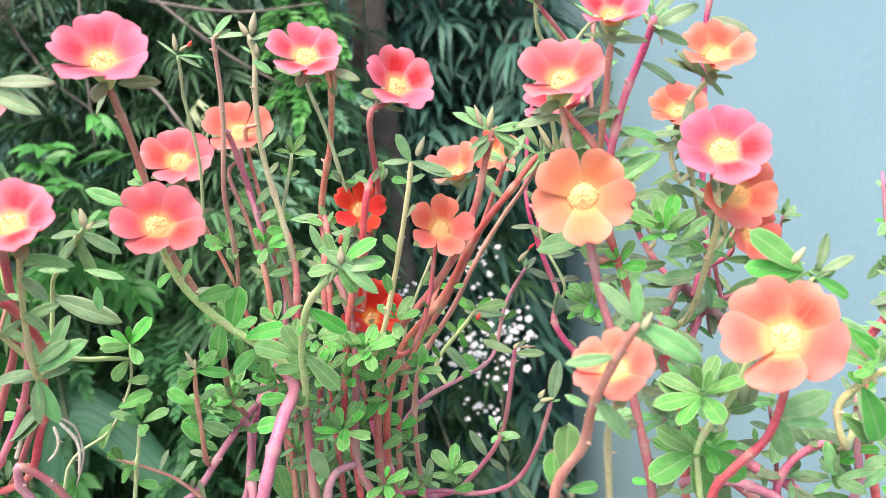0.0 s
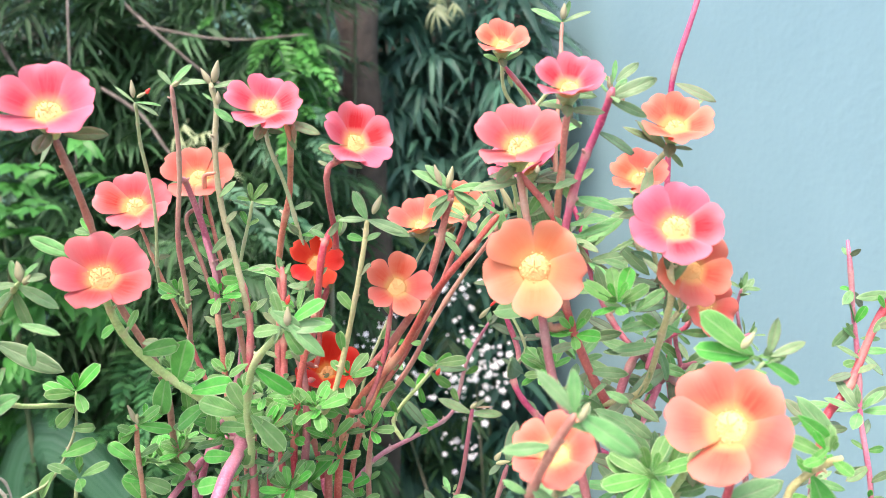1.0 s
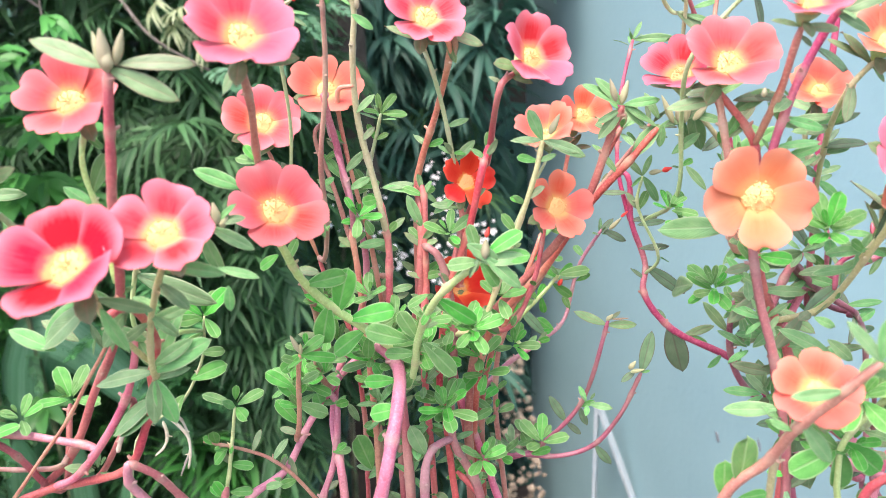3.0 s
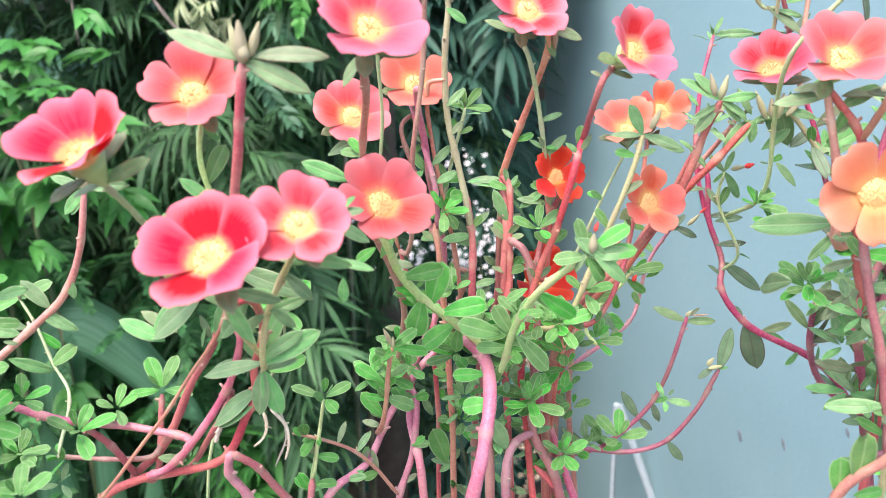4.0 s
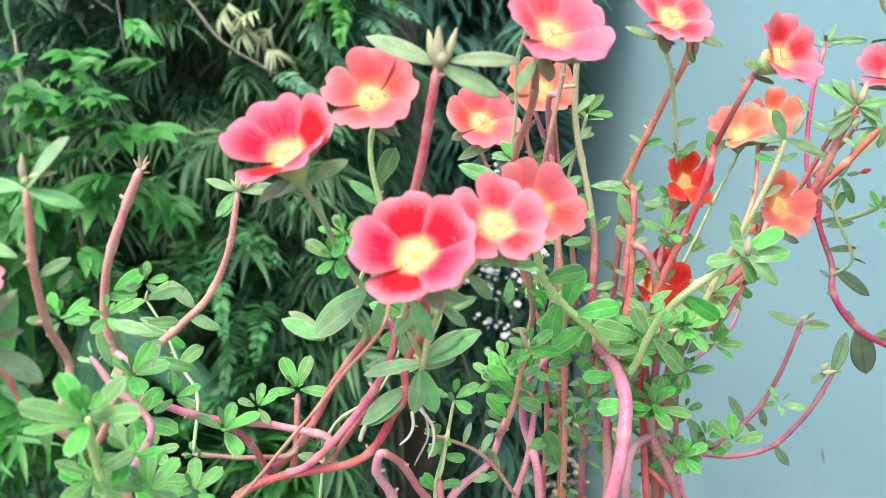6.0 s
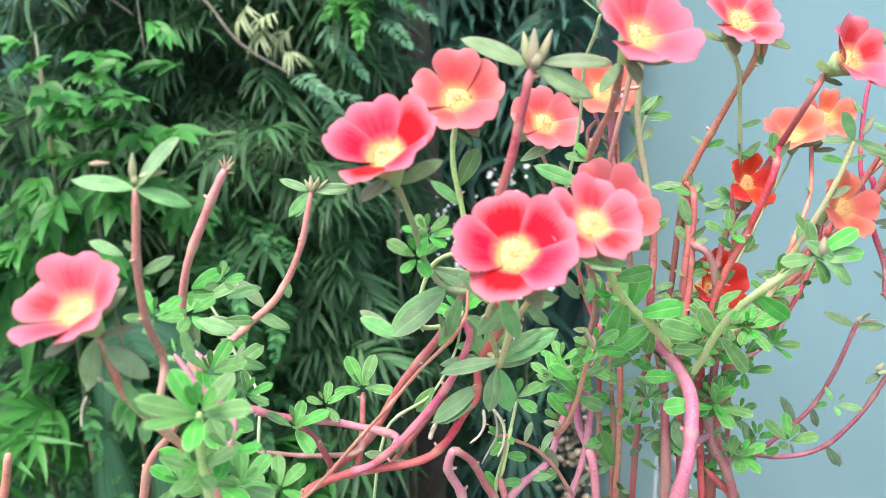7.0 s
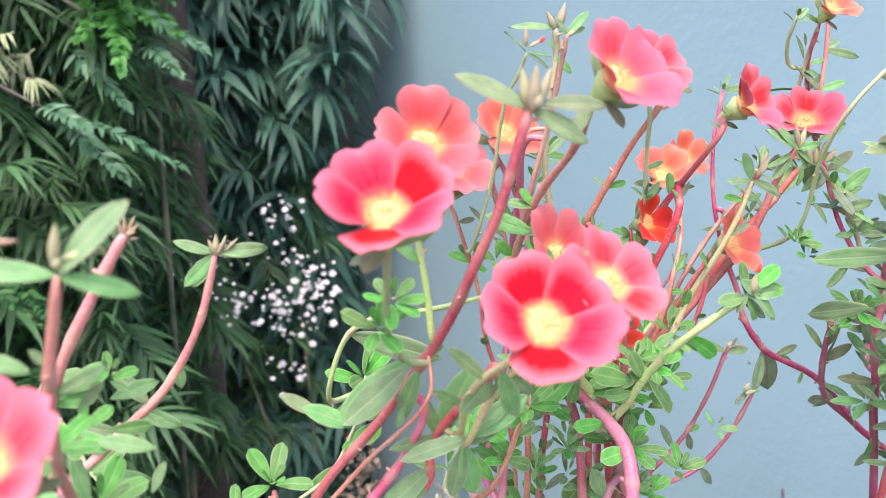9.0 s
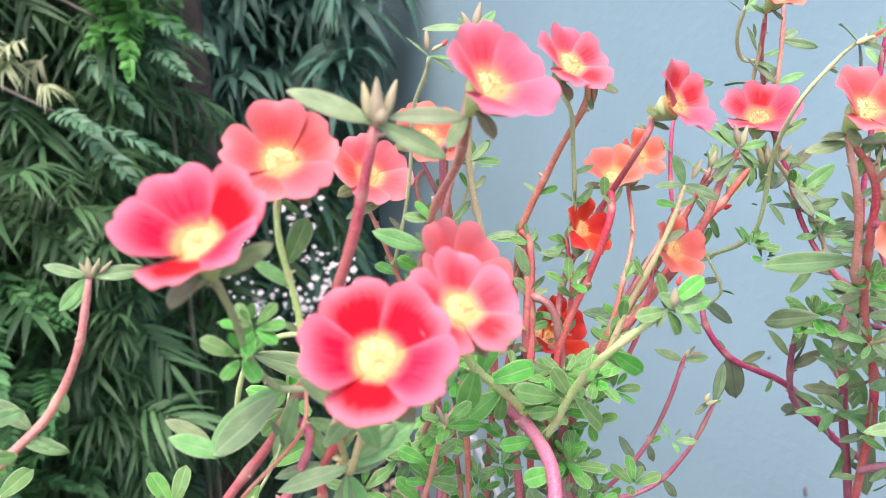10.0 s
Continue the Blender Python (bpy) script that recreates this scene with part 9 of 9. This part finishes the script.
rosette(base_c, back_plant, (-0.0624, 0.3519, 1.6046), (0.109, -0.537, 0.837), 0.0113, 6, "dull", 65, 101, 1.0)
rosette(base_e, back_plant, (-0.0186, 0.3823, 1.5546), (0.009, -0.468, 0.884), 0.0120, 6, "dull", 65, 102, 1.0)
rosette(base_c, back_plant, (-0.0810, 0.3475, 1.5989), (0.152, -0.514, 0.844), 0.0090, 5, "bright", 65, 103, 1.0)
bud_shoot = stem(left_plant, [(-0.1717, 0.3728, 1.6284), (-0.1911, 0.3440, 1.6394), (-0.1831, 0.3309, 1.6682), (-0.1570, 0.2965, 1.6841), (-0.1248, 0.2621, 1.7001)], 1.24, 0.89, "green")
leaf(bud_shoot, left_plant, (-0.1831, 0.3309, 1.6682), (-0.1480, 0.3237, 1.6554), "dull", 0.8)
leaf(bud_shoot, left_plant, (-0.1288, 0.2664, 1.6981), (-0.1307, 0.2655, 1.7070), "dull", 0.9)
leaf(bud_shoot, left_plant, (-0.1248, 0.2621, 1.7001), (-0.1155, 0.2619, 1.7016), "dull", 1.0)
leaf(bud_shoot, left_plant, (-0.1288, 0.2664, 1.6981), (-0.1416, 0.2665, 1.6976), "dull", 0.9)
leaf(bud_shoot, left_plant, (-0.1288, 0.2664, 1.6981), (-0.1146, 0.2673, 1.6895), "dull", 0.9)
leaf(bud_shoot, left_plant, (-0.1329, 0.2707, 1.6961), (-0.1280, 0.2725, 1.6787), "dull", 1.1)
leaf(bud_shoot, left_plant, (-0.1329, 0.2707, 1.6961), (-0.1440, 0.2717, 1.6862), "dull", 0.9)
leaf(bud_shoot, left_plant, (-0.1248, 0.2621, 1.7001), (-0.1184, 0.2614, 1.7063), "dull", 0.8)
bud(bud_shoot, left_plant, (-0.1244, 0.2622, 1.6994), (-0.1253, 0.2614, 1.7070), 0.0035)
bud(bud_shoot, left_plant, (-0.1239, 0.2623, 1.6984), (-0.1209, 0.2619, 1.7021), 0.0027)
for dx, dy, dz, w in ((0.0006, -0.0034, 0.0110, 0.0042), (-0.0012, 0.0024, 0.0076, 0.0036)):
    bud(big_bud_stem, left_plant, (-0.1461 + dx * 0.25, 0.2452 + dy * 0.25, 1.7480), (-0.1461 + dx, 0.2452 + dy, 1.7494 + dz), w)
bunch_stem_three = stem(back_plant, [(-0.0300, 0.3990, 1.4400), (-0.0330, 0.3840, 1.5800), (-0.0235, 0.3800, 1.6200), (-0.0015, 0.3760, 1.6520), (0.0150, 0.3700, 1.6800), (0.0260, 0.3640, 1.7040), (0.0330, 0.3590, 1.7200)], 1.45, 1.05, "russet")
rosette(bunch_stem_three, back_plant, (0.0330, 0.3590, 1.7200), (0.10, -0.50, 0.86), 0.0150, 7, "dull", 66, 401, 0.9)
bud(bunch_stem_three, back_plant, (0.0330, 0.3586, 1.7200), (0.0342, 0.3566, 1.7282), 0.0034)
bunch_stem_four = stem(back_plant, [(-0.0150, 0.4050, 1.4420), (-0.0250, 0.3950, 1.5800), (-0.0180, 0.3930, 1.6180), (0.0030, 0.3900, 1.6500), (0.0230, 0.3860, 1.6800), (0.0420, 0.3800, 1.7060), (0.0520, 0.3760, 1.7210)], 1.40, 1.00, "tan")
rosette(bunch_stem_four, back_plant, (0.0520, 0.3760, 1.7210), (0.25, -0.45, 0.86), 0.0145, 7, "olive", 66, 402, 0.9)
rosette(low_b, right_plant, (0.1002, 0.3150, 1.5862), (-0.10, -0.62, 0.78), 0.0190, 7, "bright", 66, 501, 1.0)
rosette(low_a, right_plant, (0.1106, 0.3250, 1.6102), (-0.10, -0.62, 0.78), 0.0210, 7, "dull", 66, 502, 1.0)
rosette(low_c, right_plant, (0.1599, 0.3100, 1.5829), (-0.10, -0.62, 0.78), 0.0150, 6, "bright", 66, 503, 1.0)
rosette(low_d, right_plant, (0.1876, 0.3200, 1.5818), (-0.10, -0.62, 0.78), 0.0150, 6, "dull", 66, 504, 1.0)
rosette(low_a, right_plant, (0.0965, 0.3350, 1.5971), (-0.10, -0.62, 0.78), 0.0150, 6, "dull", 66, 505, 1.0)
leaf(low_a, right_plant, (0.1289, 0.2900, 1.6035), (0.1475, 0.2860, 1.6165), "dull", 1.1)
leaf(low_a, right_plant, (0.1285, 0.2800, 1.6089), (0.1213, 0.2760, 1.5955), "dull", 1.2)
leaf(low_d, right_plant, (0.1592, 0.2900, 1.6169), (0.1680, 0.2860, 1.5980), "dull", 1.0)
leaf(low_d, right_plant, (0.1637, 0.3000, 1.6117), (0.1751, 0.2960, 1.6086), "dull", 0.9)
leaf(low_d, right_plant, (0.1578, 0.2900, 1.6085), (0.1613, 0.2860, 1.5994), "dull", 0.9)
leaf(low_d, right_plant, (0.1742, 0.3000, 1.6254), (0.1574, 0.2960, 1.6447), "dull", 0.9)
leaf(low_a, right_plant, (0.1038, 0.3200, 1.6162), (0.0882, 0.3160, 1.6172), "dull", 1.0)
leaf(low_a, right_plant, (0.1032, 0.3000, 1.6286), (0.0806, 0.2960, 1.6424), "dull", 0.8)
leaf(low_a, right_plant, (0.1074, 0.2700, 1.6397), (0.1086, 0.2660, 1.6215), "olive", 0.9)
leaf(low_a, right_plant, (0.1232, 0.3300, 1.6024), (0.1420, 0.3260, 1.6045), "dull", 0.9)
leaf(low_c, right_plant, (0.1545, 0.3300, 1.5894), (0.1599, 0.3260, 1.5847), "dull", 1.0)
# the dried calyx on the bare stem, and the small buds between three leaves
for k in range(7):
    a = k * 0.9
    bud(bare_stem, left_plant, (-0.2522, 0.2744, 1.7192), (-0.2514 + 0.0030 * math.cos(a), 0.2742 + 0.0012 * math.sin(2 * a), 1.7222 + 0.0026 * math.sin(a)), 0.0012, DRY_MESH)
for dx, dz, w in ((0.0004, 0.0072, 0.0026), (-0.0022, 0.0056, 0.0022), (0.0030, 0.0050, 0.0022)):
    bud(three_leaf_stem, left_plant, (-0.2294, 0.3096, 1.7062), (-0.2294 + dx, 0.3080, 1.7062 + dz), w)
